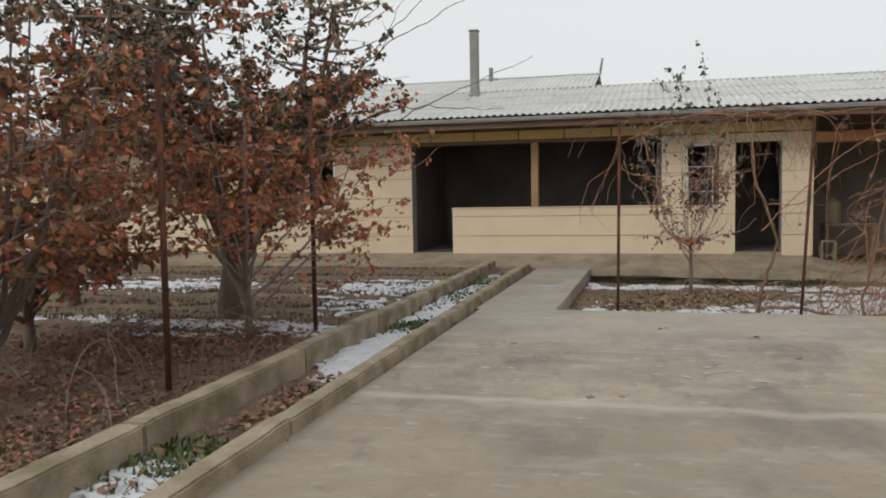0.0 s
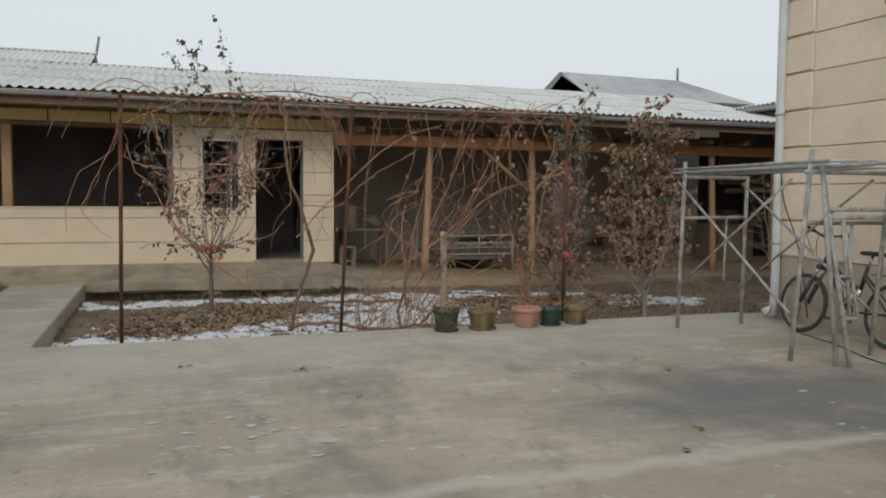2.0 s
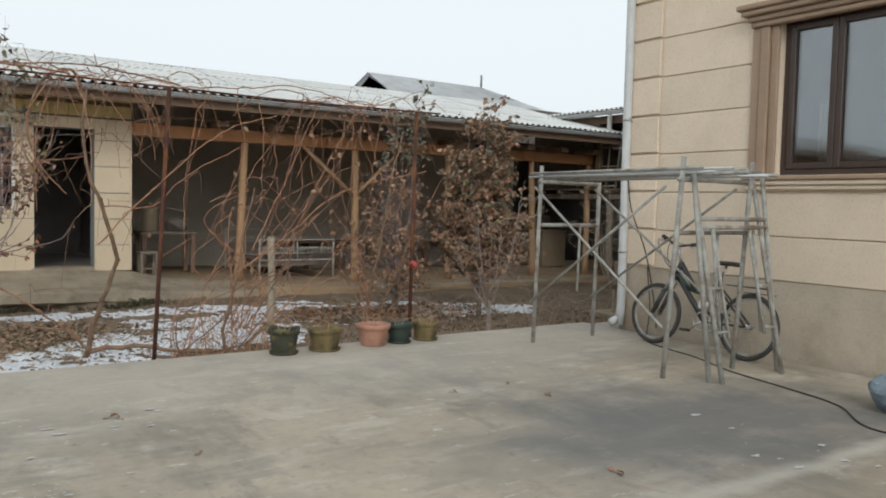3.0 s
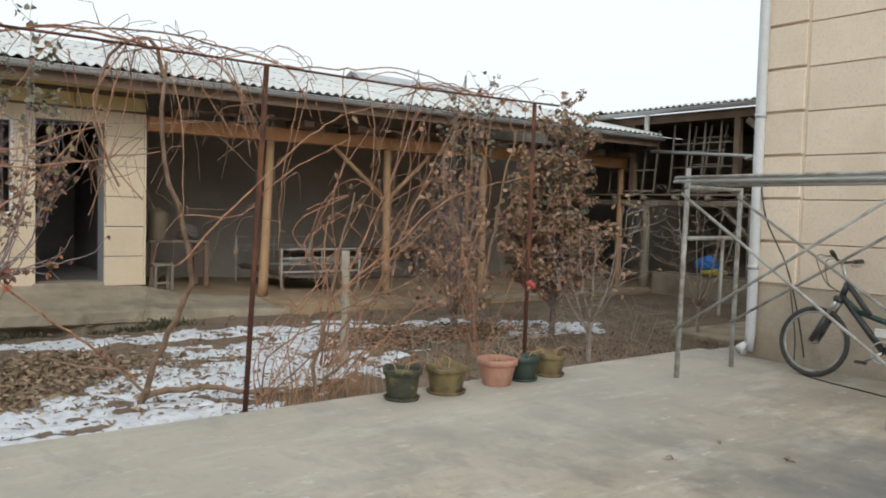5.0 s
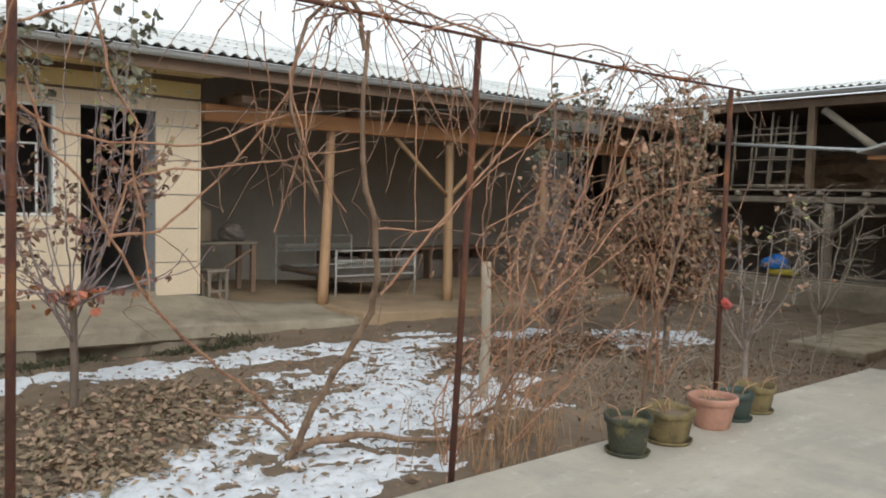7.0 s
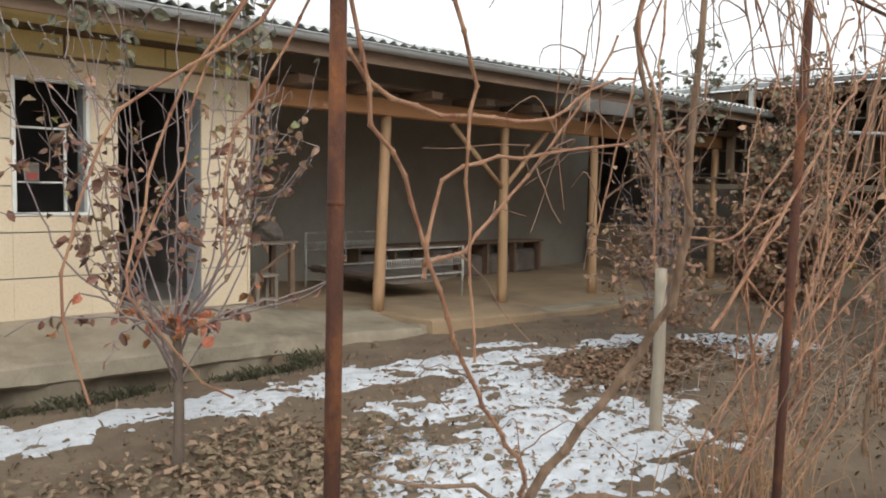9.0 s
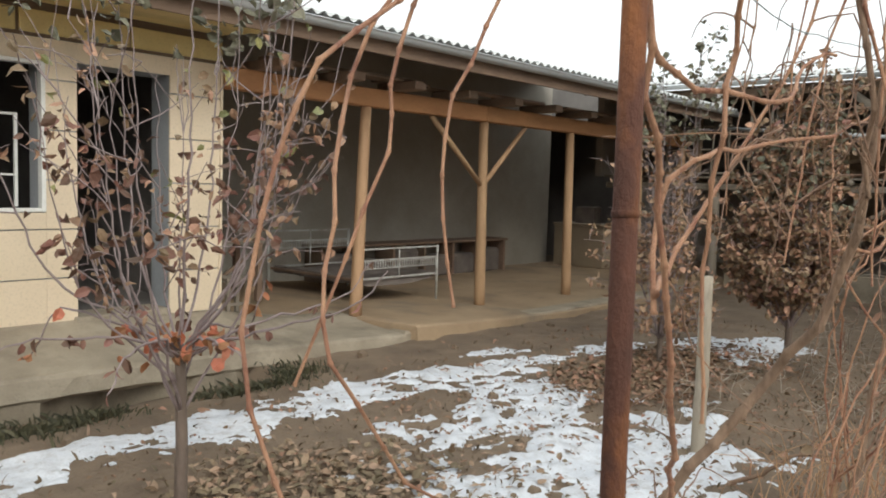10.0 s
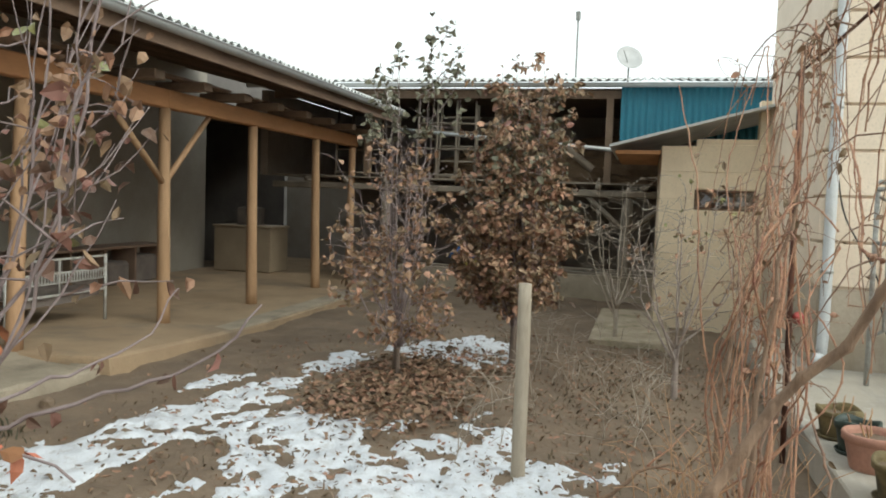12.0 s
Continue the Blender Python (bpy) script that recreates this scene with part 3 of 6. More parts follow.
# rooms behind the openings, their shade put into dark plaster; past WALL_END the porch opens into a dark store
WALL_END = 13.86
tagged(part("wall_store", boxes((WALL_END - 0.2, 18.2, 24.6, 24.8, -0.4, 3.2), (WALL_END - 0.2, WALL_END - 0.002, 21.502, 24.598, -0.4, 3.2), (18.0, 18.2, 21.502, 24.598, -0.4, 3.2)), DARK_IN), "walls of the store behind the porch, coloured dark for its shade", "wall", kind="structure")
# ceiling added to keep sky light out of the store
tagged(part("ceiling_store", boxes((WALL_END - 0.2, 18.2, 21.502, 24.8, 3.202, 3.24)), DARK_IN), "dark ceiling added to keep sky light out of the store", "ceiling", kind="structure")
# dark infill stands for the shade that reaches up under the roof
tagged(part("wall_store_lintel", boxes((WALL_END + 0.002, 18.2, 21.3, 21.5, 3.1, 4.03)), DARK_IN), "dark infill for the shade above the mouth of the store", "wall", kind="structure")
tagged(part("wall_back", boxes((-16, 3.17, 21.3, 21.5, -0.2, 3.9), (3.17, WALL_END, 21.3, 21.5, -0.4, 4.05)), PLASTER_GREY), "grey plastered back wall of the porch", "wall", kind="structure")
tagged(part("wall_cross", boxes((3.0, 3.168, FY + FT, 21.298, -0.2, 3.2), (0.3, 0.45, FY + FT, 21.298, -0.2, 3.2), (-5.1, -4.95, FY + FT, 21.298, -0.2, 3.2), (-16.2, -16.004, FY, 21.298, -0.2, 3.4)), DARK_IN), "cross walls between the rooms in shade-dark plaster", "wall", kind="structure")
tagged(part("wall_lining", boxes((-16, 2.99, 21.2, 21.295, 0.25, 3.1)), DARK_IN), "inner wall of the rooms in shade-dark plaster", "wall", kind="structure")
tagged(part("ceiling_rooms", boxes((-16, 2.998, FY + 0.055, 21.19, 2.92, 2.98)), DARK_IN), "ceiling of the rooms in shade-dark plaster", "ceiling", kind="structure")
tagged(part("floor_rooms", boxes((-16, 2.998, FY + FT + 0.01, 21.19, 0.252, 0.262)), DARK_IN), "floor of the rooms in the same shade-dark colour", "floor", kind="structure")


def casement(name, x0, x1, z0, z1, label, leaf=True):
    w = thing(name, label, "window", (0, 0, 0), kind="structure")
    y0, y1 = FY - 0.03, FY + 0.05
    part("window_frame", boxes((x0, x0 + 0.035, y0, y1, z0, z1), (x1 - 0.035, x1, y0, y1, z0, z1), (x0 + 0.035, x1 - 0.035, y0, y1, z0, z0 + 0.03), (x0 + 0.035, x1 - 0.035, y0, y1, z1 - 0.03, z1), bevel=0.003), WHITE, w, "white painted window frame")
    if leaf:
        xa, xb, za, zb = x0 + 0.05, x1 - 0.13, z0 + 0.035, z0 + (z1 - z0) * 0.66
        yb = FY + 0.22
        part("casement_leaf", boxes((xa, xa + 0.018, yb, yb + 0.03, za, zb), (xb - 0.024, xb, yb, yb + 0.03, za, zb), (xa, xb, yb - 0.002, yb + 0.028, zb - 0.02, zb), (xa, xb, yb - 0.002, yb + 0.028, za + 0.26, za + 0.275)), WHITE, w, "inner white sash bar")
    return w


casement("window_1", 0.852, 1.523, 1.172, 2.408, "open unglazed window with a white frame")
casement("window_2", -7.298, -6.652, 1.272, 2.448, "dark window with a white frame", False)
picture = part("picture_card", boxes((-0.06, 0.06, -0.006, 0.006, 0, 0.17)), CARDBOARD)
picture.matrix_basis = pose(1.08, FY + 0.2, 1.486)
tagged(picture, "faded printed card propped on the sash bar", "card")
part("red_print", boxes((-0.045, 0.045, -0.009, -0.0065, 0.02, 0.07)), RED, picture)

# ---- roofs of corrugated sheets ----
def sheet_mesh(name, width, length, pitch=0.146, amp=0.021, thick=0.007):
    nx = int(width / pitch) * 6
    v, f = [], []
    for top in (0, 1):
        for i in range(nx + 1):
            x = width * i / nx
            z = amp * math.cos(2 * math.pi * x / pitch) + (thick if top else 0)
            v += [(x, 0, z), (x, length, z)]
    n = 2 * (nx + 1)
    for i in range(nx):
        a = 2 * i
        f.append((a, a + 1, a + 3, a + 2))
        f.append((n + a, n + a + 2, n + a + 3, n + a + 1))
        f.append((a, a + 2, n + a + 2, n + a))
    me = bpy.data.meshes.new(name)
    me.from_pydata(v, [], f)
    me.materials.append(SLATE)
    return me


SHEET = sheet_mesh("roof_sheet", 1.168, 1.75)


def sheet_roof(name, label, base, cols, rows, seed=1):
    """base: pose whose x runs along the eave and whose y climbs the slope."""
    r = thing(name, label, "roof", kind="structure")
    rnd = random.Random(seed)
    for i in range(cols):
        for j in range(rows):
            share("roof_sheet", SHEET, r, base @ pose(i * 1.022 + rnd.uniform(-0.003, 0.003), j * 1.56 + rnd.uniform(-0.02, 0.02), j * 0.006 + 0.004 * (i % 2), -0.35, 0, rnd.uniform(-0.05, 0.05)))
    return r


tilt = math.degrees(math.atan(SLOPE))
sheet_roof("roof_main", "long roof of weathered grey corrugated slate", pose(-16.4, EY - 0.06, EZ + 0.02, tilt), 29, 3)
sheet_roof("roof_main_rear", "rear slope of the grey corrugated slate roof", pose(13.52, RY + 4.4, EZ - 0.06, tilt, 0, 180), 29, 3, 4)
tagged(part("ridge_cap", boxes((-16.3, 13.4, RY - 0.11, RY + 0.11, RZ + 0.015, RZ + 0.045), bevel=0.02), SLATE), "grey ridge capping along the roof", "ridge", kind="structure")
under = thing("roof_boards", "dark boards and rafters under the slate roof", "rafters", kind="structure")
bm = bmesh.new()
box(bm, -16.2, 13.3, 0, 4.75, -0.06, -0.035)
bm.transform(pose(0, EY, EZ, tilt))
part("boarding", bm, WOOD_DARK, under)
bm = boxes((-0.04, 0.04, 0.02, 4.7, -0.2, -0.062))
rm = bpy.data.meshes.new("rafter")
bm.to_mesh(rm)
bm.free()
rm.materials.append(WOOD_DARK)
x = 3.6
while x < 13.3:
    share("rafter", rm, under, pose(x, EY, EZ, tilt))
    x += 0.95
tagged(part("fascia_board", boxes((-16.2, 13.4, EY + 0.02, EY + 0.05, 2.8, 2.97), bevel=0.004), WOOD_DARK), "dark wooden fascia board behind the gutter", "fascia", kind="structure")


def gutter(name, length, m, label):
    """Half-round gutter with rolled lip, lengths joined by collars, hung on brackets."""
    g = thing(name, label, "gutter", kind="structure")
    g.matrix_basis = m
    prof = [(0.065 * math.cos(a), 0.065 * math.sin(a)) for a in [math.pi + i * math.pi / 10 for i in range(11)]]
    prof = [(-0.072, 0.012), (-0.078, 0.0)] + prof + [(0.06, 0.0)] + [(0.06 * math.cos(a), 0.06 * math.sin(a)) for a in [-i * math.pi / 10 for i in range(1, 10)]] + [(-0.06, 0.0)]
    x = 0.0
    k = len(prof)
    while x < length - 0.05:
        ln = min(3.0, length - x)
        v = [(x + s, a, b) for s in (0.003, ln - 0.003) for a, b in prof]
        f = [(i, (i + 1) % k, k + (i + 1) % k, k + i) for i in range(k)]
        raw("gutter_length", v, f, GUTTER, g, True)
        v = [(x + s, a * 1.06, b * 1.06 - 0.001) for s in (-0.03, 0.03) for a, b in prof]
        raw("collar", v, f, GUTTER, g, True)
        x += ln
    return g


gutter("gutter_main", 29.8, pose(-16.4, EY - 0.08, EZ - 0.04), "grey galvanised gutter along the eave")

# ---- open porch: beam, poles, braces ----
beam = thing("porch_beam", "long reddish pine beam carrying the porch roof", "beam", kind="structure")
for a, b in ((3.21, 7.2), (7.204, 11.3), (11.304, 13.4)):
    part("beam_length", boxes((a, b, 17.8, 17.95, 2.37, 2.58), bevel=0.012), WOOD_NEW, beam)
x = 3.6
pad = boxes((-0.09, 0.09, -0.45, 0.2, 0, 0.1), bevel=0.01)
pm = bpy.data.meshes.new("pad_block")
pad.to_mesh(pm)
pad.free()
pm.materials.append(WOOD_DARK)
while x < 13.3:
    share("pad_block", pm, beam, pose(x, 17.87, 2.581))
    x += 0.95
for i in range(9):
    rnd = random.Random(i + 40)
    p = part("stored_plank", boxes((-rnd.uniform(0.5, 1.3), rnd.uniform(0.5, 1.3), -0.06, 0.06, 0, 0.035), bevel=0.004), WOOD_DARK)
    p.matrix_basis = pose(4.4 + i * 0.95, 17.72 + 0.13 * (i % 3), 2.683 + 0.004 * (i % 2), 0, 0, rnd.uniform(-2, 2))
    tagged(p, "old plank stored on top of the porch beam", "plank", "planks on the porch beam")


def pole(x_top, x_foot, z_foot, braces=()):
    p = thing("porch_pole", "peeled round timber pole holding the porch beam" + (" with two diagonal braces" if braces else ""), "pole", (x_foot, 17.88, z_foot), "poles of the porch")
    pts = smooth_path([(0, 0, 0), ((x_top - x_foot) * 0.4 + 0.008, 0.01, 1.0), (x_top - x_foot, 0, 2.369 - z_foot)], 0.25)
    Tubes().add(pts, 0.078, 0.064, 12).ob("shaft", WOOD_POLE, p)
    for dx in braces:
        Tubes().line((x_top - x_foot, 0.0, 1.5 - z_foot), (x_top - x_foot + dx, 0, 2.36 - z_foot), 0.036, 8).ob("brace", WOOD_POLE, p)
    return p


pole(5.07, 4.97, -0.06)
pole(7.23, 7.26, -0.2, (-1.05, 0.95))
pole(9.36, 9.42, -0.2)
pole(11.58, 11.7, -0.2)
pole(13.3, 13.3, -0.2)

# ---- metal bed ----
bed = thing("metal_bed", "old white metal bed frame with a sagging dark mattress", "bed", (6.4, 18.6, -0.12))
for y, zt in ((0.0, 0.77), (1.9, 0.9)):
    end = part("footboard" if y == 0 else "headboard", boxes((-0.74, 0.74, y - 0.01, y + 0.01, zt - 0.022, zt), (-0.74, 0.74, y - 0.01, y + 0.01, zt - 0.17, zt - 0.15), (-0.74, 0.74, y - 0.01, y + 0.01, 0.36, 0.385)), BED_WHITE, bed)
    for x in (-0.76, 0.76):
        tube("leg", (x, y, 0), (x, y, zt + 0.004), 0.019, BED_WHITE, end)
    t = Tubes()
    t.line((0, y, 0.38), (0, y, zt - 0.01), 0.011, 8)
    for i in range(33):
        x = -0.72 + i * 0.045
        t.line((x, y, zt - 0.27), (x + 0.022, y, zt - 0.16), 0.0045, 5)
        t.line((x + 0.022, y, zt - 0.27), (x, y, zt - 0.16), 0.0045, 5)
    t.line((-0.74, y, zt - 0.27), (0.74, y, zt - 0.27), 0.008, 8)
    t.ob("lattice", BED_WHITE, end)
for x in (-0.72, 0.72):
    part("side_rail", boxes((x - 0.015, x + 0.015, 0.012, 1.888, 0.34, 0.375), bevel=0.003), WOOD_DARK, bed)
bm = bmesh.new()
bmesh.ops.create_grid(bm, x_segments=16, y_segments=20, size=0.5)
for v in bm.verts:
    v.co = Vector((v.co.x * 1.4, 0.95 + v.co.y * 1.8, 0.4 - 0.06 * math.cos(v.co.x * 3) + 0.03 * fbm(v.co.x * 2, v.co.y * 3, 2)))
mt = part("mattress", bm, CARDBOARD, bed, "dusty dark mattress")
mt.modifiers.new("thick", "SOLIDIFY").thickness = 0.09

# ---- other porch things ----
bench = thing("work_table", "rough dark wooden work table by the porch wall", "table", (4.15, 19.5, 0.02))
part("tabletop", boxes((-0.5, 0.5, -0.3, 0.3, 0.7, 0.745), bevel=0.006), WOOD_GREY, bench)
for x in (-0.44, 0.44):
    for y in (-0.24, 0.24):
        part("leg", boxes((x - 0.035, x + 0.035, y - 0.035, y + 0.035, -0.02, 0.699)), WOOD_DARK, bench)
Tubes().line((-0.42, -0.26, 0.1), (0.4, -0.26, 0.62), 0.025, 6).ob("brace", WOOD_DARK, bench)
canister = thing("canister", "pale dented can standing on the work table", "can", (3.86, 19.45, 0.766))
v, f = lathe([(0, 0), (0.15, 0), (0.155, 0.02), (0.15, 0.22), (0.155, 0.4), (0.12, 0.46), (0.05, 0.48), (0.05, 0.52), (0, 0.52)], 18)
raw("body", v, f, CHEST, canister, True)
bundle = thing("cloth_bundle", "dark crumpled cloth bundle on the work table", "bundle", (4.35, 19.45, 0.766))
bm = bmesh.new()
bmesh.ops.create_icosphere(bm, subdivisions=3, radius=0.2)
for v in bm.verts:
    v.co *= 1 + 0.3 * noise.noise(v.co * 7)
    v.co.z = max(v.co.z * 0.75 + 0.11, 0)
part("cloth", bm, CARDBOARD, bundle)
stool = thing("stool", "small weathered wooden stool at the wall corner", "stool", (3.52, 18.2, 0.04))
part("seat", boxes((-0.15, 0.15, -0.13, 0.13, 0.4, 0.435), bevel=0.006), WOOD_GREY, stool)
for x in (-0.12, 0.12):
    for y in (-0.1, 0.1):
        part("leg", boxes((x - 0.02, x + 0.02, y - 0.02, y + 0.02, -0.02, 0.399)), WOOD_GREY, stool)
part("stretcher", boxes((-0.1, 0.1, -0.11, -0.09, 0.14, 0.17)), WOOD_GREY, stool)
low = thing("low_shelf", "long low shelf with dusty bundles along the back wall", "shelf", (8.4, 20.95, -0.17))
part("shelf_board", boxes((-1.6, 3.2, -0.25, 0.28, 0.62, 0.66), bevel=0.004), WOOD_DARK, low)
for i in range(7):
    part("upright", boxes((-1.55 + i * 0.78, -1.5 + i * 0.78, -0.2, 0.25, 0, 0.619)), WOOD_DARK, low)
    rnd = random.Random(i)
    if i < 6:
        part("sack", boxes((-1.45 + i * 0.78, -0.85 + i * 0.78, -0.18, 0.2, 0.0, rnd.uniform(0.35, 0.55)), bevel=0.05), CARDBOARD, low)
chest = thing("chest", "tall pale wooden feed chest", "chest", (13.9, 20.25, -0.17))
part("body", boxes((-0.4, 0.4, -0.62, 0.62, 0.03, 0.9), bevel=0.01), CHEST, chest)
part("lid", boxes((-0.43, 0.43, -0.65, 0.65, 0.902, 0.95), bevel=0.01), CHEST, chest)
for y in (-0.5, 0.5):
    part("foot", boxes((-0.36, 0.36, y - 0.05, y + 0.05, -0.005, 0.029)), WOOD_DARK, chest)
crate = part("crate", boxes((-0.2, 0.2, -0.22, 0.22, 0, 0.34), (-0.18, 0.18, -0.2, 0.2, 0.341, 0.36), bevel=0.008), CARDBOARD)
crate.matrix_basis = pose(13.95, 20.3, 0.782, 0, 0, 8)
tagged(crate, "dusty crate on top of the feed chest", "crate")

# ---- hay barn across the end of the garden ----
BX = 13.35
barn = thing("barn_frame", "open two-storey timber hay barn with log posts", "barn", (0, 0, 0), kind="structure")
for y in (17.2, 14.72, 12.75, 10.6, 8.6):
    Tubes().add(smooth_path([(BX, y, -0.3), (BX + 0.02, y + 0.02, 0.8), (BX, y, 1.56)], 0.3), 0.1, 0.085, 10).ob("post", WOOD_GREY, barn)
    part("upper_post", boxes((BX - 0.06, BX + 0.06, y + 0.33, y + 0.45, 1.82, 3.42)), WOOD_DARK, barn)
for dy in (-0.75, 0.75):
    Tubes().line((BX, 14.72, 0.95), (BX, 14.72 + dy, 1.6), 0.045, 8).ob("brace", WOOD_GREY, barn)
    Tubes().line((BX, 12.75, 0.95), (BX, 12.75 + dy, 1.6), 0.045, 8).ob("brace", WOOD_GREY, barn)
part("deck_beam", boxes((BX - 0.09, BX + 0.09, 8, 19.5, 1.57, 1.69), bevel=0.02), WOOD_GREY, barn)
part("deck", boxes((BX - 0.14, BX + 4.5, 8, 19.5, 1.79, 1.82)), WOOD_GREY, barn)
for i in range(14):
    Tubes().line((BX - 0.2, 8.6 + i * 0.78, 1.74), (BX + 3, 8.6 + i * 0.78, 1.74), 0.05, 8).ob("joist", WOOD_GREY, barn)
part("eave_beam", boxes((BX - 0.07, BX + 0.07, 8, 19.5, 3.28, 3.42)), WOOD_DARK, barn)
Tubes().line((BX - 0.02, 14.9, 3.22), (BX - 0.02, 13.4, 2.05), 0.07, 8).ob("long_brace", WOOD_GREY, barn)
part("boarding", boxes((BX - 0.1, BX + 4.6, 8, 19.6, 3.43, 3.45)), WOOD_DARK, barn)
tagged(part("wall_east", boxes((BX + 4.4, BX + 4.6, 6, 21.3, -0.4, 3.42), (BX, BX + 4.4, 8.0, 8.15, -0.4, 3.4), (BX - 0.1, BX + 4.4, 19.6, 19.75, 1.8, 3.42)), DARK_BARN), "dark back walls of the hay barn", "wall", kind="structure")
tagged(part("floor_barn", boxes((BX + 0.06, BX + 4.38, 8.16, 19.59, -0.3, -0.16)), EARTH_FLOOR), "trodden earth floor of the barn", "floor", kind="structure")
tagged(part("wall_manger", boxes((BX - 0.12, BX + 0.05, 8.4, 16.9, -0.35, 0.2), bevel=0.015), APRON), "low concrete manger wall under the barn", "wall", kind="structure")
rail = thing("manger_rail", "old board rail lying along the manger wall", "rail", (BX, 0, 0.202))
part("board", boxes((-0.11, 0.03, 9.2, 16.6, 0, 0.04), bevel=0.006), WOOD_GREY, rail)
part("board", boxes((0.04, 0.1, 9.2, 14.4, 0.05, 0.1), bevel=0.006), WOOD_GREY, rail)
hay = thing("hay_stack", "heap of grey-brown hay on the barn deck", "hay", (BX + 2.6, 13.6, 1.821))
bm = bmesh.new()
bmesh.ops.create_icosphere(bm, subdivisions=4, radius=1)
for v in bm.verts:
    v.co *= 1 + 0.25 * noise.noise(v.co * 2.3) + 0.1 * noise.noise(v.co * 9)
    v.co = Vector((v.co.x * 1.3, v.co.y * 3.6, max(v.co.z * 0.9, 0)))
part("hay_mound", bm, LITTER_BROWN, hay)


def lattice(name, label, y0, y1, z0, z1, lean, bars, rungs):
    g = thing(name, label, "frame", (BX - 0.06, 0, 0), "old frames leaning in the barn loft")
    t = lambda y, z: (lean * (z - z0), y, z)
    for i in range(bars):
        y = y0 + (y1 - y0) * i / (bars - 1)
        Tubes().line(t(y, z0), t(y + 0.03, z1), 0.022, 6).ob("bar", WOOD_GREY, g)
    for j in range(rungs):
        z = z0 + (z1 - z0) * (j + 0.12) / rungs
        Tubes().line(t(y0 - 0.03, z), t(y1 + 0.03, z), 0.018, 6).ob("rung", WOOD_GREY, g)


lattice("wooden_frame", "weathered wooden lattice frame leaning in the barn loft", 15.15, 16.6, 1.83, 3.25, 0.12, 5, 3)
lattice("wooden_frame", "weathered wooden ladder frame leaning in the barn loft", 15.5, 16.2, 1.83, 3.2, 0.25, 3, 5)
lattice("wooden_frame", "weathered wooden lattice frame leaning in the barn loft", 17.0, 18.2, 1.83, 3.15, 0.15, 5, 3)
sheet_roof("roof_barn", "snow-dusted grey corrugated roof of the barn", pose(BX - 0.3, 19.9, 3.56, 9, 0, -90), 13, 3, 9)
gutter("gutter_barn", 12.6, pose(BX - 0.34, 19.9, 3.5, 0, 0, -90), "grey gutter along the barn roof")
pipe = thing("drain_pipe", "short white drain pipe between the two gutters", "pipe", (13.2, 17.15, 0))
Tubes().line((0, 0, 3.05), (0, 0, 3.46), 0.055, 12).ob("tube", WHITE, pipe)
long_pole = thing("metal_pole", "long pale metal pipe slung along the barn posts", "pole", (BX - 0.16, 0, 0))
Tubes().line((0, 17.0, 2.7), (0, 12.6, 2.36), 0.035, 8).ob("tube", GUTTER, long_pole)
teal = thing("teal_sheet", "teal corrugated metal sheets closing the barn loft", "sheet", (BX - 0.2, 0, 0))
y = 12.95
for i in range(5):
    v, f = [], []
    for k in range(19):
        yy = y - k * 0.5 / 18
        off = 0.012 if (k // 2) % 2 else -0.012
        v += [(off, yy, 2.55), (off, yy, 3.46)]
    f = [(2 * k, 2 * k + 1, 2 * k + 3, 2 * k + 2) for k in range(18)]
    s = raw("sheet", v, f, TEAL, teal)
    s.location.x = 0.006 * (i % 2)
    s.modifiers.new("thick", "SOLIDIFY").thickness = 0.003
    y -= 0.49
tub = thing("blue_bundle", "bright blue plastic bundle lying on the manger wall", "bundle", (BX - 0.05, 15.62, 0.36))
bm = bmesh.new()
bmesh.ops.create_icosphere(bm, subdivisions=3, radius=0.24)
for v in bm.verts:
    v.co *= 1 + 0.2 * noise.noise(v.co * 6)
    v.co = Vector((v.co.x * 0.7, v.co.y * 1.15, max(v.co.z, -0.02) + 0.02))
part("plastic", bm, BLUE, tub)
bag = thing("yellow_bag", "yellow and white plastic bag under the blue bundle", "bag", (BX - 0.05, 15.5, 0.243))
bm = boxes((-0.15, 0.12, -0.27, 0.2, 0, 0.115), bevel=0.03)
part("bag", bm, YELLOW_PLASTIC, bag)
mast = thing("antenna_mast", "thin metal mast rising above the barn roof", "mast", (17.6, 14.15, 3.9))
Tubes().line((0, 0, -0.4), (0, 0, 1.7), 0.022, 8).ob("tube", CHIM, mast)
part("head", boxes((-0.06, 0.06, -0.05, 0.05, 1.7, 1.9), bevel=0.02), CHIM, mast)
dish = thing("satellite_dish", "grey satellite dish on the barn roof", "dish", (16.4, 12.95, 4.0))
v, f = lathe([(0.0, 0.0), (0.12, 0.008), (0.24, 0.035), (0.28, 0.055), (0.285, 0.045), (0.2, 0.015), (0.0, -0.012)], 24)
d = raw("reflector", v, f, DISH, dish, True)
d.matrix_basis = pose(0, 0, 0.52, 62, 0, -65)
Tubes().line((0, 0, -0.15), (0.02, 0, 0.5), 0.02, 8).ob("stand", CHIM, dish)
Tubes().line((0.0, 0, 0.4), (-0.38, 0.1, 0.62), 0.01, 6).ob("arm", CHIM, dish)

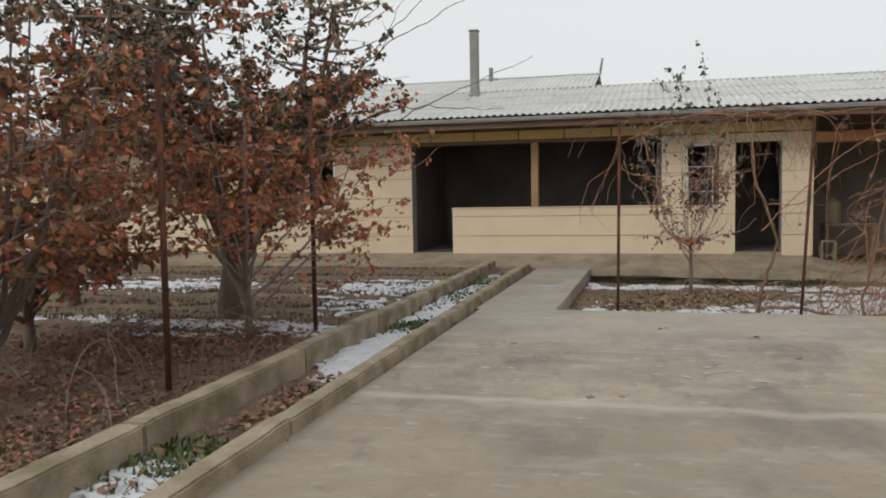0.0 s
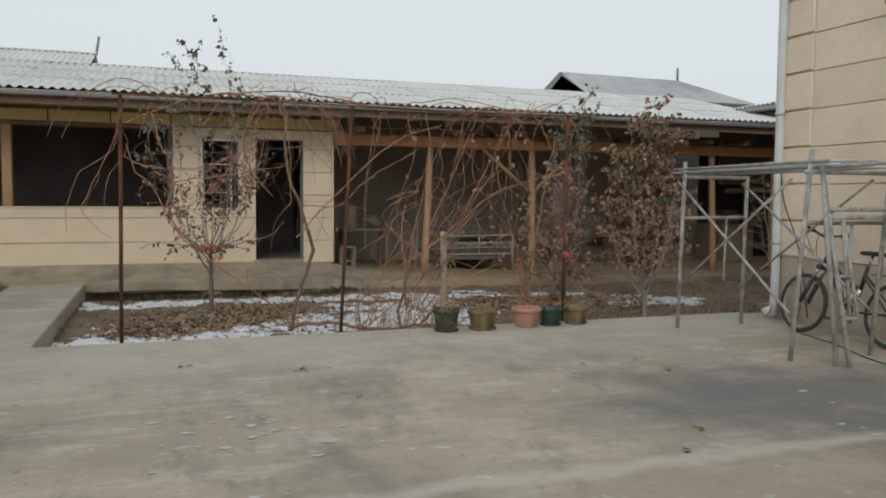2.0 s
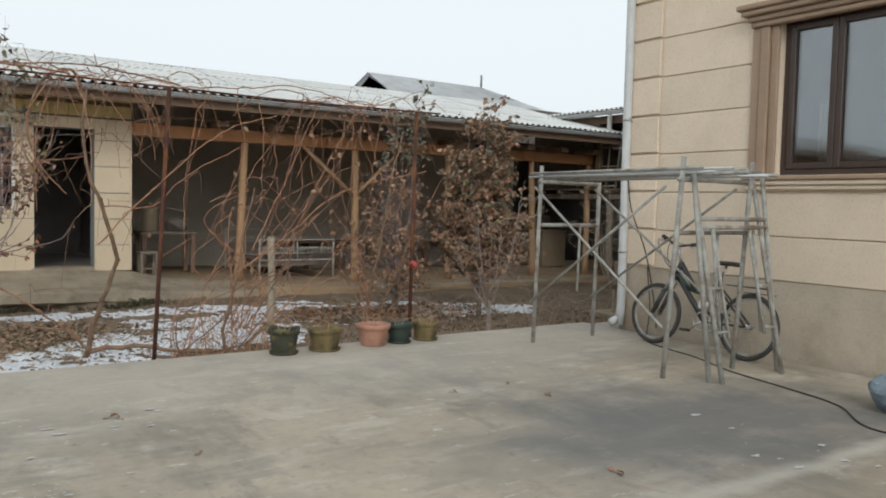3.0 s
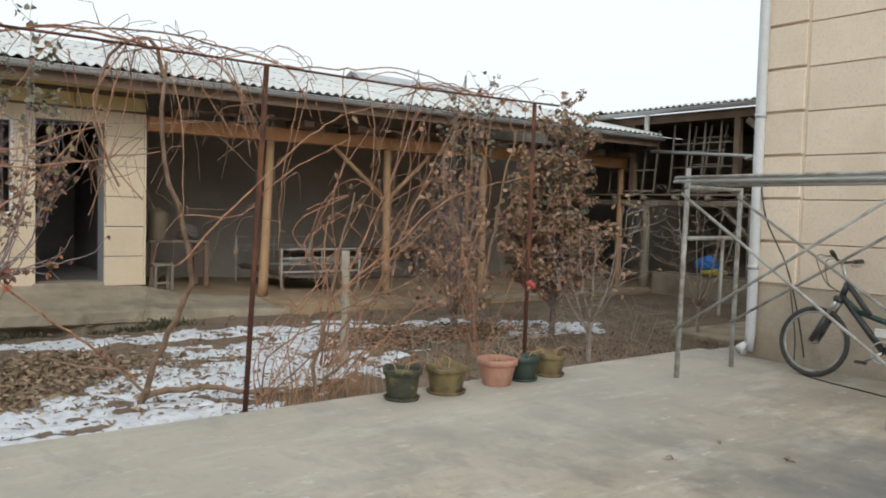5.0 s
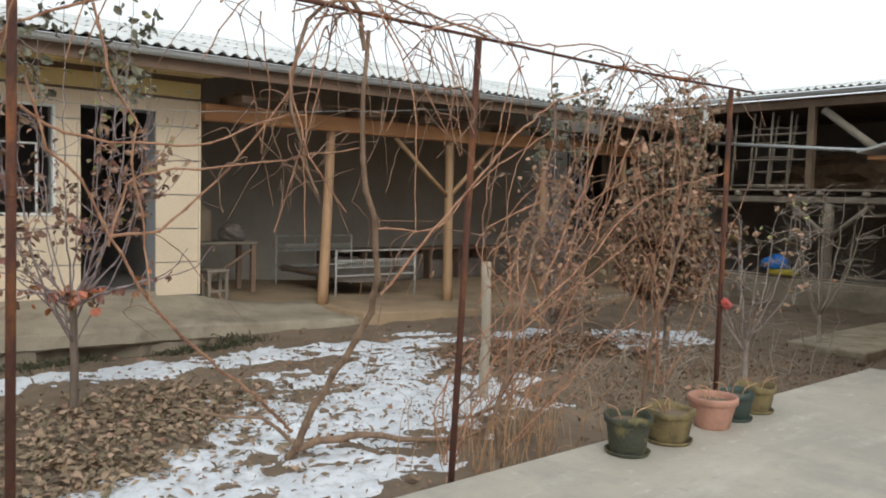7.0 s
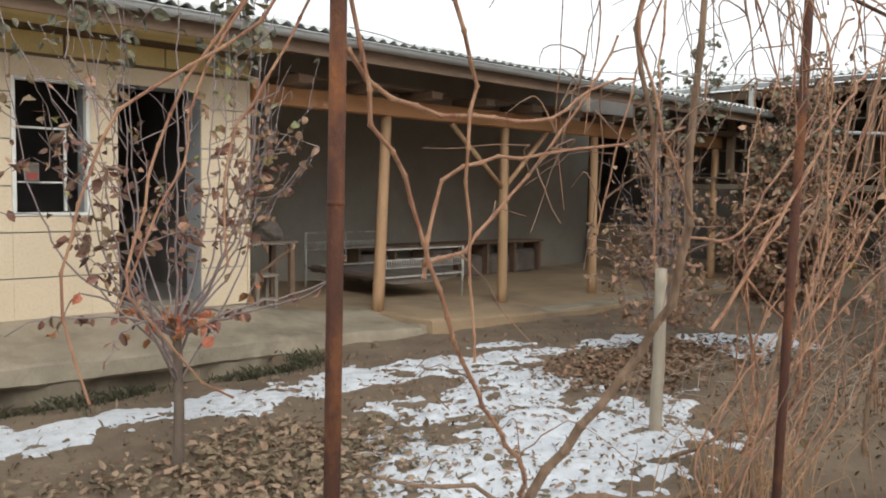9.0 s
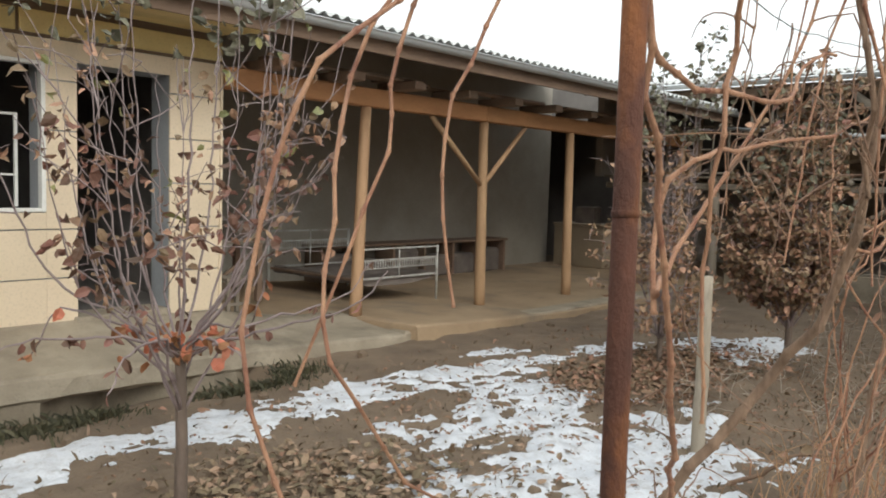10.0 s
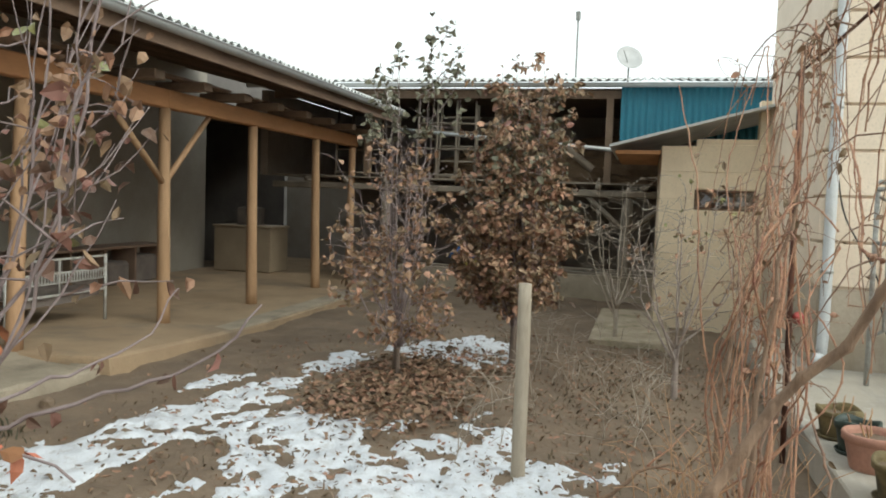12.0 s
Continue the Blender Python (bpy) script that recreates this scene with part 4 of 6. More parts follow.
# ---- beige shed ----
SX = 10.54
shed = part("wall_shed", boxes((SX, SX + 0.22, 8, 11.02, -0.6, 2.9), (SX, SX + 0.22, 11.02, 11.82, -0.6, 1.41), (SX, SX + 0.22, 11.02, 11.82, 1.69, 2.38), (SX, SX + 0.22, 11.82, 12.28, -0.6, 2.28), (SX + 0.22, BX + 0.2, 12.06, 12.28, -0.6, 2.25)), SHED)
tagged(shed, "small beige rendered shed wall with a narrow window", "wall", kind="structure")
rnd = random.Random(2)
for j in range(6):
    z0 = 0.03 + j * 0.38
    for a, b in ((10.9, 11.02), (11.02, 11.82), (11.82, 12.28)):
        zt = min(z0 + 0.374, 2.28 + (12.28 - b) * 0.27)
        cuts = [(z0, zt)]
        if (a, b) == (11.02, 11.82):
            cuts = [(z0, min(zt, 1.40)), (max(z0, 1.7), zt)]
        for c, d in cuts:
            if d - c > 0.03:
                part("siding_board", boxes((SX - 0.016, SX - 0.001, a + 0.001, b - 0.001, c, d), bevel=0.003), SHED, shed)
win = thing("window_shed", "narrow shed window with dusty textured glass", "window", kind="structure")
part("window_frame", boxes((SX + 0.03, SX + 0.07, 11.022, 11.06, 1.412, 1.688), (SX + 0.03, SX + 0.07, 11.78, 11.818, 1.412, 1.688), (SX + 0.03, SX + 0.07, 11.06, 11.78, 1.412, 1.44), (SX + 0.03, SX + 0.07, 11.06, 11.78, 1.66, 1.688)), WOOD_DARK, win)
part("pane", boxes((SX + 0.05, SX + 0.055, 11.06, 11.78, 1.44, 1.66)), GLASS, win)
for i in range(4):
    p = part("frost_patch", boxes((SX + 0.08, SX + 0.085, -0.05, 0.06, -0.07, 0.06), bevel=0.002), SNOW if i % 2 else REVEAL, win)
    p.matrix_basis = pose(0, 11.2 + i * 0.15, 1.54, 12 * i, 0, 0)
bm = bmesh.new()
for x0, x1 in ((SX - 0.35, BX + 0.1),):
    vs = [bm.verts.new(p) for p in ((x0, 12.98, 2.23), (x1, 12.98, 2.23), (x1, 9.0, 3.3), (x0, 9.0, 3.3), (x0, 12.98, 2.265), (x1, 12.98, 2.265), (x1, 9.0, 3.335), (x0, 9.0, 3.335))]
    for q in ((0, 1, 2, 3), (7, 6, 5, 4), (0, 4, 5, 1), (1, 5, 6, 2), (2, 6, 7, 3), (3, 7, 4, 0)):
        bm.faces.new([vs[i] for i in q])
tagged(part("roof_shed", bm, SLATE), "thin lean-to roof of the shed with a pale edge", "roof", kind="structure")
bm = boxes((SX - 0.2, BX, 12.3, 12.9, 2.15, 2.2))
tagged(part("soffit_shed", bm, WOOD_NEW), "brown boards below the shed roof", "soffit", kind="structure")
tagged(part("pavement_slab", boxes((8.68, 11.6, 12.1, 13.05, -0.35, -0.16), bevel=0.015), KERB), "raised concrete slab beside the shed", "slab", kind="structure")

# ---- stone-clad house ----
HX, HY = 7.07, 10.87
WY0, WY1, WZ0, WZ1 = 7.55, 8.97, 1.74, 3.22
house = part("wall_house", boxes((HX, HX + 0.35, -3, WY0, -0.1, 4.9), (HX, HX + 0.35, WY1, HY, -0.1, 4.9), (HX, HX + 0.35, WY0, WY1, -0.1, WZ0), (HX, HX + 0.35, WY0, WY1, WZ1, 4.9), (HX + 0.35, 10.6, HY - 0.35, HY, -0.1, 4.9), (10.25, 10.6, -3, HY - 0.35, -0.1, 4.9), (HX + 0.35, 10.25, -3, -2.65, -0.1, 4.9)), STONE)
tagged(house, "house wall clad in smooth beige stone courses", "wall", kind="structure")
tagged(part("plinth_house", boxes((HX - 0.012, HX - 0.001, -3, HY + 0.012, -0.05, 0.73), (HX, 10.55, HY + 0.001, HY + 0.012, -0.05, 0.73)), PLINTH), "stained grey cement plinth of the house", "plinth", kind="structure")
tagged(part("ceiling_house", boxes((HX - 0.4, 11.0, -3.4, HY + 0.4, 4.902, 5.1), bevel=0.02), STONE), "flat eave slab closing the house", "ceiling", kind="structure")
tagged(part("wall_house_inner", boxes((HX + 1.6, HX + 1.7, -2.6, HY - 0.36, -0.1, 4.89)), PLASTER_GREY), "plain inner wall of the house", "wall", kind="structure")
QW, CH = 0.47, 0.42
for j in range(10):
    z0 = 0.735 + j * CH
    z1 = min(z0 + CH - 0.002, 4.89)
    # proud corner blocks with an open joint below
    part("corner_block", boxes((HX - 0.035, HX - 0.001, HY - QW, HY + 0.034, z0 + 0.022, z1 - 0.004), (HX - 0.001, HX + 0.36, HY + 0.001, HY + 0.034, z0 + 0.022, z1 - 0.004), bevel=0.007), STONE, house)
    spans = [(-3, HY - QW - 0.03)]
    if z1 > WZ0 - 0.15 and z0 < WZ1 + 0.2:
        spans = [(-3, WY0 - 0.285), (WY1 + 0.285, HY - QW - 0.03)]
    for a, b in spans:
        part("stone_course", boxes((HX - 0.02, HX - 0.001, a, b, z0 + 0.004, z1 - 0.005), bevel=0.006), STONE, house)
    part("stone_course", boxes((HX + 0.39, 10.6, HY + 0.001, HY + 0.018, z0 + 0.004, z1 - 0.005), bevel=0.006), STONE, house)
part("reveal_strip", boxes((HX - 0.012, HX - 0.001, HY - QW - 0.026, HY - QW - 0.002, 0.735, 4.9)), STONE, house)

hw = thing("window_house", "dark brown framed double window with moulded surround", "window", kind="structure")
fx = HX + 0.07
def bars(x0, x1, ya, yb, za, zb, w):
    return [(x0, x1, ya, ya + w, za, zb), (x0, x1, yb - w, yb, za, zb), (x0, x1, ya + w, yb - w, za, za + w), (x0, x1, ya + w, yb - w, zb - w, zb)]
part("window_frame", boxes(*bars(fx, fx + 0.07, WY0 + 0.002, WY1 - 0.002, WZ0 + 0.002, WZ1 - 0.002, 0.055), bevel=0.005), FRAME_BROWN, hw)
mid = 8.44
for a, b in ((mid + 0.002, WY1 - 0.06), (WY0 + 0.06, mid - 0.002)):
    s = part("sash", boxes(*bars(fx - 0.012, fx + 0.05, a, b, WZ0 + 0.06, WZ1 - 0.06, 0.06), bevel=0.006), FRAME_BROWN, hw)
    part("pane", boxes((fx + 0.04, fx + 0.044, a + 0.055, b - 0.055, WZ0 + 0.115, WZ1 - 0.115)), GLASS, s)
    part("pane", boxes((fx + 0.02, fx + 0.026, a + 0.055, b - 0.055, WZ0 + 0.115, WZ1 - 0.115)), GLASS, s)
for (y0, y1, d) in ((WY1 + 0.0, WY1 + 0.085, 0.012), (WY1 + 0.087, WY1 + 0.18, 0.045), (WY1 + 0.182, WY1 + 0.275, 0.03)):
    part("pilaster_strip", boxes((HX - 0.02 - d, HX - 0.002, y0, y1, WZ0 - 0.03, WZ1 - 0.06), bevel=0.008), MOULD, hw)
    m2 = WY0 - (y0 - WY1)
    part("pilaster_strip", boxes((HX - 0.02 - d, HX - 0.002, m2 - (y1 - y0), m2, WZ0 - 0.03, WZ1 - 0.06), bevel=0.008), MOULD, hw)
for i, (z, d, e) in enumerate(((WZ1 - 0.055, 0.06, 0.285), (WZ1 + 0.0, 0.085, 0.31), (WZ1 + 0.055, 0.125, 0.36), (WZ1 + 0.11, 0.15, 0.4))):
    part("cornice", boxes((HX - 0.02 - d, HX - 0.002, WY0 - e, WY1 + e, z, z + 0.053), bevel=0.012), MOULD, hw)
for i, (z, d, e) in enumerate(((WZ0 - 0.05, 0.09, 0.31), (WZ0 - 0.095, 0.07, 0.3), (WZ0 - 0.14, 0.045, 0.28))):
    part("sill", boxes((HX - 0.02 - d, HX - 0.002, WY0 - e, WY1 + e, z, z + 0.043), bevel=0.01), STONE if i else MOULD, hw)
# pleated cream strip added inside for the yellowish upright mark in the glass
v, f = [], []
for i in range(17):
    for j in range(10):
        v.append((HX + 0.3 + 0.02 * math.sin(i * 1.3), 8.56 + i * 0.011, 1.76 + j * 0.075))
f = [(i * 10 + j, i * 10 + j + 1, (i + 1) * 10 + j + 1, (i + 1) * 10 + j) for i in range(16) for j in range(9)]
c = raw("curtain", v, f, CREAM, smooth=True)
c.modifiers.new("thick", "SOLIDIFY").thickness = 0.01
tagged(c, "pleated cream strip added behind the window glass", "curtain")
dp = thing("downpipe", "pale grey rain pipe down the corner of the house", "pipe", (7.0, HY - 0.05, 0))
Tubes().add(smooth_path([(0, 0, 4.8), (0, 0, 2), (0, 0, 0.22), (-0.02, 0.03, 0.12), (-0.1, 0.06, 0.06)], 0.1), 0.05, 0.05, 14).ob("tube", PIPE, dp)
for z in (0.9, 2.4, 3.9):
    Tubes().add([Vector((0, 0, z - 0.02)), Vector((0, 0, z + 0.02))], 0.056, 0.056, 14).ob("clip", GUTTER, dp)

# ---- scaffold ----
scaf = thing("scaffold", "worn painted tube scaffold with crossed braces and pipes on top", "scaffold", (0, 0, 0))
R = 0.021
legs = [(5.46, 10.56), (6.34, 10.6), (5.31, 8.75), (6.2, 8.73)]
for i, (x, y) in enumerate(legs):
    h = (1.8, 1.66, 1.83, 1.82)[i]
    lean = (0.05, 0.03, 0.16, 0.17)[i]
    tube("leg", (x, y, 0), (x + lean, y, h), R, STEEL_PAINT, scaf)
for (a, b) in ((0, 1), (2, 3)):
    for z in (1.2, 1.64):
        tube("rung", (legs[a][0] + (0.02 if a == 0 else 0.1), legs[a][1], z), (legs[b][0] + (0.01 if a == 0 else 0.1), legs[b][1], z), R * 0.9, STEEL_PAINT, scaf)
    tube("rung", (legs[b][0] - 0.28, legs[b][1] * 0.3 + legs[a][1] * 0.7, 0.5), (legs[b][0] - 0.26, legs[b][1] * 0.3 + legs[a][1] * 0.7, 1.2), R * 0.7, STEEL_PAINT, scaf)
for (a, b) in ((0, 2), (1, 3)):
    pa, pb = legs[a], legs[b]
    tube("cross_brace", (pa[0] - 0.03, pa[1], 1.58), (pb[0] - 0.03, pb[1], 0.42), R * 0.6, STEEL_PAINT, scaf)
    tube("cross_brace", (pa[0] - 0.05, pa[1], 0.42), (pb[0] - 0.05, pb[1], 1.58), R * 0.6, STEEL_PAINT, scaf)
rnd = random.Random(5)
for i in range(9):
    x = 5.4 + (i % 5) * 0.16 + rnd.uniform(-0.03, 0.03)
    z = 1.675 + 0.045 * (i // 5) + rnd.uniform(-0.006, 0.012)
    tube("loose_pipe", (x, 10.75 - rnd.uniform(0, 0.15), z), (x + rnd.uniform(-0.06, 0.08), 8.3 + rnd.uniform(-0.1, 0.25), z + rnd.uniform(-0.005, 0.02)), rnd.uniform(0.011, 0.018), STEEL_PAINT if i % 3 else GUTTER, scaf)


def folded(y_foot, y_top, x0, x1, label):
    """A trestle frame leaning against the scaffold."""
    s = thing("trestle_frame", label, "frame", (0, 0, 0), "frames leaning on the scaffold")
    t = lambda x, z: (x, y_foot + (y_top - y_foot) * z / 1.75, z)
    for x in (x0, x1):
        tube("leg", t(x, 0), t(x, 1.75), R, STEEL_PAINT, s)
    for z in (1.25, 1.32, 1.73):
        tube("rung", t(x0, z), t(x1, z), R * 0.9, STEEL_PAINT, s)
    for k in range(4):
        x = x0 + (x1 - x0) * (k + 1) / 5
        if k in (0, 3):
            tube("bar", t(x, 0.35), t(x, 1.25), R * 0.7, STEEL_PAINT, s)
    for x, sg in ((x0, 1), (x1, -1)):
        tube("rung", t(x, 0.75), t(x + sg * (x1 - x0) / 5, 0.75), R * 0.6, STEEL_PAINT, s)
        tube("rung", t(x, 0.4), t(x + sg * (x1 - x0) / 5, 0.4), R * 0.6, STEEL_PAINT, s)


folded(8.36, 8.75, 5.57, 6.38, "grey tube trestle frame leaning on the scaffold")
folded(8.46, 8.7, 5.53, 6.46, "second grey tube trestle frame leaning on the scaffold")

# ---- bicycle ----
bike = thing("bicycle", "black mountain bicycle leaning against the house wall", "bicycle", (6.72, 10.05, 0.0))
bike.matrix_basis = pose(6.57, 9.97, 0.0, 0, 0, 181.5) @ pose(0, 0, 0, 0, -9, 0)
WR = 0.315


def ring(r, t, seg=40, sec=8):
    v, f = [], []
    for i in range(seg):
        a = 2 * math.pi * i / seg
        for k in range(sec):
            b = 2 * math.pi * k / sec
            v.append((t * math.sin(b), (r + t * math.cos(b)) * math.cos(a), (r + t * math.cos(b)) * math.sin(a)))
    for i in range(seg):
        for k in range(sec):
            f.append((i * sec + k, ((i + 1) % seg) * sec + k, ((i + 1) % seg) * sec + (k + 1) % sec, i * sec + (k + 1) % sec))
    return v, f


def wheel(y):
    hub = Tubes().line((-0.05, 0, 0), (0.05, 0, 0), 0.022, 10).ob("wheel", CHROME, bike)
    hub.location = (0, y, WR)
    v, f = ring(WR - 0.023, 0.023)
    raw("tyre", v, f, RUBBER, hub, True)
    v, f = ring(WR - 0.05, 0.012)
    raw("rim", v, f, STEEL_PAINT, hub, True, "dull grey rim")
    t = Tubes()
    for i in range(28):
        a = 2 * math.pi * i / 28
        t.add([Vector(((-1) ** i * 0.03, 0, 0)), Vector((0, (WR - 0.06) * math.cos(a), (WR - 0.06) * math.sin(a)))], 0.0011, 0.0011, 3, cap=False)
    t.ob("spokes", STEEL_PAINT, hub)


wheel(0.0)
wheel(1.08)
P = dict(fork=(0, 0, WR), head=(0, 0.2, 0.74), headt=(0, 0.23, 0.86), bb=(0, 0.6, 0.3), seat=(0, 0.72, 0.74), rear=(0, 1.08, WR))
P.update(elbow=(0, 0.46, 0.585), pivot=(0, 0.68, 0.53), low=(0, 0.35, 0.62), shock=(0, 0.62, 0.4))
for a, b, r, mt in (("headt", "elbow", 0.025, BIKE_BLACK), ("low", "pivot", 0.024, BIKE_GREEN), ("head", "low", 0.024, BIKE_GREEN), ("head", "bb", 0.028, BIKE_BLACK), ("pivot", "seat", 0.02, BIKE_BLACK), ("bb", "pivot", 0.02, BIKE_GREEN), ("head", "headt", 0.026, BIKE_BLACK)):
    tube("frame_tube", P[a], P[b], r, mt, bike)
tube("shock_absorber", P["pivot"], P["shock"], 0.026, CHROME, bike)
part("frame_plate", boxes((-0.012, 0.012, 0.5, 0.62, 0.42, 0.5), bevel=0.01), WHITE, bike, "small pale plate on the frame")
part("fork_crown", boxes((-0.075, 0.075, 0.15, 0.22, 0.68, 0.74), bevel=0.015), BIKE_BLACK, bike)
for s in (-0.055, 0.055):
    tube("fork_leg", (s, 0, WR), (s, 0.11, 0.56), 0.024, BIKE_BLACK, bike)
    tube("fork_stanchion", (s, 0.11, 0.56), (s * 0.9, 0.19, 0.72), 0.016, CHROME, bike)
    tube("chain_stay", (s, 1.08, WR), (s * 0.5, 0.6, 0.3), 0.011, BIKE_BLACK, bike)
    tube("seat_stay", (s, 1.08, WR), (s * 0.5, 0.71, 0.66), 0.01, BIKE_BLACK, bike)
tube("seat_post", P["seat"], (0, 0.76, 0.87), 0.014, CHROME, bike)
bm = bmesh.new()
box(bm, -0.07, 0.07, 0.62, 0.9, 0.87, 0.91, 0.018)
for v in bm.verts:
    if v.co.y < 0.72:
        v.co.x *= 0.35
part("saddle", bm, RUBBER, bike)
tube("stem", P["headt"], (0, 0.16, 1.03), 0.016, CHROME, bike)
Tubes().add(smooth_path([(-0.3, 0.2, 1.09), (-0.15, 0.17, 1.06), (0, 0.15, 1.03), (0.15, 0.17, 1.06), (0.3, 0.2, 1.09)], 0.05), 0.013, 0.013, 8).ob("handlebar", BIKE_BLACK, bike)
for s in (-1, 1):
    tube("grip", (s * 0.3, 0.2, 1.09), (s * 0.19, 0.178, 1.068), 0.019, RUBBER, bike)
    tube("brake_lever", (s * 0.2, 0.16, 1.06), (s * 0.28, 0.12, 1.04), 0.006, CHROME, bike, 6)
    Tubes().add(smooth_path([(s * 0.2, 0.15, 1.065), (s * 0.1, -0.02, 1.06), (s * 0.02, 0.05, 0.85), (0.0, 0.16, 0.78)], 0.04), 0.004, 0.004, 5).ob("cable", CABLE, bike)
v, f = ring(0.09, 0.008, 24, 6)
cr = raw("chainring", v, f, CHROME, bike, True)
cr.location = (0.05, 0.6, 0.3)
tube("crank", (0.06, 0.6, 0.3), (0.06, 0.47, 0.2), 0.01, CHROME, bike)
part("pedal", boxes((0.07, 0.16, 0.43, 0.5, 0.185, 0.21), bevel=0.005), RUBBER, bike)
part("pedal", boxes((-0.16, -0.07, 0.7, 0.77, 0.385, 0.41), bevel=0.005), RUBBER, bike)
part("luggage_rack", boxes((-0.06, 0.06, 0.82, 1.2, 0.68, 0.69)), BIKE_BLACK, bike)
part("mudguard", boxes((-0.03, 0.03, 1.0, 1.3, 0.63, 0.637)), RUBBER, bike)

# ---- cables, sack, pots ----
cab = thing("cable", "black cable snaking over the concrete", "cable", (0, 0, 0))
Tubes().add(smooth_path([(6.95, 10.4, 0.75), (6.9, 10.3, 0.3), (6.75, 10.2, 0.007), (6.5, 9.9, 0.007), (6.3, 9.2, 0.007), (6.05, 8.64, 0.007), (5.9, 8.05, 0.007), (5.72, 7.49, 0.007), (5.3, 6.98, 0.007), (5.6, 6.2, 0.007)], 0.08), 0.0065, 0.0065, 6).ob("cord", CABLE, cab)
cab2 = thing("cable", "thin dark wire hanging down the house corner", "cable", (0, 0, 0))
Tubes().add(smooth_path([(7.0, 10.8, 1.9), (6.98, 10.7, 1.4), (6.95, 10.45, 0.95), (6.93, 10.3, 0.5), (6.9, 10.2, 0.1)], 0.08), 0.008, 0.008, 6).ob("cord", CABLE, cab2)
sack = thing("plastic_sack", "crumpled grey-blue plastic sack on the concrete", "sack", (5.95, 7.12, 0.0))
bm = bmesh.new()
bmesh.ops.create_icosphere(bm, subdivisions=4, radius=0.2)
for v in bm.verts:
    n = 0.35 * noise.noise(v.co * 5) + 0.12 * abs(noise.noise(v.co * 15))
    v.co *= 1 + n
    v.co = Vector((v.co.x, v.co.y * 1.2, max(v.co.z * 0.8 + 0.12, 0)))
part("plastic", bm, SACK, sack)


def pot(x, y, r, h, material, label, saucer=True, fat=False):
    p = thing("flower_pot", label, "flower pot", (x, y, 0), "flower pots at the garden edge")
    base = 0.0
    if saucer:
        v, f = lathe([(0, 0), (r * 0.86, 0), (r * 0.95, 0.022), (r * 0.9, 0.024), (r * 0.84, 0.006), (0, 0.006)])
        raw("saucer", v, f, material, p, True)
        base = 0.008
    rb = r * (0.68 if fat else 0.72)
    prof = [(0, 0), (rb, 0), (rb * 1.04, 0.01), (r * 0.9, h - 0.055), (r * 0.91, h - 0.05), (r, h - 0.045), (r * 1.01, h - 0.008), (r * 0.98, h), (r * 0.9, h), (r * 0.87, h - 0.03), (r * 0.85, h - 0.05), (0, h - 0.045)]
    rnd = random.Random(int(x * 100))
    v, f = lathe([(a, b + base) for a, b in prof], 28)
    v = [(a, b, c + (0.012 * math.sin(math.atan2(b, a) * 3 + x * 9) if c > h - 0.02 and not fat else 0)) for a, b, c in v]
    raw("body", v, f, material, p, True)
    bm = bmesh.new()
    bmesh.ops.create_icosphere(bm, subdivisions=2, radius=r * 0.85)
    for w in bm.verts:
        w.co = Vector((w.co.x, w.co.y, base + h - 0.05 + max(w.co.z, -0.1) * 0.12 + 0.02 * noise.noise(w.co * 20)))
    part("potting_soil", bm, SOIL, p)
    for i in range(3):
        a = rnd.uniform(0, 6.3)
        Tubes().add(smooth_path([(0.04 * math.cos(a), 0.04 * math.sin(a), base + h - 0.05), (0.07 * math.cos(a), 0.07 * math.sin(a), base + h + 0.03), (0.12 * math.cos(a + 1), 0.1 * math.sin(a), base + h + 0.06)], 0.03), 0.006, 0.003, 5).ob("dry_stalk", STRAW, p)


pot(2.99, 11.14, 0.143, 0.225, POT_GREEN, "mossy dark green plastic flower pot at the garden edge")
pot(3.40, 11.14, 0.162, 0.205, POT_OCHRE, "large ochre flower pot with moss and a chipped rim")
pot(3.93, 11.16, 0.165, 0.21, TERRACOTTA, "pinkish terracotta flower pot with a thick rim", False, True)
pot(4.23, 11.17, 0.13, 0.19, POT_DARK, "dark green plastic flower pot on a saucer")
pot(4.56, 11.2, 0.14, 0.185, POT_OCHRE, "mossy olive flower pot on a wide saucer")

# ---- rusty posts and wires of the vine frame ----
def rusty_post(x, y, z0, h, dx=0.0, ringz=None):
    p = thing("vine_post", "rusty brown steel pipe post of the vine frame", "post", (x, y, z0), "posts of the vine frame")
    Tubes().line((0, 0, 0), (dx, 0.02, h - z0), 0.0188 if x > -2 else 0.025, 12).ob("pipe", RUST, p)
    if ringz:
        k = (ringz - z0) / (h - z0)
        Tubes().add([Vector((dx * k, 0.02 * k, ringz - z0 - 0.005)), Vector((dx * k, 0.02 * k, ringz - z0 + 0.005))], 0.0203, 0.0203, 12).ob("weld", RUST, p)
    return p


rusty_post(-0.211, 11.583, -0.3, 2.36, 0.03, 1.445)
rusty_post(1.93, 11.52, -0.3, 2.34, 0.14)
rusty_post(4.56, 11.52, -0.3, 2.34, 0.05)
rusty_post(-3.32, 6.48, -0.1, 2.5)
rusty_post(-3.34, 9.24, -0.1, 2.45)
wire = thing("vine_rail", "thin rusty rod along the tops of the posts", "rail", (0, 0, 0))
Tubes().add(smooth_path([(-0.25, 11.56, 2.365), (1.0, 11.55, 2.36), (2.07, 11.54, 2.35), (3.3, 11.53, 2.335), (4.9, 11.52, 2.35)], 0.3), 0.009, 0.009, 6).ob("rod", RUST, wire)

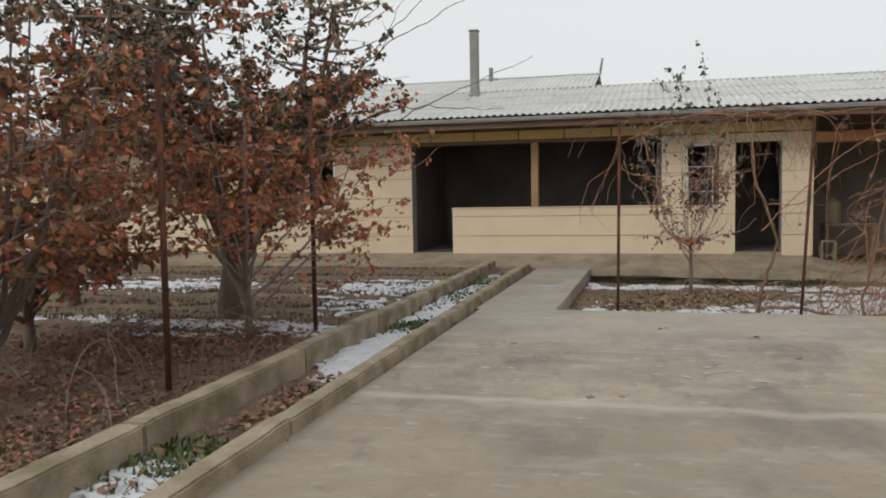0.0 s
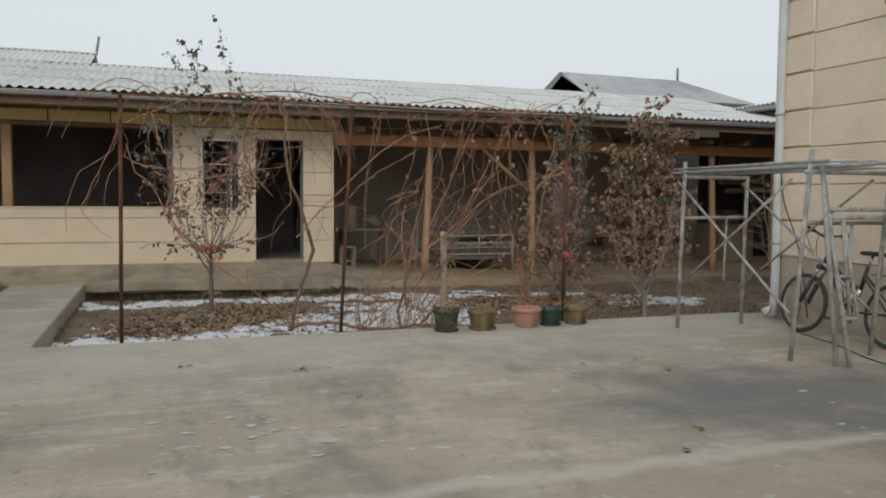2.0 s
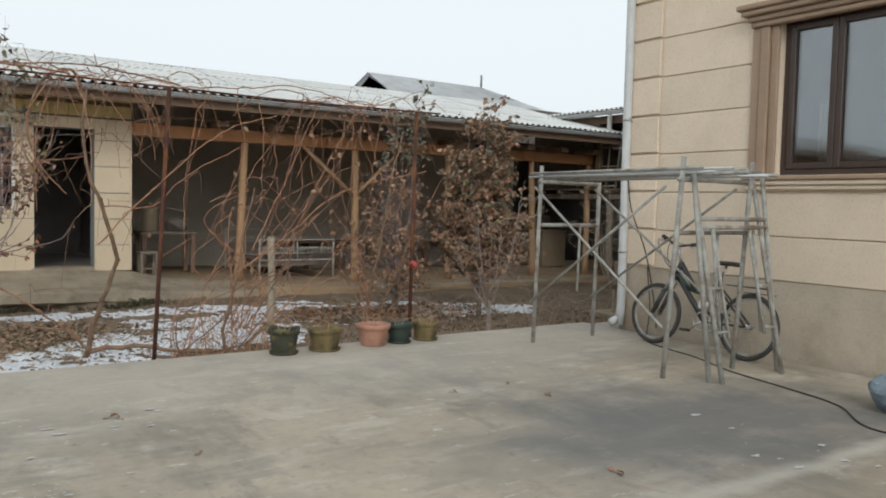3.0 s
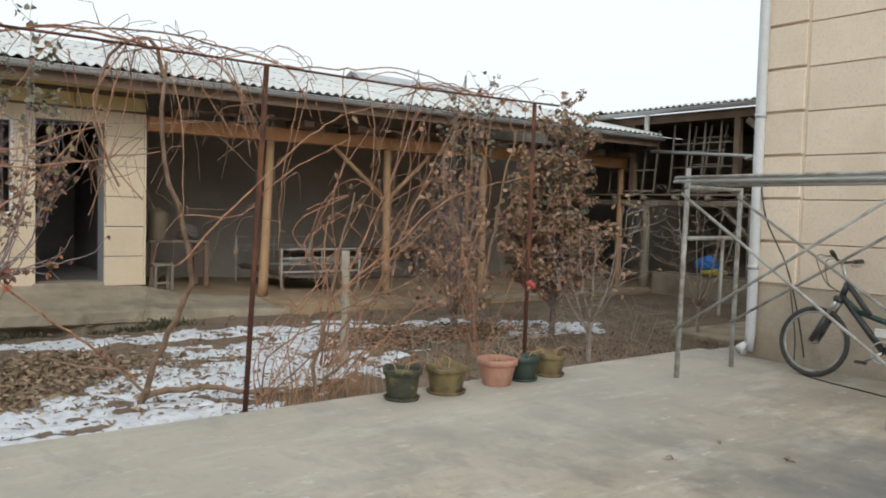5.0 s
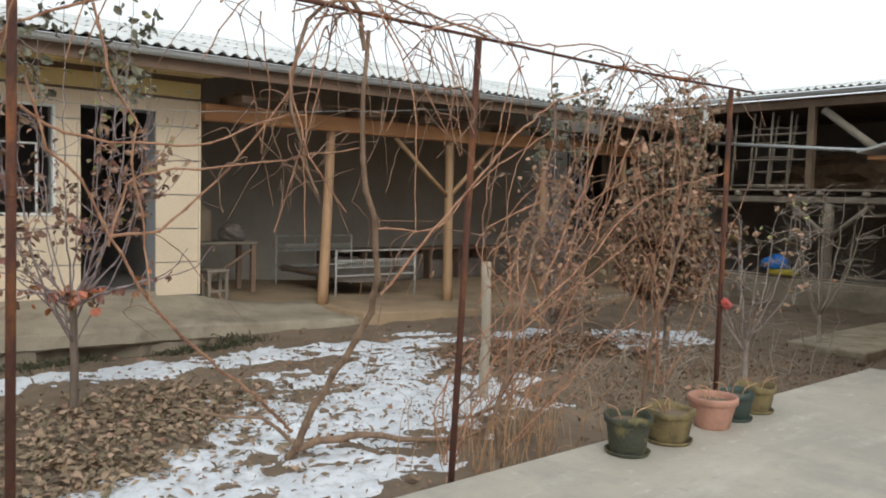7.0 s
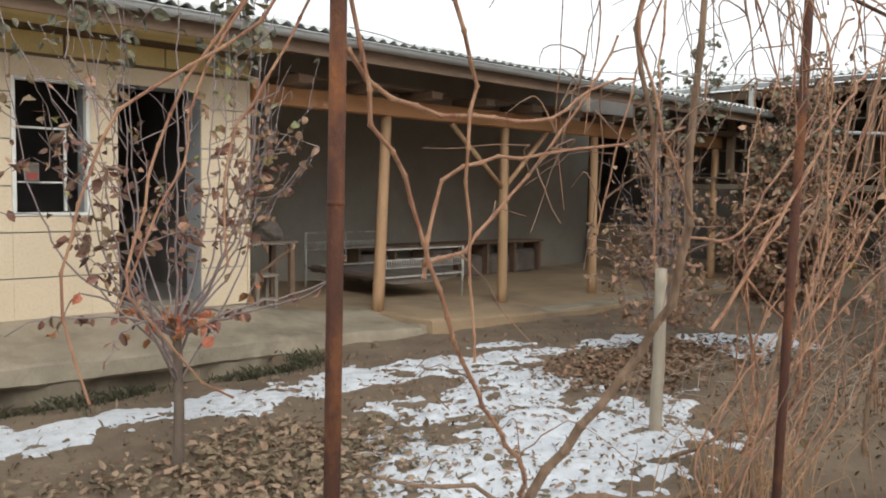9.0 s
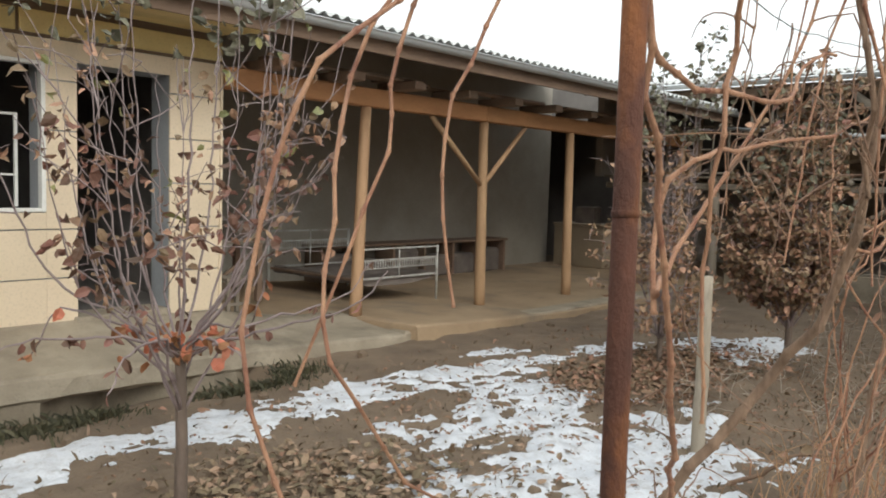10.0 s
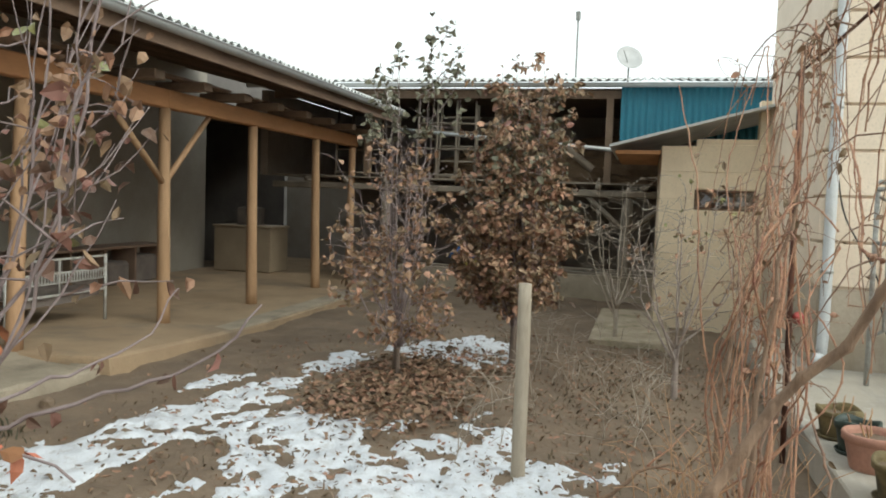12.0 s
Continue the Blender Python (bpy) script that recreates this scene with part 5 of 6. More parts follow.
stake = thing("garden_stake", "pale weathered round wooden stake in the garden", "stake", (3.66, 13.12, -0.35))
Tubes().add(smooth_path([(0, 0, 0), (0.0, 0, 0.5), (0.012, 0, 0.62), (-0.005, 0, 1.31)], 0.1), 0.045, 0.04, 10).ob("shaft", PALE_WOOD, stake)

# ---- chimney and buildings beyond ----
ch = thing("chimney", "tall grey metal stove pipe on the roof", "chimney", (-4.015, 20.6, 3.75))
part("flue", boxes((-0.1, 0.1, -0.1, 0.1, -0.1, 1.72), bevel=0.015), CHIM, ch)
part("collar", boxes((-0.14, 0.14, -0.14, 0.14, -0.08, 0.2), bevel=0.01), CHIM, ch)
part("cap", boxes((-0.12, 0.12, -0.12, 0.12, 1.722, 1.76), bevel=0.01), CHIM, ch)
hb = thing("house_behind", "neighbouring house with a grey slate roof behind the long building", "house", (0, 0, 0))
part("wall", boxes((-16.5, -1.5, 25.2, 31, -0.4, 4.45)), PLASTER_GREY, hb)
for y0, turn in ((24.5, 0), (29.5, 180)):
    me = sheet_mesh("roof_slope", 15.6, 2.62, 0.146, 0.02)
    share("roof", me, hb, pose(-17.0 if not turn else -1.4, y0, 4.5, 16, 0, turn))
part("ridge_board", boxes((-17, -1.38, 26.93, 27.07, 5.22, 5.27), bevel=0.015), FROSTED, hb)
tube("finial", (-1.4, 27, 5.2), (-1.32, 27, 5.7), 0.035, CHIM, hb)
part("barge_board", boxes((-1.4, -1.36, 26.0, 28.0, 4.85, 4.93)), WOOD_DARK, hb)
part("flue", boxes((-4.87, -4.75, 26.6, 26.72, 5.0, 5.55), bevel=0.01), CHIM, hb)

# ---- snow, leaf litter, grass ----


def patch_mask(x, y, blobs, grain, streak=1.0, detail=0.85):
    m = max(1 - ((x - cx) / rx) ** 2 - ((y - cy) / ry) ** 2 for cx, cy, rx, ry in blobs)
    return min(m, 0.75) + grain * 0.95 * fbm(x, y * streak, 1.5, 7) + grain * 0.9 * fbm(x, y * streak, 4.5, 11) + grain * detail * fbm(x, y * streak, 14, 2)


def snow_field(name, x0, x1, y0, y1, cell, blobs, grain, base, label, thick=0.03, streak=1.0, cut=0.12, avoid=(), detail=0.85):
    nx, ny = int((x1 - x0) / cell), int((y1 - y0) / cell)
    idx, v, f, val = {}, [], [], {}

    def vert(i, j):
        if (i, j) not in idx:
            x, y = x0 + i * cell, y0 + j * cell
            m = val[i, j]
            x += cell * 0.35 * fbm(x, y, 9, 1)
            y += cell * 0.35 * fbm(x, y, 9, 4)
            idx[i, j] = len(v)
            h = min(max(m - cut, -0.25), 0.5)
            v.append((x, y, base(x, y) + (0.004 + thick * min(h * 2.2, 1) if h > 0 else -0.02) + 0.3 * thick * fbm(x, y, 6, 9)))
        return idx[i, j]

    for i in range(nx + 1):
        for j in range(ny + 1):
            x, y = x0 + i * cell, y0 + j * cell
            m = patch_mask(x, y, blobs, grain, streak, detail)
            for cx, cy, rx, ry in avoid:
                d = 1 - ((x - cx) / rx) ** 2 - ((y - cy) / ry) ** 2
                if d > 0:
                    m -= min(d * 2.0, 0.9)
            val[i, j] = m
    for i in range(nx):
        for j in range(ny):
            q = ((i, j), (i + 1, j), (i + 1, j + 1), (i, j + 1))
            if sum(val[k] > cut for k in q) >= 2:
                f.append(tuple(vert(*k) for k in q))
    ob = raw(name, v, f, SNOW, smooth=True)
    return tagged(ob, label, "snow", kind="stuff")


LITTER_1 = (0.75, 14.05, 1.25, 0.95)
LITTER_2 = (5.8, 14.6, 1.3, 0.7)
snow_field("snow", -0.95, 9.0, 11.4, 16.6, 0.03,
           [(2.9, 13.4, 1.9, 1.0), (1.9, 12.95, 1.0, 0.65), (2.05, 13.75, 0.75, 0.5), (1.0, 12.1, 1.6, 0.6), (0.35, 12.45, 0.9, 0.65), (1.2, 12.7, 0.6, 0.4), (-0.35, 12.4, 0.65, 1.0), (2.6, 15.65, 2.6, 0.4), (0.0, 15.7, 1.2, 0.4), (4.7, 15.5, 1.0, 0.4), (3.5, 14.7, 1.2, 0.6), (7.7, 14.4, 1.05, 0.75), (6.5, 15.35, 0.8, 0.28), (4.05, 12.65, 0.55, 0.25), (5.2, 15.95, 0.5, 0.2)],
           0.85, ground_z, "thin patchy snow on the garden soil", 0.012, 1.5, 0.3, [(0.7, 14.05, 1.12, 0.95), LITTER_2, (3.1, 15.15, 0.7, 0.3), (2.2, 11.6, 1.0, 0.4), (5.2, 12.6, 1.4, 0.9)], 0.42)
snow_field("snow", -10.0, -2.95, 8.0, 15.5, 0.06, [(-3.9, 13.2, 1.4, 1.5), (-4.3, 9.2, 1.7, 0.8), (-8.0, 13.2, 2.5, 1.2), (-6.6, 9.6, 1.5, 0.35), (-3.6, 11.2, 0.6, 1.0)], 0.8, ground_z, "thin streaks of snow over the furrowed planted bed", 0.012, 4.5, 0.52)
snow_field("snow", -2.75, -1.98, 3.0, 15.6, 0.04, [(-2.36, 4.6, 0.3, 0.8), (-2.42, 8.6, 0.3, 1.6), (-2.5, 12.0, 0.28, 2.6), (-2.55, 15.0, 0.2, 0.8)], 0.55, lambda x, y: -0.012, "snow lying in the narrow bed between kerbs", 0.02, 1.0, 0.2)


def litter(name, material, count, blobs, size, base, seed, label, lift=0.012):
    rnd = random.Random(seed)
    ls = Leaves()
    n = 0
    while n < count:
        cx, cy, rx, ry = rnd.choice(blobs)
        a, r = rnd.uniform(0, 6.2832), math.sqrt(rnd.random()) * rnd.uniform(0.7, 1.15)
        x, y = cx + rx * r * math.cos(a), cy + ry * r * math.sin(a)
        if x > -1.0 and (y < COURT_EDGE + 0.03 or y > 16.85):
            continue
        ls.add(Vector((x, y, base(x, y) + lift * rnd.uniform(0.5, 2.2))), size * rnd.uniform(0.6, 1.35), rnd, flat=True)
        n += 1
    return tagged(ls.ob(name, material), label, "fallen leaves", kind="stuff")


litter("fallen_leaves", LITTER_TAN, 2700, [LITTER_1, (1.5, 14.3, 0.9, 0.7), (0.3, 13.2, 0.8, 0.6), (1.1, 13.6, 1.9, 1.3)], 0.063, ground_z, 1, "tan curled leaves fallen round the young tree", 0.02)
litter("fallen_leaves", LITTER_BROWN, 1700, [LITTER_2, (5.0, 14.3, 1.0, 0.7), (6.7, 14.3, 1.0, 0.8)], 0.072, ground_z, 2, "brown leaves fallen in a heap in the garden", 0.025)
litter("fallen_leaves", LITTER_BROWN, 900, [(3, 14, 3, 2.4), (6, 14, 4, 2.4)], 0.055, ground_z, 3, "scattered brown leaves on soil and snow", 0.035)
BED = [(-3.9, 5.6, 1.1, 3.2), (-5.6, 6.0, 2.0, 3.0), (-4.6, 8.4, 1.6, 1.2), (-3.4, 4.0, 0.7, 2.2)]
litter("fallen_leaves", LITTER_RED, 6500, BED, 0.052, ground_z, 4, "red-brown leaves covering the planted bed", 0.022)
litter("fallen_leaves", LITTER_BROWN, 5200, BED, 0.047, ground_z, 6, "brown crumbled leaves covering the planted bed", 0.018)
litter("fallen_leaves", LITTER_TAN, 900, BED + [LITTER_2], 0.055, ground_z, 7, "paler tan leaves among the brown litter", 0.028)
litter("fallen_leaves", LITTER_BROWN, 2600, [(2.5, 14, 3.4, 2.6), (6, 14, 3.6, 2.6), (6.5, 12.6, 2.5, 1.0)], 0.03, ground_z, 8, "crumbs of brown leaf on the garden soil", 0.012)
litter("fallen_leaves", LITTER_BROWN, 420, [(-2.34, 4.0, 0.24, 2.0), (-2.36, 6.6, 0.24, 0.9)], 0.07, lambda x, y: -0.02, 5, "brown leaves lying between the kerbs", 0.02)
rnd = random.Random(77)
for i in range(16):
    b = Leaves()
    x, y = rnd.uniform(-1.3, 4.5), rnd.uniform(3.5, 10.5)
    for _ in range(3):
        b.add(Vector((x + rnd.gauss(0, 0.012), y + rnd.gauss(0, 0.012), 0.006)), rnd.uniform(0.03, 0.065), rnd, flat=True)
    tagged(b.ob("dry_leaf", LITTER_BROWN), "small dry brown leaf on the concrete", "leaf", "dry leaves on the concrete")


def tufts(count, blobs, h, base, seed, label, material=None, broad=1.0):
    rnd = random.Random(seed)
    v, f = [], []
    for _ in range(count):
        cx, cy, rx, ry = rnd.choice(blobs)
        x, y = cx + rnd.gauss(0, rx * 0.5), cy + rnd.gauss(0, ry * 0.5)
        z = base(x, y) - 0.01
        a, hh, w = rnd.uniform(0, 6.28), h * rnd.uniform(0.4, 1.3), rnd.uniform(0.003, 0.008) * broad
        dx, dy, ln = math.cos(a), math.sin(a), rnd.uniform(0.2, 1.3) * hh
        i = len(v)
        v += [(x - dy * w, y + dx * w, z), (x + dy * w, y - dx * w, z), (x + dx * ln * 0.4 + dy * w, y + dy * ln * 0.4 - dx * w, z + hh * 0.75), (x + dx * ln, y + dy * ln, z + hh)]
        f += [(i, i + 1, i + 2), (i, i + 2, i + 3)]
    return tagged(raw("grass", v, f, material or GRASS), label, "grass", kind="stuff")


tufts(2000, [(-2.38, 5.1, 0.3, 0.5), (-2.5, 12.4, 0.3, 1.3), (-2.4, 9.8, 0.22, 0.5), (-2.55, 14.6, 0.3, 0.8)], 0.055, lambda x, y: -0.01, 1, "low green weeds between the kerbs", WEED, 2.2)
tufts(2400, [(0.1, 16.6, 0.5, 0.3), (0.85, 16.55, 0.35, 0.4), (1.25, 16.6, 0.3, 0.3), (2.45, 16.6, 0.3, 0.35), (2.95, 16.5, 0.4, 0.3)], 0.08, ground_z, 2, "dark green weeds along the foot of the apron")
DEAD_GRASS = mat("dead_grass", (0.23, 0.165, 0.105), (0.14, 0.1, 0.066), 6, 0.8, 0.1, island=0.5)
ROWS = [(-6.2, 9.0 + 0.44 * i, 5.5, 0.1) for i in range(17)]
tufts(7000, ROWS, 0.06, ground_z, 5, "rows of dead stubble across the planted bed", DEAD_GRASS, 1.6)
tufts(3200, ROWS, 0.05, ground_z, 6, "dull green stubble between the rows of the bed", GRASS, 1.6)
tufts(3600, [(2.5, 14.0, 3.4, 2.4), (6.0, 13.8, 4.0, 2.6), (6.5, 12.5, 3.0, 0.9)], 0.045, ground_z, 7, "short dead stubble on the garden soil", DEAD_GRASS, 1.3)
rnd = random.Random(3)
for i in range(46):
    bm = bmesh.new()
    bmesh.ops.create_icosphere(bm, subdivisions=2, radius=rnd.uniform(0.02, 0.055))
    for w in bm.verts:
        w.co *= 1 + 0.4 * noise.noise(w.co * 30 + Vector((i, 0, 0)))
    x, y = rnd.uniform(-0.6, 8.5), rnd.uniform(11.6, 16.7)
    c = part("soil_clod", bm, SOIL)
    c.location = (x, y, ground_z(x, y) + 0.005)
    tagged(c, "loose brown clod of garden soil", "clod", "clods in the garden")


# flecks and scraps of trodden snow on the concrete
FLECKS = ((0.13, 9.2), (0.45, 8.4), (0.6, 7.95), (0.68, 7.85), (-0.14, 10.0), (-1.4, 8.8), (-1.2, 8.2), (-1.0, 7.6), (1.3, 9.4), (4.35, 6.95))
rnd = random.Random(12)
v, f = [], []
for i in range(230):
    if i < 9:
        cx, cy, s = rnd.choice(((-1.5, 14.0), (-1.15, 14.0), (-1.85, 12.4))) + (rnd.uniform(0.06, 0.12),)
        cx, cy = cx + rnd.gauss(0, 0.12), cy + rnd.gauss(0, 0.1)
    else:
        cx, cy = rnd.choice(FLECKS)
        cx, cy, s = cx + rnd.gauss(0, 0.28), cy + rnd.gauss(0, 0.3), 0.005 + 0.03 * rnd.random() ** 3
    if cx < -1.9 or cx > 6.8 or cy > 11.2 and cx > -1.0:
        continue
    k, n = len(v), 9
    v.append((cx, cy, 0.009))
    for j in range(n):
        a = 2 * math.pi * j / n
        r = s * rnd.uniform(0.3, 1.25)
        v.append((cx + 1.5 * r * math.cos(a), cy + 0.8 * r * math.sin(a), 0.0055))
    f += [(k, k + 1 + j, k + 1 + (j + 1) % n) for j in range(n)]
tagged(raw("snow_flecks", v, f, TRODDEN), "small flecks of trodden snow on the concrete", "snow", kind="stuff")

# ---- plants ----


def tree(name, label, at, fork, trunk_r, limbs, height, spread, seed, bark, twig_mat, leaf_sets, twigs=7, twig_len=0.7, up=0.8, lean=(0, 0), limb_r=None, low=0.55, cone=0.0, clump=0.55):
    """Tapered trunk, limbs of their own, fine twigs, and leaves hung on the twigs.
    leaf_sets: (material, count, size, lowest, highest, part label)."""
    rnd = random.Random(seed)
    t = thing(name, label, "tree", at)
    top = Vector((lean[0], lean[1], fork))
    pts = smooth_path([(0, 0, -0.15), (lean[0] * 0.3 + 0.01, lean[1] * 0.3, fork * 0.45), tuple(top)], 0.12, trunk_r * 0.04, seed)
    Tubes().add(pts, trunk_r * 1.2, trunk_r * 0.85, 10).ob("trunk", bark, t)
    tw = Tubes()
    spots = []
    for i in range(limbs):
        a = 2 * math.pi * (i + rnd.uniform(-0.3, 0.3)) / limbs
        s = spread * rnd.uniform(0.25, 1.0)
        h = fork + (height - fork) * rnd.uniform(low, 1.0)
        s *= 1.0 + 0.35 * cone - 0.95 * cone * (h - fork) / (height - fork)
        end = Vector((top.x + math.cos(a) * s, top.y + math.sin(a) * s, h))
        mid = top.lerp(end, 0.45) + Vector((math.cos(a) * s * 0.22, math.sin(a) * s * 0.22, -(h - fork) * 0.12 * up))
        if limb_r and up > 0.7:
            mid = top + Vector((math.cos(a) * s * 0.72, math.sin(a) * s * 0.72, (h - fork) * 0.3))
        root = pts[-1 - int(rnd.random() ** 1.5 * len(pts) * 0.4)]
        path = smooth_path([tuple(root - Vector((0, 0, 0.02))), tuple(mid), tuple(end)], 0.1, 0.008, seed + i)
        r0 = limb_r or trunk_r * rnd.uniform(0.4, 0.62)
        Tubes().add(path, r0, r0 * 0.18, 7).ob("limb", bark if r0 > 0.02 else twig_mat, t)
        for k in range(twigs):
            q = path[int(len(path) * rnd.uniform(0.25, 0.98))]
            b = a + rnd.gauss(0, 1.1)
            ln = twig_len * rnd.uniform(0.4, 1.2)
            d = Vector((math.cos(b), math.sin(b), 0)) * ln * (1 - up * 0.6)
            e = q + d + Vector((0, 0, ln * up * rnd.uniform(0.3, 1.0)))
            m = q.lerp(e, 0.5) + Vector((rnd.gauss(0, 0.05), rnd.gauss(0, 0.05), -0.06 * ln + rnd.gauss(0, 0.04)))
            tp = smooth_path([tuple(q), tuple(m), tuple(e)], 0.08, 0.004, seed + k)
            tw.add(tp, max(r0 * 0.3, 0.004), 0.0018, 5, cap=False)
            spots += tp[1:]
            for _ in range(2 if twigs > 4 else 1):
                q2 = rnd.choice(tp)
                e2 = q2 + Vector((rnd.gauss(0, 0.16), rnd.gauss(0, 0.16), rnd.uniform(-0.05, 0.3) * (0.4 + up))) * (ln + 0.2)
                tp2 = smooth_path([tuple(q2), tuple(q2.lerp(e2, 0.5) + Vector((0, 0, 0.02))), tuple(e2)], 0.07, 0.004, k)
                tw.add(tp2, 0.0035, 0.0014, 4, cap=False)
                spots += tp2
        spots += path[len(path) // 2:]
    tagged(tw.ob("fine_growth", twig_mat, t), kind="stuff")
    for material, count, size, lo, hi, lab in leaf_sets:
        pool = [p for p in spots if lo <= p.z <= hi]
        if not pool:
            continue
        pool = rnd.sample(pool, max(4, int(len(pool) * clump)))
        ls = Leaves()
        for _ in range(count):
            p = rnd.choice(pool)
            ls.add(p + Vector((rnd.gauss(0, 0.025), rnd.gauss(0, 0.025), rnd.gauss(0, 0.02))), size * rnd.uniform(0.55, 1.3), rnd)
        ls.ob("crown", material, t, lab)
    return t


# beds on the yard's far side: apricot and red-leaved bushes
tree("apricot_tree", "old forked fruit tree with dry red leaves and long bare shoots", (-4.82, 10.0, 0.0), 0.95, 0.15, 13, 4.7, 1.85, 21, BARK, TWIG_GREY,
     [(LEAF_RED, 6200, 0.085, 0.6, 3.1, "hanging rust-red leaves"), (LEAF_BROWN, 1900, 0.09, 1.6, 4.4, "dry brown leaves"), (LEAF_DARK, 2900, 0.09, 2.1, 5.6, "dull olive leaves")], 22, 1.15, 0.4, (0.12, 0.05), low=0.25)
tree("fruit_tree", "young fruit tree thick with dry red-brown leaves", (-5.6, 7.6, 0.0), 0.45, 0.055, 15, 4.8, 1.8, 22, BARK, TWIG_GREY,
     [(LEAF_RED, 4200, 0.08, 0.3, 2.9, "hanging rust-red leaves"), (LEAF_BROWN, 2000, 0.09, 0.8, 4.4, "dry brown leaves"), (LEAF_DARK, 1900, 0.085, 2.2, 5.6, "dull olive leaves")], 18, 0.95, 0.2, low=0.2)
tree("fruit_tree", "spreading fruit tree with curled reddish leaves", (-4.6, 6.1, 0.0), 0.4, 0.05, 14, 4.5, 1.4, 23, BARK, TWIG_GREY,
     [(LEAF_RED, 3300, 0.072, 0.3, 2.6, "hanging rust-red leaves"), (LEAF_BROWN, 1600, 0.08, 0.8, 3.9, "dry brown leaves"), (LEAF_DARK, 700, 0.08, 2.2, 4.8, "dull olive leaves")], 17, 0.9, 0.2, low=0.2)
tree("fruit_tree", "fruit tree with red leaves against the rusty post", (-3.8, 8.6, 0.0), 0.6, 0.035, 12, 4.2, 1.6, 24, BARK, TWIG_GREY,
     [(LEAF_RED, 3300, 0.075, 0.55, 3.2, "hanging rust-red leaves"), (LEAF_DARK, 1500, 0.085, 2.0, 5.0, "dull olive leaves")], 16, 0.9, 0.2, low=0.25)
tree("fruit_tree", "slim fruit tree with red-brown leaves near the kerb", (-4.35, 4.9, 0.0), 0.5, 0.04, 9, 3.6, 0.95, 27, BARK, TWIG_GREY,
     [(LEAF_RED, 1300, 0.075, 0.6, 2.6, "hanging rust-red leaves"), (LEAF_BROWN, 900, 0.075, 0.8, 3.8, "dry brown leaves")], 17, 0.8, 0.2, low=0.2)
tree("bare_tree", "bare fruit tree far along the planted bed", (-9.2, 13.5, 0.0), 1.0, 0.1, 7, 4.2, 1.7, 25, BARK, TWIG, [(LEAF_BROWN, 700, 0.08, 1.2, 4.2, "few brown leaves")], 12, 1.0, 0.6)
tree("fruit_tree", "fruit tree with rust-red leaves far along the bed", (-7.6, 10.6, 0.0), 0.9, 0.09, 7, 4.2, 1.7, 26, BARK, TWIG, [(LEAF_RED, 2600, 0.09, 0.8, 3.4, "rust-red leaves")], 15, 1.0, 0.4)
shoots = thing("long_shoots", "long bare arching shoots of the fruit tree", "branch", (-4.7, 10.05, 0.95))
for i, (c1, c2, c3) in enumerate((((0.55, 0.1, 0.75), (1.0, 0.2, 1.5), (1.5, 0.3, 1.9)), ((0.7, 0.2, 0.7), (1.8, 0.3, 1.35), (3.6, 0.4, 2.1)), ((0.5, 0, 0.7), (1.5, 0, 1.9), (2.7, 0.2, 3.1)), ((0.6, 0, 0.8), (1.2, 0, 1.9), (1.9, 0.1, 3.2)), ((0.8, 0.1, 0.8), (1.6, 0.2, 0.95), (2.9, 0.3, 1.35)), ((0.7, 0.1, 0.8), (1.5, 0.1, 1.6), (2.2, 0.1, 2.9)), ((0.8, 0, 0.9), (1.9, 0.1, 1.5), (3.3, 0.2, 1.5)), ((0.8, 0, 0.9), (1.7, 0.1, 2.1), (3.2, 0.2, 2.9)))):
    Tubes().add(smooth_path([(0, 0, -0.05), c1, c2, c3], 0.12, 0.012, i), 0.04 if i < 1 else 0.014, 0.003, 7).ob("shoot", BARK, shoots)

# young trees of the vegetable garden
side = tree("young_tree", "young tree with many upright purple-grey shoots and a few curled leaves", (0.8, 14.53, -0.2), 0.84, 0.03, 19, 3.6, 0.95, 31, BARK, TWIG,
     [(LEAF_MAROON, 330, 0.066, 0.3, 1.9, "hanging dull maroon leaves"), (LEAF_BROWN, 300, 0.062, 0.7, 2.3, "curled brown leaves"), (LEAF_GREEN, 34, 0.085, 1.3, 3.4, "last yellow-green leaves"), (LEAF_DULL, 420, 0.075, 2.4, 4.9, "dull green upper leaves")], 4, 0.75, 0.85, limb_r=0.0078, low=0.4, clump=0.85)
FORK = Vector((0, 0, 0.8))
rnd = random.Random(90)
for i in range(9):
    a = i * 0.7 + 0.3
    ln = rnd.uniform(0.45, 0.85)
    path = smooth_path([(0, 0, 0), (0.4 * ln * math.cos(a), 0.4 * ln * math.sin(a), 0.14), (ln * math.cos(a), ln * math.sin(a), rnd.uniform(0.05, 0.4)), (1.25 * ln * math.cos(a), 1.25 * ln * math.sin(a), rnd.uniform(0.0, 0.5))], 0.06, 0.006, i)
    path = [p + FORK for p in path]
    br = Tubes().add(path, 0.009, 0.003, 6, 0.2).ob("low_branch", TWIG, side)
    ls = Leaves()
    for k in range(9):
        ls.add(rnd.choice(path[3:]), rnd.uniform(0.05, 0.085), rnd, 0.9)
    tagged(ls.ob("foliage", LEAF_RED if i % 3 == 0 else LEAF_MAROON, br, "hanging red-brown leaves"), kind="stuff")
ls = Leaves()
for k in range(34):
    ls.add(FORK + Vector((rnd.gauss(0, 0.09), rnd.gauss(0, 0.09), rnd.uniform(0.0, 0.16))), rnd.uniform(0.07, 0.11), rnd, 0.9)
tagged(ls.ob("leaf_cluster", LEAF_RED, side, "cluster of dry orange-brown leaves at the fork"), kind="stuff")
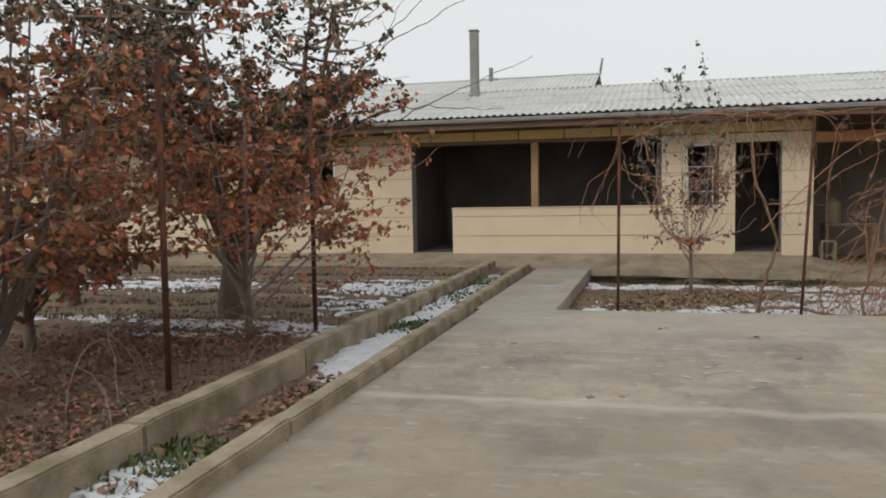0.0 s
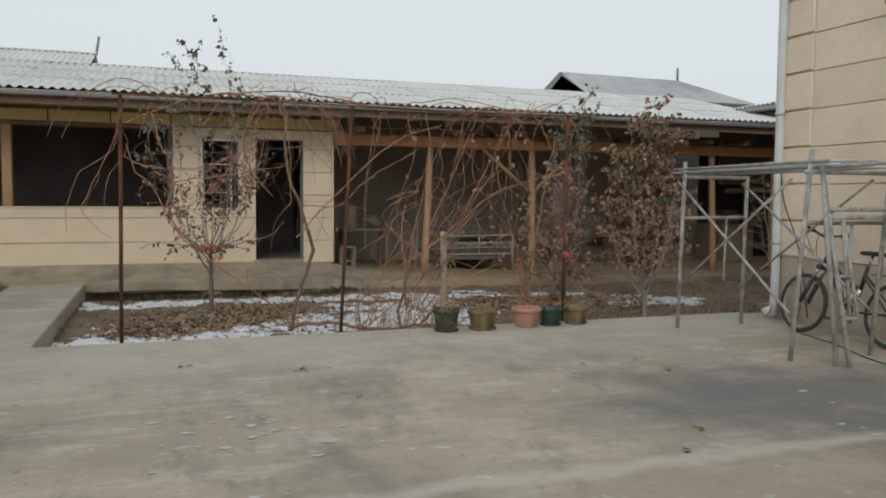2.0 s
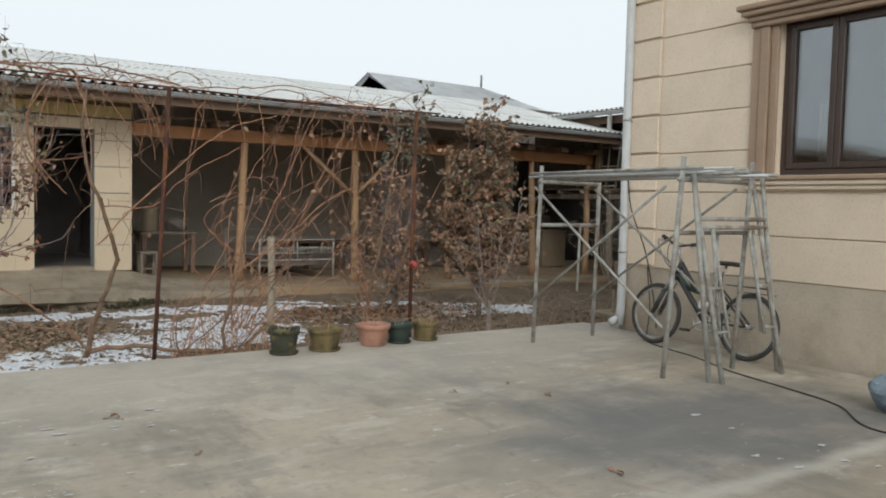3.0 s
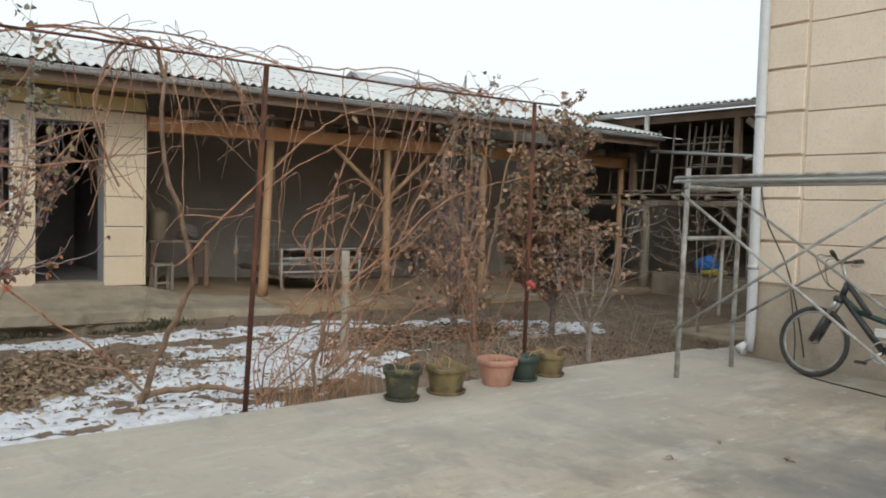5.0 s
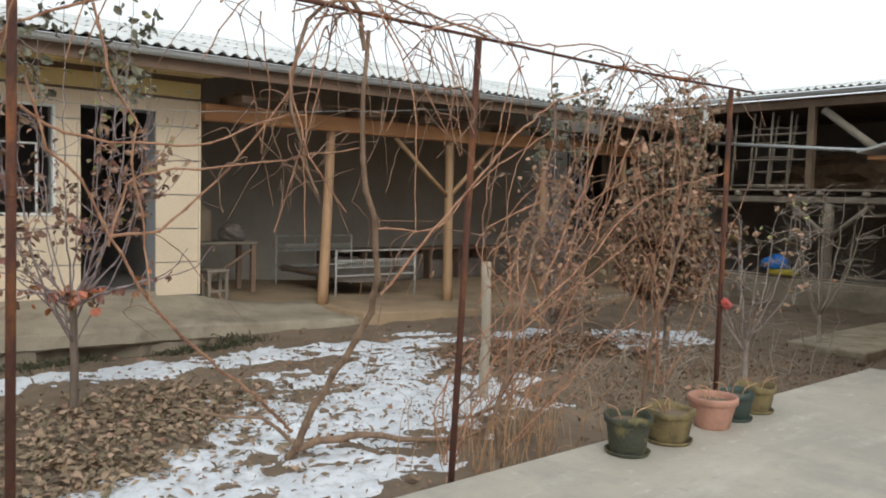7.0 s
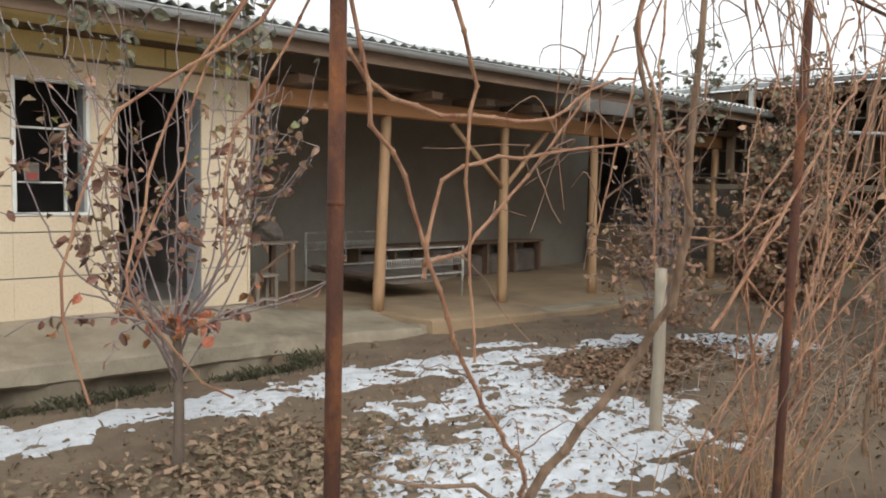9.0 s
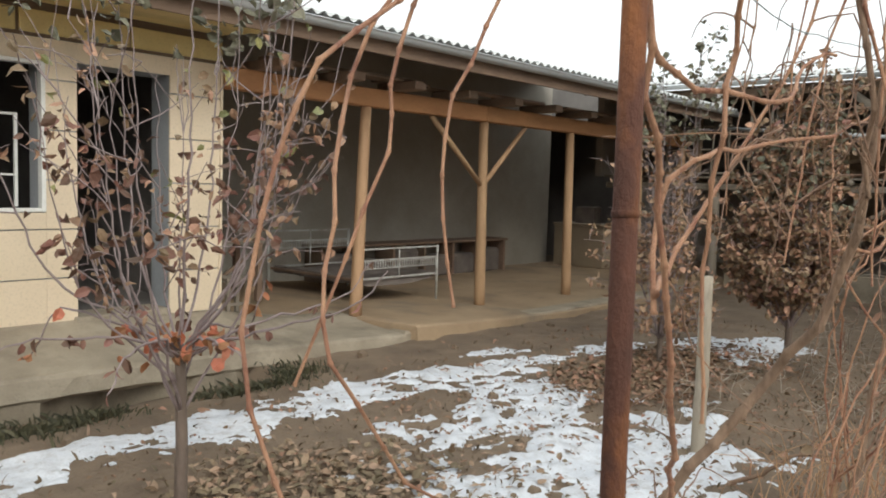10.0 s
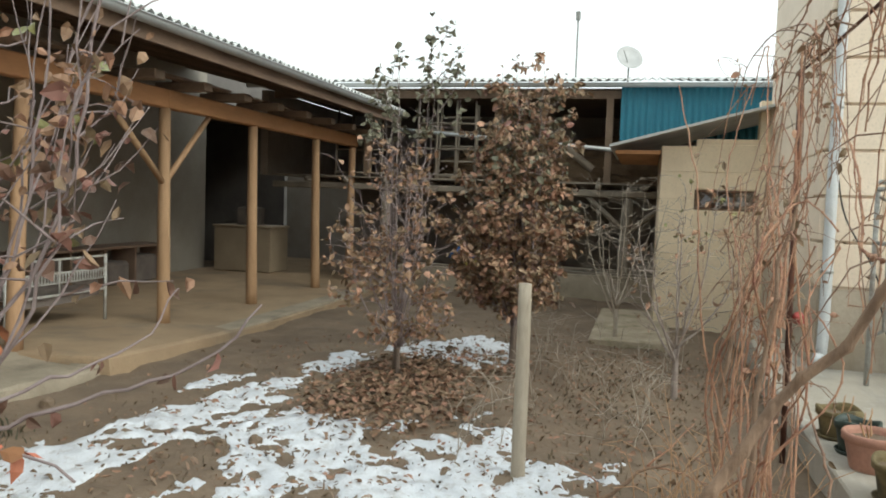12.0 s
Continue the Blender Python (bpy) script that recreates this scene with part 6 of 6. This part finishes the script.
tree("young_tree", "slim young tree with tall bare shoots and few leaves", (6.3, 14.72, -0.22), 0.5, 0.026, 14, 3.3, 0.45, 32, BARK, TWIG,
     [(LEAF_BROWN, 420, 0.066, 0.5, 2.4, "thin brown leaves"), (LEAF_DULL, 420, 0.07, 2.2, 4.2, "dark upper leaves")], 6, 0.6, 0.9, limb_r=0.008, low=0.4, cone=0.6)
tree("leafy_shrub", "low shrub of brown leaves under the slim tree", (6.22, 14.68, -0.22), 0.25, 0.025, 12, 1.6, 0.6, 37, BARK, TWIG,
     [(LEAF_BROWN, 900, 0.075, 0.2, 1.7, "dry brown leaves")], 8, 0.5, 0.3, limb_r=0.009, low=0.15)
tree("leafy_tree", "upright tree still thick with dry brown leaves", (7.12, 13.72, -0.22), 0.5, 0.036, 28, 3.2, 0.62, 33, BARK, TWIG,
     [(LEAF_BROWN, 7000, 0.075, 0.4, 3.5, "dense dry brown leaves"), (LITTER_TAN, 1500, 0.075, 0.6, 3.2, "paler tan leaves"), (LEAF_MAROON, 700, 0.085, 0.3, 3.2, "dull maroon leaves"), (LEAF_DULL, 600, 0.085, 1.6, 3.9, "dark upper leaves")], 9, 0.5, 0.5, limb_r=0.012, low=0.1, cone=0.75, clump=0.7)
tree("dead_bush", "bare pale-twigged dead bush by the shed", (8.9, 12.75, -0.2), 0.4, 0.026, 9, 2.0, 0.75, 34, DEADWOOD, DEADWOOD, [], 7, 0.6, 0.4, limb_r=0.014)
tree("dead_bush", "bare twiggy bush with a few last leaves", (6.1, 12.15, -0.22), 0.45, 0.026, 8, 1.9, 0.6, 35, TWIG_GREY, TWIG_GREY, [(LEAF_BROWN, 90, 0.065, 0.4, 2.2, "few brown leaves"), (LEAF_GREEN, 24, 0.06, 1.3, 2.6, "last dull green leaves")], 7, 0.5, 0.5, limb_r=0.011)

# ---- grapevines on the frame ----


def vine(name, label, at, trunk_paths, canes, seed, fine=0, trunk_r=0.03, leaves=0):
    """trunk_paths and canes: control points in world metres; fine: number of thin hanging twigs."""
    o = Vector(at)
    rnd = random.Random(seed)
    t = thing(name, label, "vine", at)
    pool = []
    for i, c in enumerate(trunk_paths):
        tp = kinked([Vector(p) - o for p in c], 0.13, 0.011, seed + i)
        pool += tp[len(tp) // 2:]
        Tubes().add(tp, trunk_r if i < 2 else trunk_r * 0.5, trunk_r * (0.4 if i < 2 else 0.25), 8, 0.3).ob("trunk" if i == 0 else "limb", VINE_OLD, t)
    for i, (c, r) in enumerate(canes):
        cp = kinked([Vector(p) - o for p in c], 0.075, 0.0045, seed + 30 + i)
        pool += [q for q in cp[2:] if Vector(at).x + q.x > 0.35]
        Tubes().add(cp, r, r * 0.6, 7, 0.5).ob("cane", CANE if i % 3 or i < 12 else CANE_DULL, t)
    if fine:
        tw = Tubes()
        ls = Leaves()
        for k in range(fine):
            p = rnd.choice(pool)
            d = Vector((rnd.gauss(0, 0.45), rnd.gauss(0, 0.25), rnd.uniform(-1.0, 0.25)))
            ln = rnd.uniform(0.25, 0.8)
            q = p + d * ln
            m = p.lerp(q, 0.5) + Vector((rnd.gauss(0, 0.1), rnd.gauss(0, 0.08), rnd.uniform(0.0, 0.18)))
            path = smooth_path([tuple(p), tuple(p.lerp(m, 0.6) + Vector((0, 0, 0.03))), tuple(m), tuple(q)], 0.05, 0.003, k)
            tw.add(path, rnd.uniform(0.002, 0.0038), 0.0013, 5, 0.3, cap=False)
            for _ in range(leaves):
                ls.add(rnd.choice(path), rnd.uniform(0.03, 0.07), rnd)
        tagged(tw.ob("fine_growth", CANE_DULL, t), kind="stuff")
        if leaves:
            ls.ob("withered_leaves", LEAF_BROWN, t)
    return t


def fan(seed, root, n, x0, x1, z0, z1, y, r=(0.005, 0.009), sag=0.25):
    """Canes that rise from a root, wander, and arch over the rail."""
    rnd = random.Random(seed)
    out = []
    for i in range(n):
        xt, zt = rnd.uniform(x0, x1), rnd.uniform(z0, z1)
        a = Vector((root[0] + rnd.gauss(0, 0.07), root[1] + rnd.gauss(0, 0.07), root[2]))
        b = Vector((xt, y + rnd.gauss(0, 0.16), zt))
        m1 = a.lerp(b, 0.35) + Vector((rnd.gauss(0, 0.14), rnd.gauss(0, 0.1), rnd.uniform(0, 0.2)))
        m2 = a.lerp(b, 0.72) + Vector((rnd.gauss(0, 0.16), rnd.gauss(0, 0.1), rnd.uniform(0, 0.15)))
        pts = [tuple(a), tuple(m1), tuple(m2), tuple(b)]
        if rnd.random() < 0.5:
            pts.append((xt + rnd.uniform(-0.5, 0.5), b.y + rnd.gauss(0, 0.12), zt - rnd.uniform(0.1, sag * 2)))
        out.append((pts, rnd.uniform(*r)))
    return out


def along_rail(seed, n, x0, x1, z, y):
    """Canes tied to the rail that rise in an arc, come forward and droop."""
    rnd = random.Random(seed)
    out = []
    for i in range(n):
        a = rnd.uniform(x0, x1 - 0.3)
        ln = rnd.uniform(0.45, 1.1) * rnd.choice((-1, 1))
        h, drop = rnd.uniform(0.0, 0.14), rnd.uniform(0.1, 0.65)
        yy, dy = y + rnd.gauss(0, 0.05), rnd.gauss(0, 0.14)
        out.append(([(a, yy, z - 0.05), (a + ln * 0.22, yy + dy * 0.3, z + h * 0.8), (a + ln * 0.5, yy + dy * 0.6, z + h), (a + ln * 0.8, yy + dy * 0.9, z + h * 0.3 - drop * 0.25), (a + ln, yy + dy, z - drop)], rnd.uniform(0.003, 0.0055)))
    return out


# vine tied to the first post: canes fall from the tie like an open umbrella
TIE = (-0.19, 11.64, 2.08)
hang = [
    ([TIE, (-0.26, 11.8, 1.86), (-0.4, 11.85, 1.74), (-0.57, 11.83, 1.63), (-0.62, 11.84, 1.5), (-0.67, 11.82, 1.36), (-0.7, 11.78, 1.22), (-0.68, 11.7, 1.06)], 0.0044),
    ([TIE, (-0.27, 11.85, 1.9), (-0.36, 11.95, 1.73), (-0.44, 11.93, 1.56), (-0.53, 11.86, 1.36), (-0.56, 11.8, 1.24), (-0.45, 11.82, 1.1), (-0.3, 11.85, 0.98)], 0.0043),
    ([TIE, (-0.28, 11.84, 1.9), (-0.38, 11.87, 1.67), (-0.4, 11.86, 1.58), (-0.5, 11.85, 1.37), (-0.56, 11.88, 1.2)], 0.004),
    ([TIE, (-0.12, 11.84, 1.88), (-0.26, 11.84, 1.67), (-0.32, 11.84, 1.55), (-0.34, 11.81, 1.43), (-0.35, 11.78, 1.3)], 0.004),
]
arching = [
    ([(1.5, 12.5, 0.05), (1.05, 12.1, 0.42), (0.7, 11.92, 0.7), (0.4, 11.78, 0.98), (0.17, 11.71, 1.34), (0.08, 11.68, 1.52), (-0.05, 11.64, 1.63), (-0.14, 11.62, 1.9)], 0.009),
    ([(0.1, 11.6, 2.2), (0.18, 11.6, 1.87), (0.28, 11.65, 1.75), (0.26, 11.65, 1.59), (0.32, 11.7, 1.38), (0.36, 11.7, 1.0)], 0.0062),
    ([(0.2, 11.74, 1.28), (0.45, 11.84, 1.3), (0.63, 11.83, 1.45), (0.77, 11.81, 1.6), (0.88, 11.77, 1.74), (1.05, 11.74, 2.0)], 0.0066),
    ([(0.2, 11.74, 1.24), (0.27, 11.78, 1.44), (0.34, 11.74, 1.54), (0.75, 11.75, 1.6), (0.98, 11.66, 1.64), (1.4, 11.68, 1.72)], 0.0058),
    ([(-0.16, 11.6, 1.78), (0.02, 11.66, 1.69), (0.3, 11.66, 1.67), (0.6, 11.64, 1.69), (0.85, 11.7, 1.8), (1.1, 11.7, 1.86)], 0.0062),
    ([(1.15, 11.58, 2.35), (1.0, 11.6, 2.1), (0.97, 11.6, 1.95), (1.04, 11.54, 1.65), (1.25, 11.55, 1.4)], 0.006),
    ([(1.5, 11.6, 0.98), (1.72, 11.54, 1.24), (1.93, 11.52, 1.45), (2.32, 11.49, 1.83), (2.65, 11.5, 2.05), (3.05, 11.5, 2.18)], 0.0072),
]


def droops(seed, n, x0, x1, z, y, low, r=(0.0025, 0.0048)):
    """Thin canes that hang from the rail, each with its own slant and a late bend."""
    rnd = random.Random(seed)
    out = []
    for i in range(n):
        x, dx, end = rnd.uniform(x0, x1), rnd.gauss(0, 0.3), rnd.uniform(*low)
        yy, dy = y + rnd.gauss(0, 0.09), rnd.gauss(0, 0.2)
        mid = z + (end - z) * rnd.uniform(0.35, 0.65)
        out.append(([(x, yy, z + rnd.uniform(-0.1, 0.12)), (x + dx * 0.2, yy + dy * 0.4, z * 0.7 + mid * 0.3 + 0.05), (x + dx * 0.6 + rnd.gauss(0, 0.06), yy + dy, mid), (x + dx * 1.1 + rnd.gauss(0, 0.12), yy + dy * 1.1, end)], rnd.uniform(*r)))
    return out


# the old vine whose trunk bends towards the rail, arches over it and hangs from the first post
vine("grapevine", "old grapevine with a crooked trunk arching over the rail", (1.58, 12.72, -0.22),
     [[(1.58, 12.76, -0.3), (1.62, 12.45, 0.18), (1.7, 12.22, 0.52), (1.74, 12.04, 0.81), (1.6, 11.8, 1.2), (1.42, 11.66, 1.66), (1.39, 11.63, 2.0), (1.42, 11.64, 2.3)],
      [(1.6, 12.62, -0.12), (1.9, 12.6, -0.08), (2.3, 12.45, -0.12), (2.7, 12.3, -0.14), (3.2, 12.35, -0.13)],
      [(1.4, 11.64, 2.2), (1.36, 11.62, 2.37), (1.22, 11.6, 2.42), (1.07, 11.6, 2.28), (0.98, 11.62, 2.0), (1.02, 11.6, 1.7), (1.12, 11.6, 1.48)],
      [(1.6, 12.6, -0.1), (1.4, 12.7, 0.1), (1.15, 12.8, 0.12), (0.95, 12.9, 0.2)],
      ],
     hang + arching + [([(1.3, 11.7, 2.4), (0.8, 11.66, 2.42), (0.3, 11.64, 2.3), TIE], 0.009), ([(2.18, 11.6, 2.38), (1.82, 11.65, 2.45), (1.3, 11.62, 2.47), (0.6, 11.62, 2.4)], 0.008), ([(1.58, 11.8, 1.3), (2.0, 11.75, 1.32), (2.25, 11.72, 1.57), (2.85, 11.7, 1.92)], 0.006)] + along_rail(7, 14, -0.2, 2.6, 2.36, 11.6) + droops(8, 9, 0.5, 1.9, 2.34, 11.62, (1.1, 1.9)), 42, 90, 0.026)
vine("grapevine", "tangle of straw-coloured vine canes rising to the rail", (2.74, 11.98, -0.22),
     [[(2.74, 11.98, -0.3), (2.72, 11.98, 0.1), (2.8, 11.95, 0.45), (2.86, 11.9, 0.9), (2.95, 11.8, 1.5)]],
     [([(2.85, 11.9, 0.7), (3.3, 11.8, 1.05), (3.88, 11.75, 1.49), (4.85, 11.7, 1.74)], 0.008), ([(2.95, 11.85, 0.9), (3.2, 11.78, 1.45), (3.33, 11.76, 1.76), (3.54, 11.72, 2.3)], 0.008), ([(2.23, 11.7, 2.38), (2.88, 11.72, 2.44), (3.3, 11.72, 2.5), (4.16, 11.7, 2.4), (4.79, 11.7, 2.6)], 0.006)] + fan(11, (2.85, 11.95, 0.1), 11, 2.6, 4.2, 1.3, 2.45, 11.8, (0.004, 0.0065)) + fan(21, (2.25, 11.98, -0.12), 6, 2.5, 3.5, 0.55, 1.35, 11.72, (0.0045, 0.0075)) + fan(22, (2.62, 11.9, -0.12), 4, 2.7, 3.9, 0.5, 1.5, 11.7, (0.004, 0.0065)) + along_rail(12, 7, 2.2, 4.4, 2.34, 11.6) + droops(13, 5, 2.0, 3.6, 2.32, 11.62, (0.5, 1.7)), 43, 60, 0.018, 1)
vine("grapevine", "bare grapevine on the third post with thin canes", (4.3, 11.95, -0.22),
     [[(4.3, 11.95, -0.3), (4.28, 11.95, 0.2), (4.36, 11.85, 0.8), (4.42, 11.75, 1.5), (4.5, 11.65, 2.1)]],
     fan(14, (4.3, 11.92, 0.1), 9, 3.4, 5.0, 1.1, 2.45, 11.75, (0.003, 0.0055)) + along_rail(15, 8, 3.4, 5.0, 2.34, 11.6) + droops(16, 6, 3.4, 4.9, 2.32, 11.65, (0.4, 1.6)), 44, 75, 0.018, 2)
brush = thing("dry_brush", "dry straw-coloured stalks at the garden edge", "brush", (2.2, 11.9, -0.22))
rnd = random.Random(66)
clumps = [Tubes() for _ in range(7)]
for i in range(105):
    tw = clumps[i % 7]
    x, y = 0.15 * (i % 7) + rnd.gauss(0.2, 0.22), rnd.gauss(0.12, 0.2)
    a, h = rnd.uniform(0, 6.28), rnd.uniform(0.2, 0.75)
    tw.add(smooth_path([(x, y, -0.03), (x + 0.15 * h * math.cos(a), y + 0.15 * h * math.sin(a), h * 0.6), (x + 0.6 * h * math.cos(a), y + 0.4 * h * math.sin(a), h * rnd.uniform(0.6, 1.0))], 0.12, 0.006, i), 0.0035, 0.0015, 4, cap=False)
for tw in clumps:
    tagged(tw.ob("stalk_clump", STRAW, brush), kind="stuff")

wire = thing("tying_wire", "thin grey wire with twisted knots strung along the vine frame", "wire", (-0.2, 11.55, 1.8))
wp = smooth_path([(0.02, 0.02, 0.02), (0.3, 0.0, 0.0), (0.75, 0.05, 0.02), (1.3, 0.05, 0.07), (2.25, -0.02, 0.16)], 0.08, 0.002, 5)
Tubes().add(wp, 0.0013, 0.0013, 5).ob("strand", CHIM, wire)
for k in (3, 8, 14):
    Tubes().add([wp[k] + Vector((-0.008, 0, 0)), wp[k], wp[k] + Vector((0.008, 0, 0.002))], 0.0034, 0.0026, 6).ob("knot", CHIM, wire)

red = thing("red_rag", "small faded orange-red rag tied to the rusty post", "rag", (4.57, 11.47, 0.75))
bm = bmesh.new()
bmesh.ops.create_icosphere(bm, subdivisions=3, radius=0.042)
for v in bm.verts:
    v.co *= 1 + 0.6 * noise.noise(v.co * 20)
part("cloth", bm, RED, red)

# ---- far house beyond the barn ----
far = thing("far_house", "distant house with a brown gable and pale slate roof", "house", (0, 0, 0))
part("wall", boxes((19.6, 27.5, 36.8, 42.2, -0.4, 6.3)), PLASTER_GREY, far)
bm = bmesh.new()
vs = [bm.verts.new(p) for p in ((18.9, 35.9, 6.15), (28.6, 35.9, 6.15), (26.2, 39.5, 7.75), (19.2, 39.5, 7.8), (28.6, 43.1, 6.15), (18.9, 43.1, 6.15))]
for q in ((0, 1, 2, 3), (3, 2, 4, 5), (1, 4, 2)):
    bm.faces.new([vs[i] for i in q])
bmesh.ops.solidify(bm, geom=bm.faces[:], thickness=0.08)
part("roof", bm, FROSTED, far)
bm = bmesh.new()
bm.faces.new([bm.verts.new(p) for p in ((19.3, 36.4, 6.2), (19.3, 42.6, 6.2), (19.3, 39.5, 7.6))])
bmesh.ops.solidify(bm, geom=bm.faces[:], thickness=0.1)
part("gable", bm, WOOD_DARK, far, "dark brown boarded gable")
tube("finial", (26.2, 39.5, 7.7), (26.2, 39.5, 8.4), 0.06, CHIM, far)

# low pale twigs of dead growth between the garden and the shed
dry = thing("dry_brush", "low pale tangle of dead twigs near the shed", "brush", (5.6, 13.2, -0.22))
rnd = random.Random(68)
clumps = [Tubes() for _ in range(8)]
for i in range(48):
    tw = clumps[i % 8]
    x, y = -1.4 + 0.62 * (i % 8) + rnd.gauss(0, 0.25), rnd.uniform(-1.2, 0.6)
    a, h = rnd.uniform(0, 6.28), rnd.uniform(0.2, 0.6)
    e = (x + 0.9 * h * math.cos(a), y + 0.5 * h * math.sin(a), h * rnd.uniform(0.5, 1.0))
    path = smooth_path([(x, y, -0.03), (x + 0.3 * h * math.cos(a), y + 0.2 * h * math.sin(a), h * 0.6), e], 0.12, 0.012, i)
    tw.add(path, 0.0045, 0.002, 4, cap=False)
    for k in range(3):
        q = rnd.choice(path)
        tw.add(smooth_path([tuple(q), (q.x + rnd.gauss(0, 0.1), q.y + rnd.gauss(0, 0.08), q.z + rnd.uniform(0, 0.12)), (q.x + rnd.gauss(0, 0.22), q.y + rnd.gauss(0, 0.15), q.z + rnd.uniform(-0.05, 0.25))], 0.1, 0.006, k), 0.003, 0.0015, 4, cap=False)
for tw in clumps:
    tagged(tw.ob("stalk_clump", DEADWOOD, dry), kind="stuff")

# dry stalks standing in the litter of the planted bed
stalks = thing("dry_stalks", "thin reddish-brown stalks in the leaf litter", "brush", (-4.2, 5.2, 0.0))
tw = Tubes()
rnd = random.Random(69)
for i in range(90):
    x, y = rnd.uniform(-2.6, 1.2), rnd.uniform(-2.2, 3.2)
    a, h = rnd.uniform(0, 6.28), rnd.uniform(0.2, 0.8)
    tw.add(smooth_path([(x, y, -0.04), (x + 0.3 * h * math.cos(a), y + 0.3 * h * math.sin(a), h * 0.55), (x + 1.0 * h * math.cos(a), y + 1.0 * h * math.sin(a), h * rnd.uniform(0.5, 1.0))], 0.12, 0.01, i), 0.005, 0.002, 5, cap=False)
tagged(tw.ob("dry_growth", TWIG_GREY, stalks), kind="stuff")

branch = thing("fallen_branch", "bare crooked branch rising from the soil by the stake", "branch", (3.2, 12.75, -0.2))
Tubes().add(smooth_path([(0.0, 0.0, -0.05), (0.02, -0.02, 0.03), (0.04, -0.1, 0.07), (0.08, -0.26, 0.19), (0.12, -0.36, 0.27), (0.18, -0.5, 0.27)], 0.05, 0.005, 3), 0.017, 0.006, 8, 0.15).ob("stem", VINE_OLD, branch)
for i, (e1, e2) in enumerate((((0.3, -0.55, 0.2), (0.5, -0.75, 0.06)), ((0.1, -0.1, 0.16), (0.3, 0.1, 0.2)), ((0.3, -0.5, 0.36), (0.6, -0.62, 0.4)))):
    Tubes().add(smooth_path([(0.12, -0.36, 0.27) if i != 1 else (0.05, -0.12, 0.08), e1, e2], 0.06, 0.006, i), 0.006, 0.002, 6).ob("twig", CANE, branch)
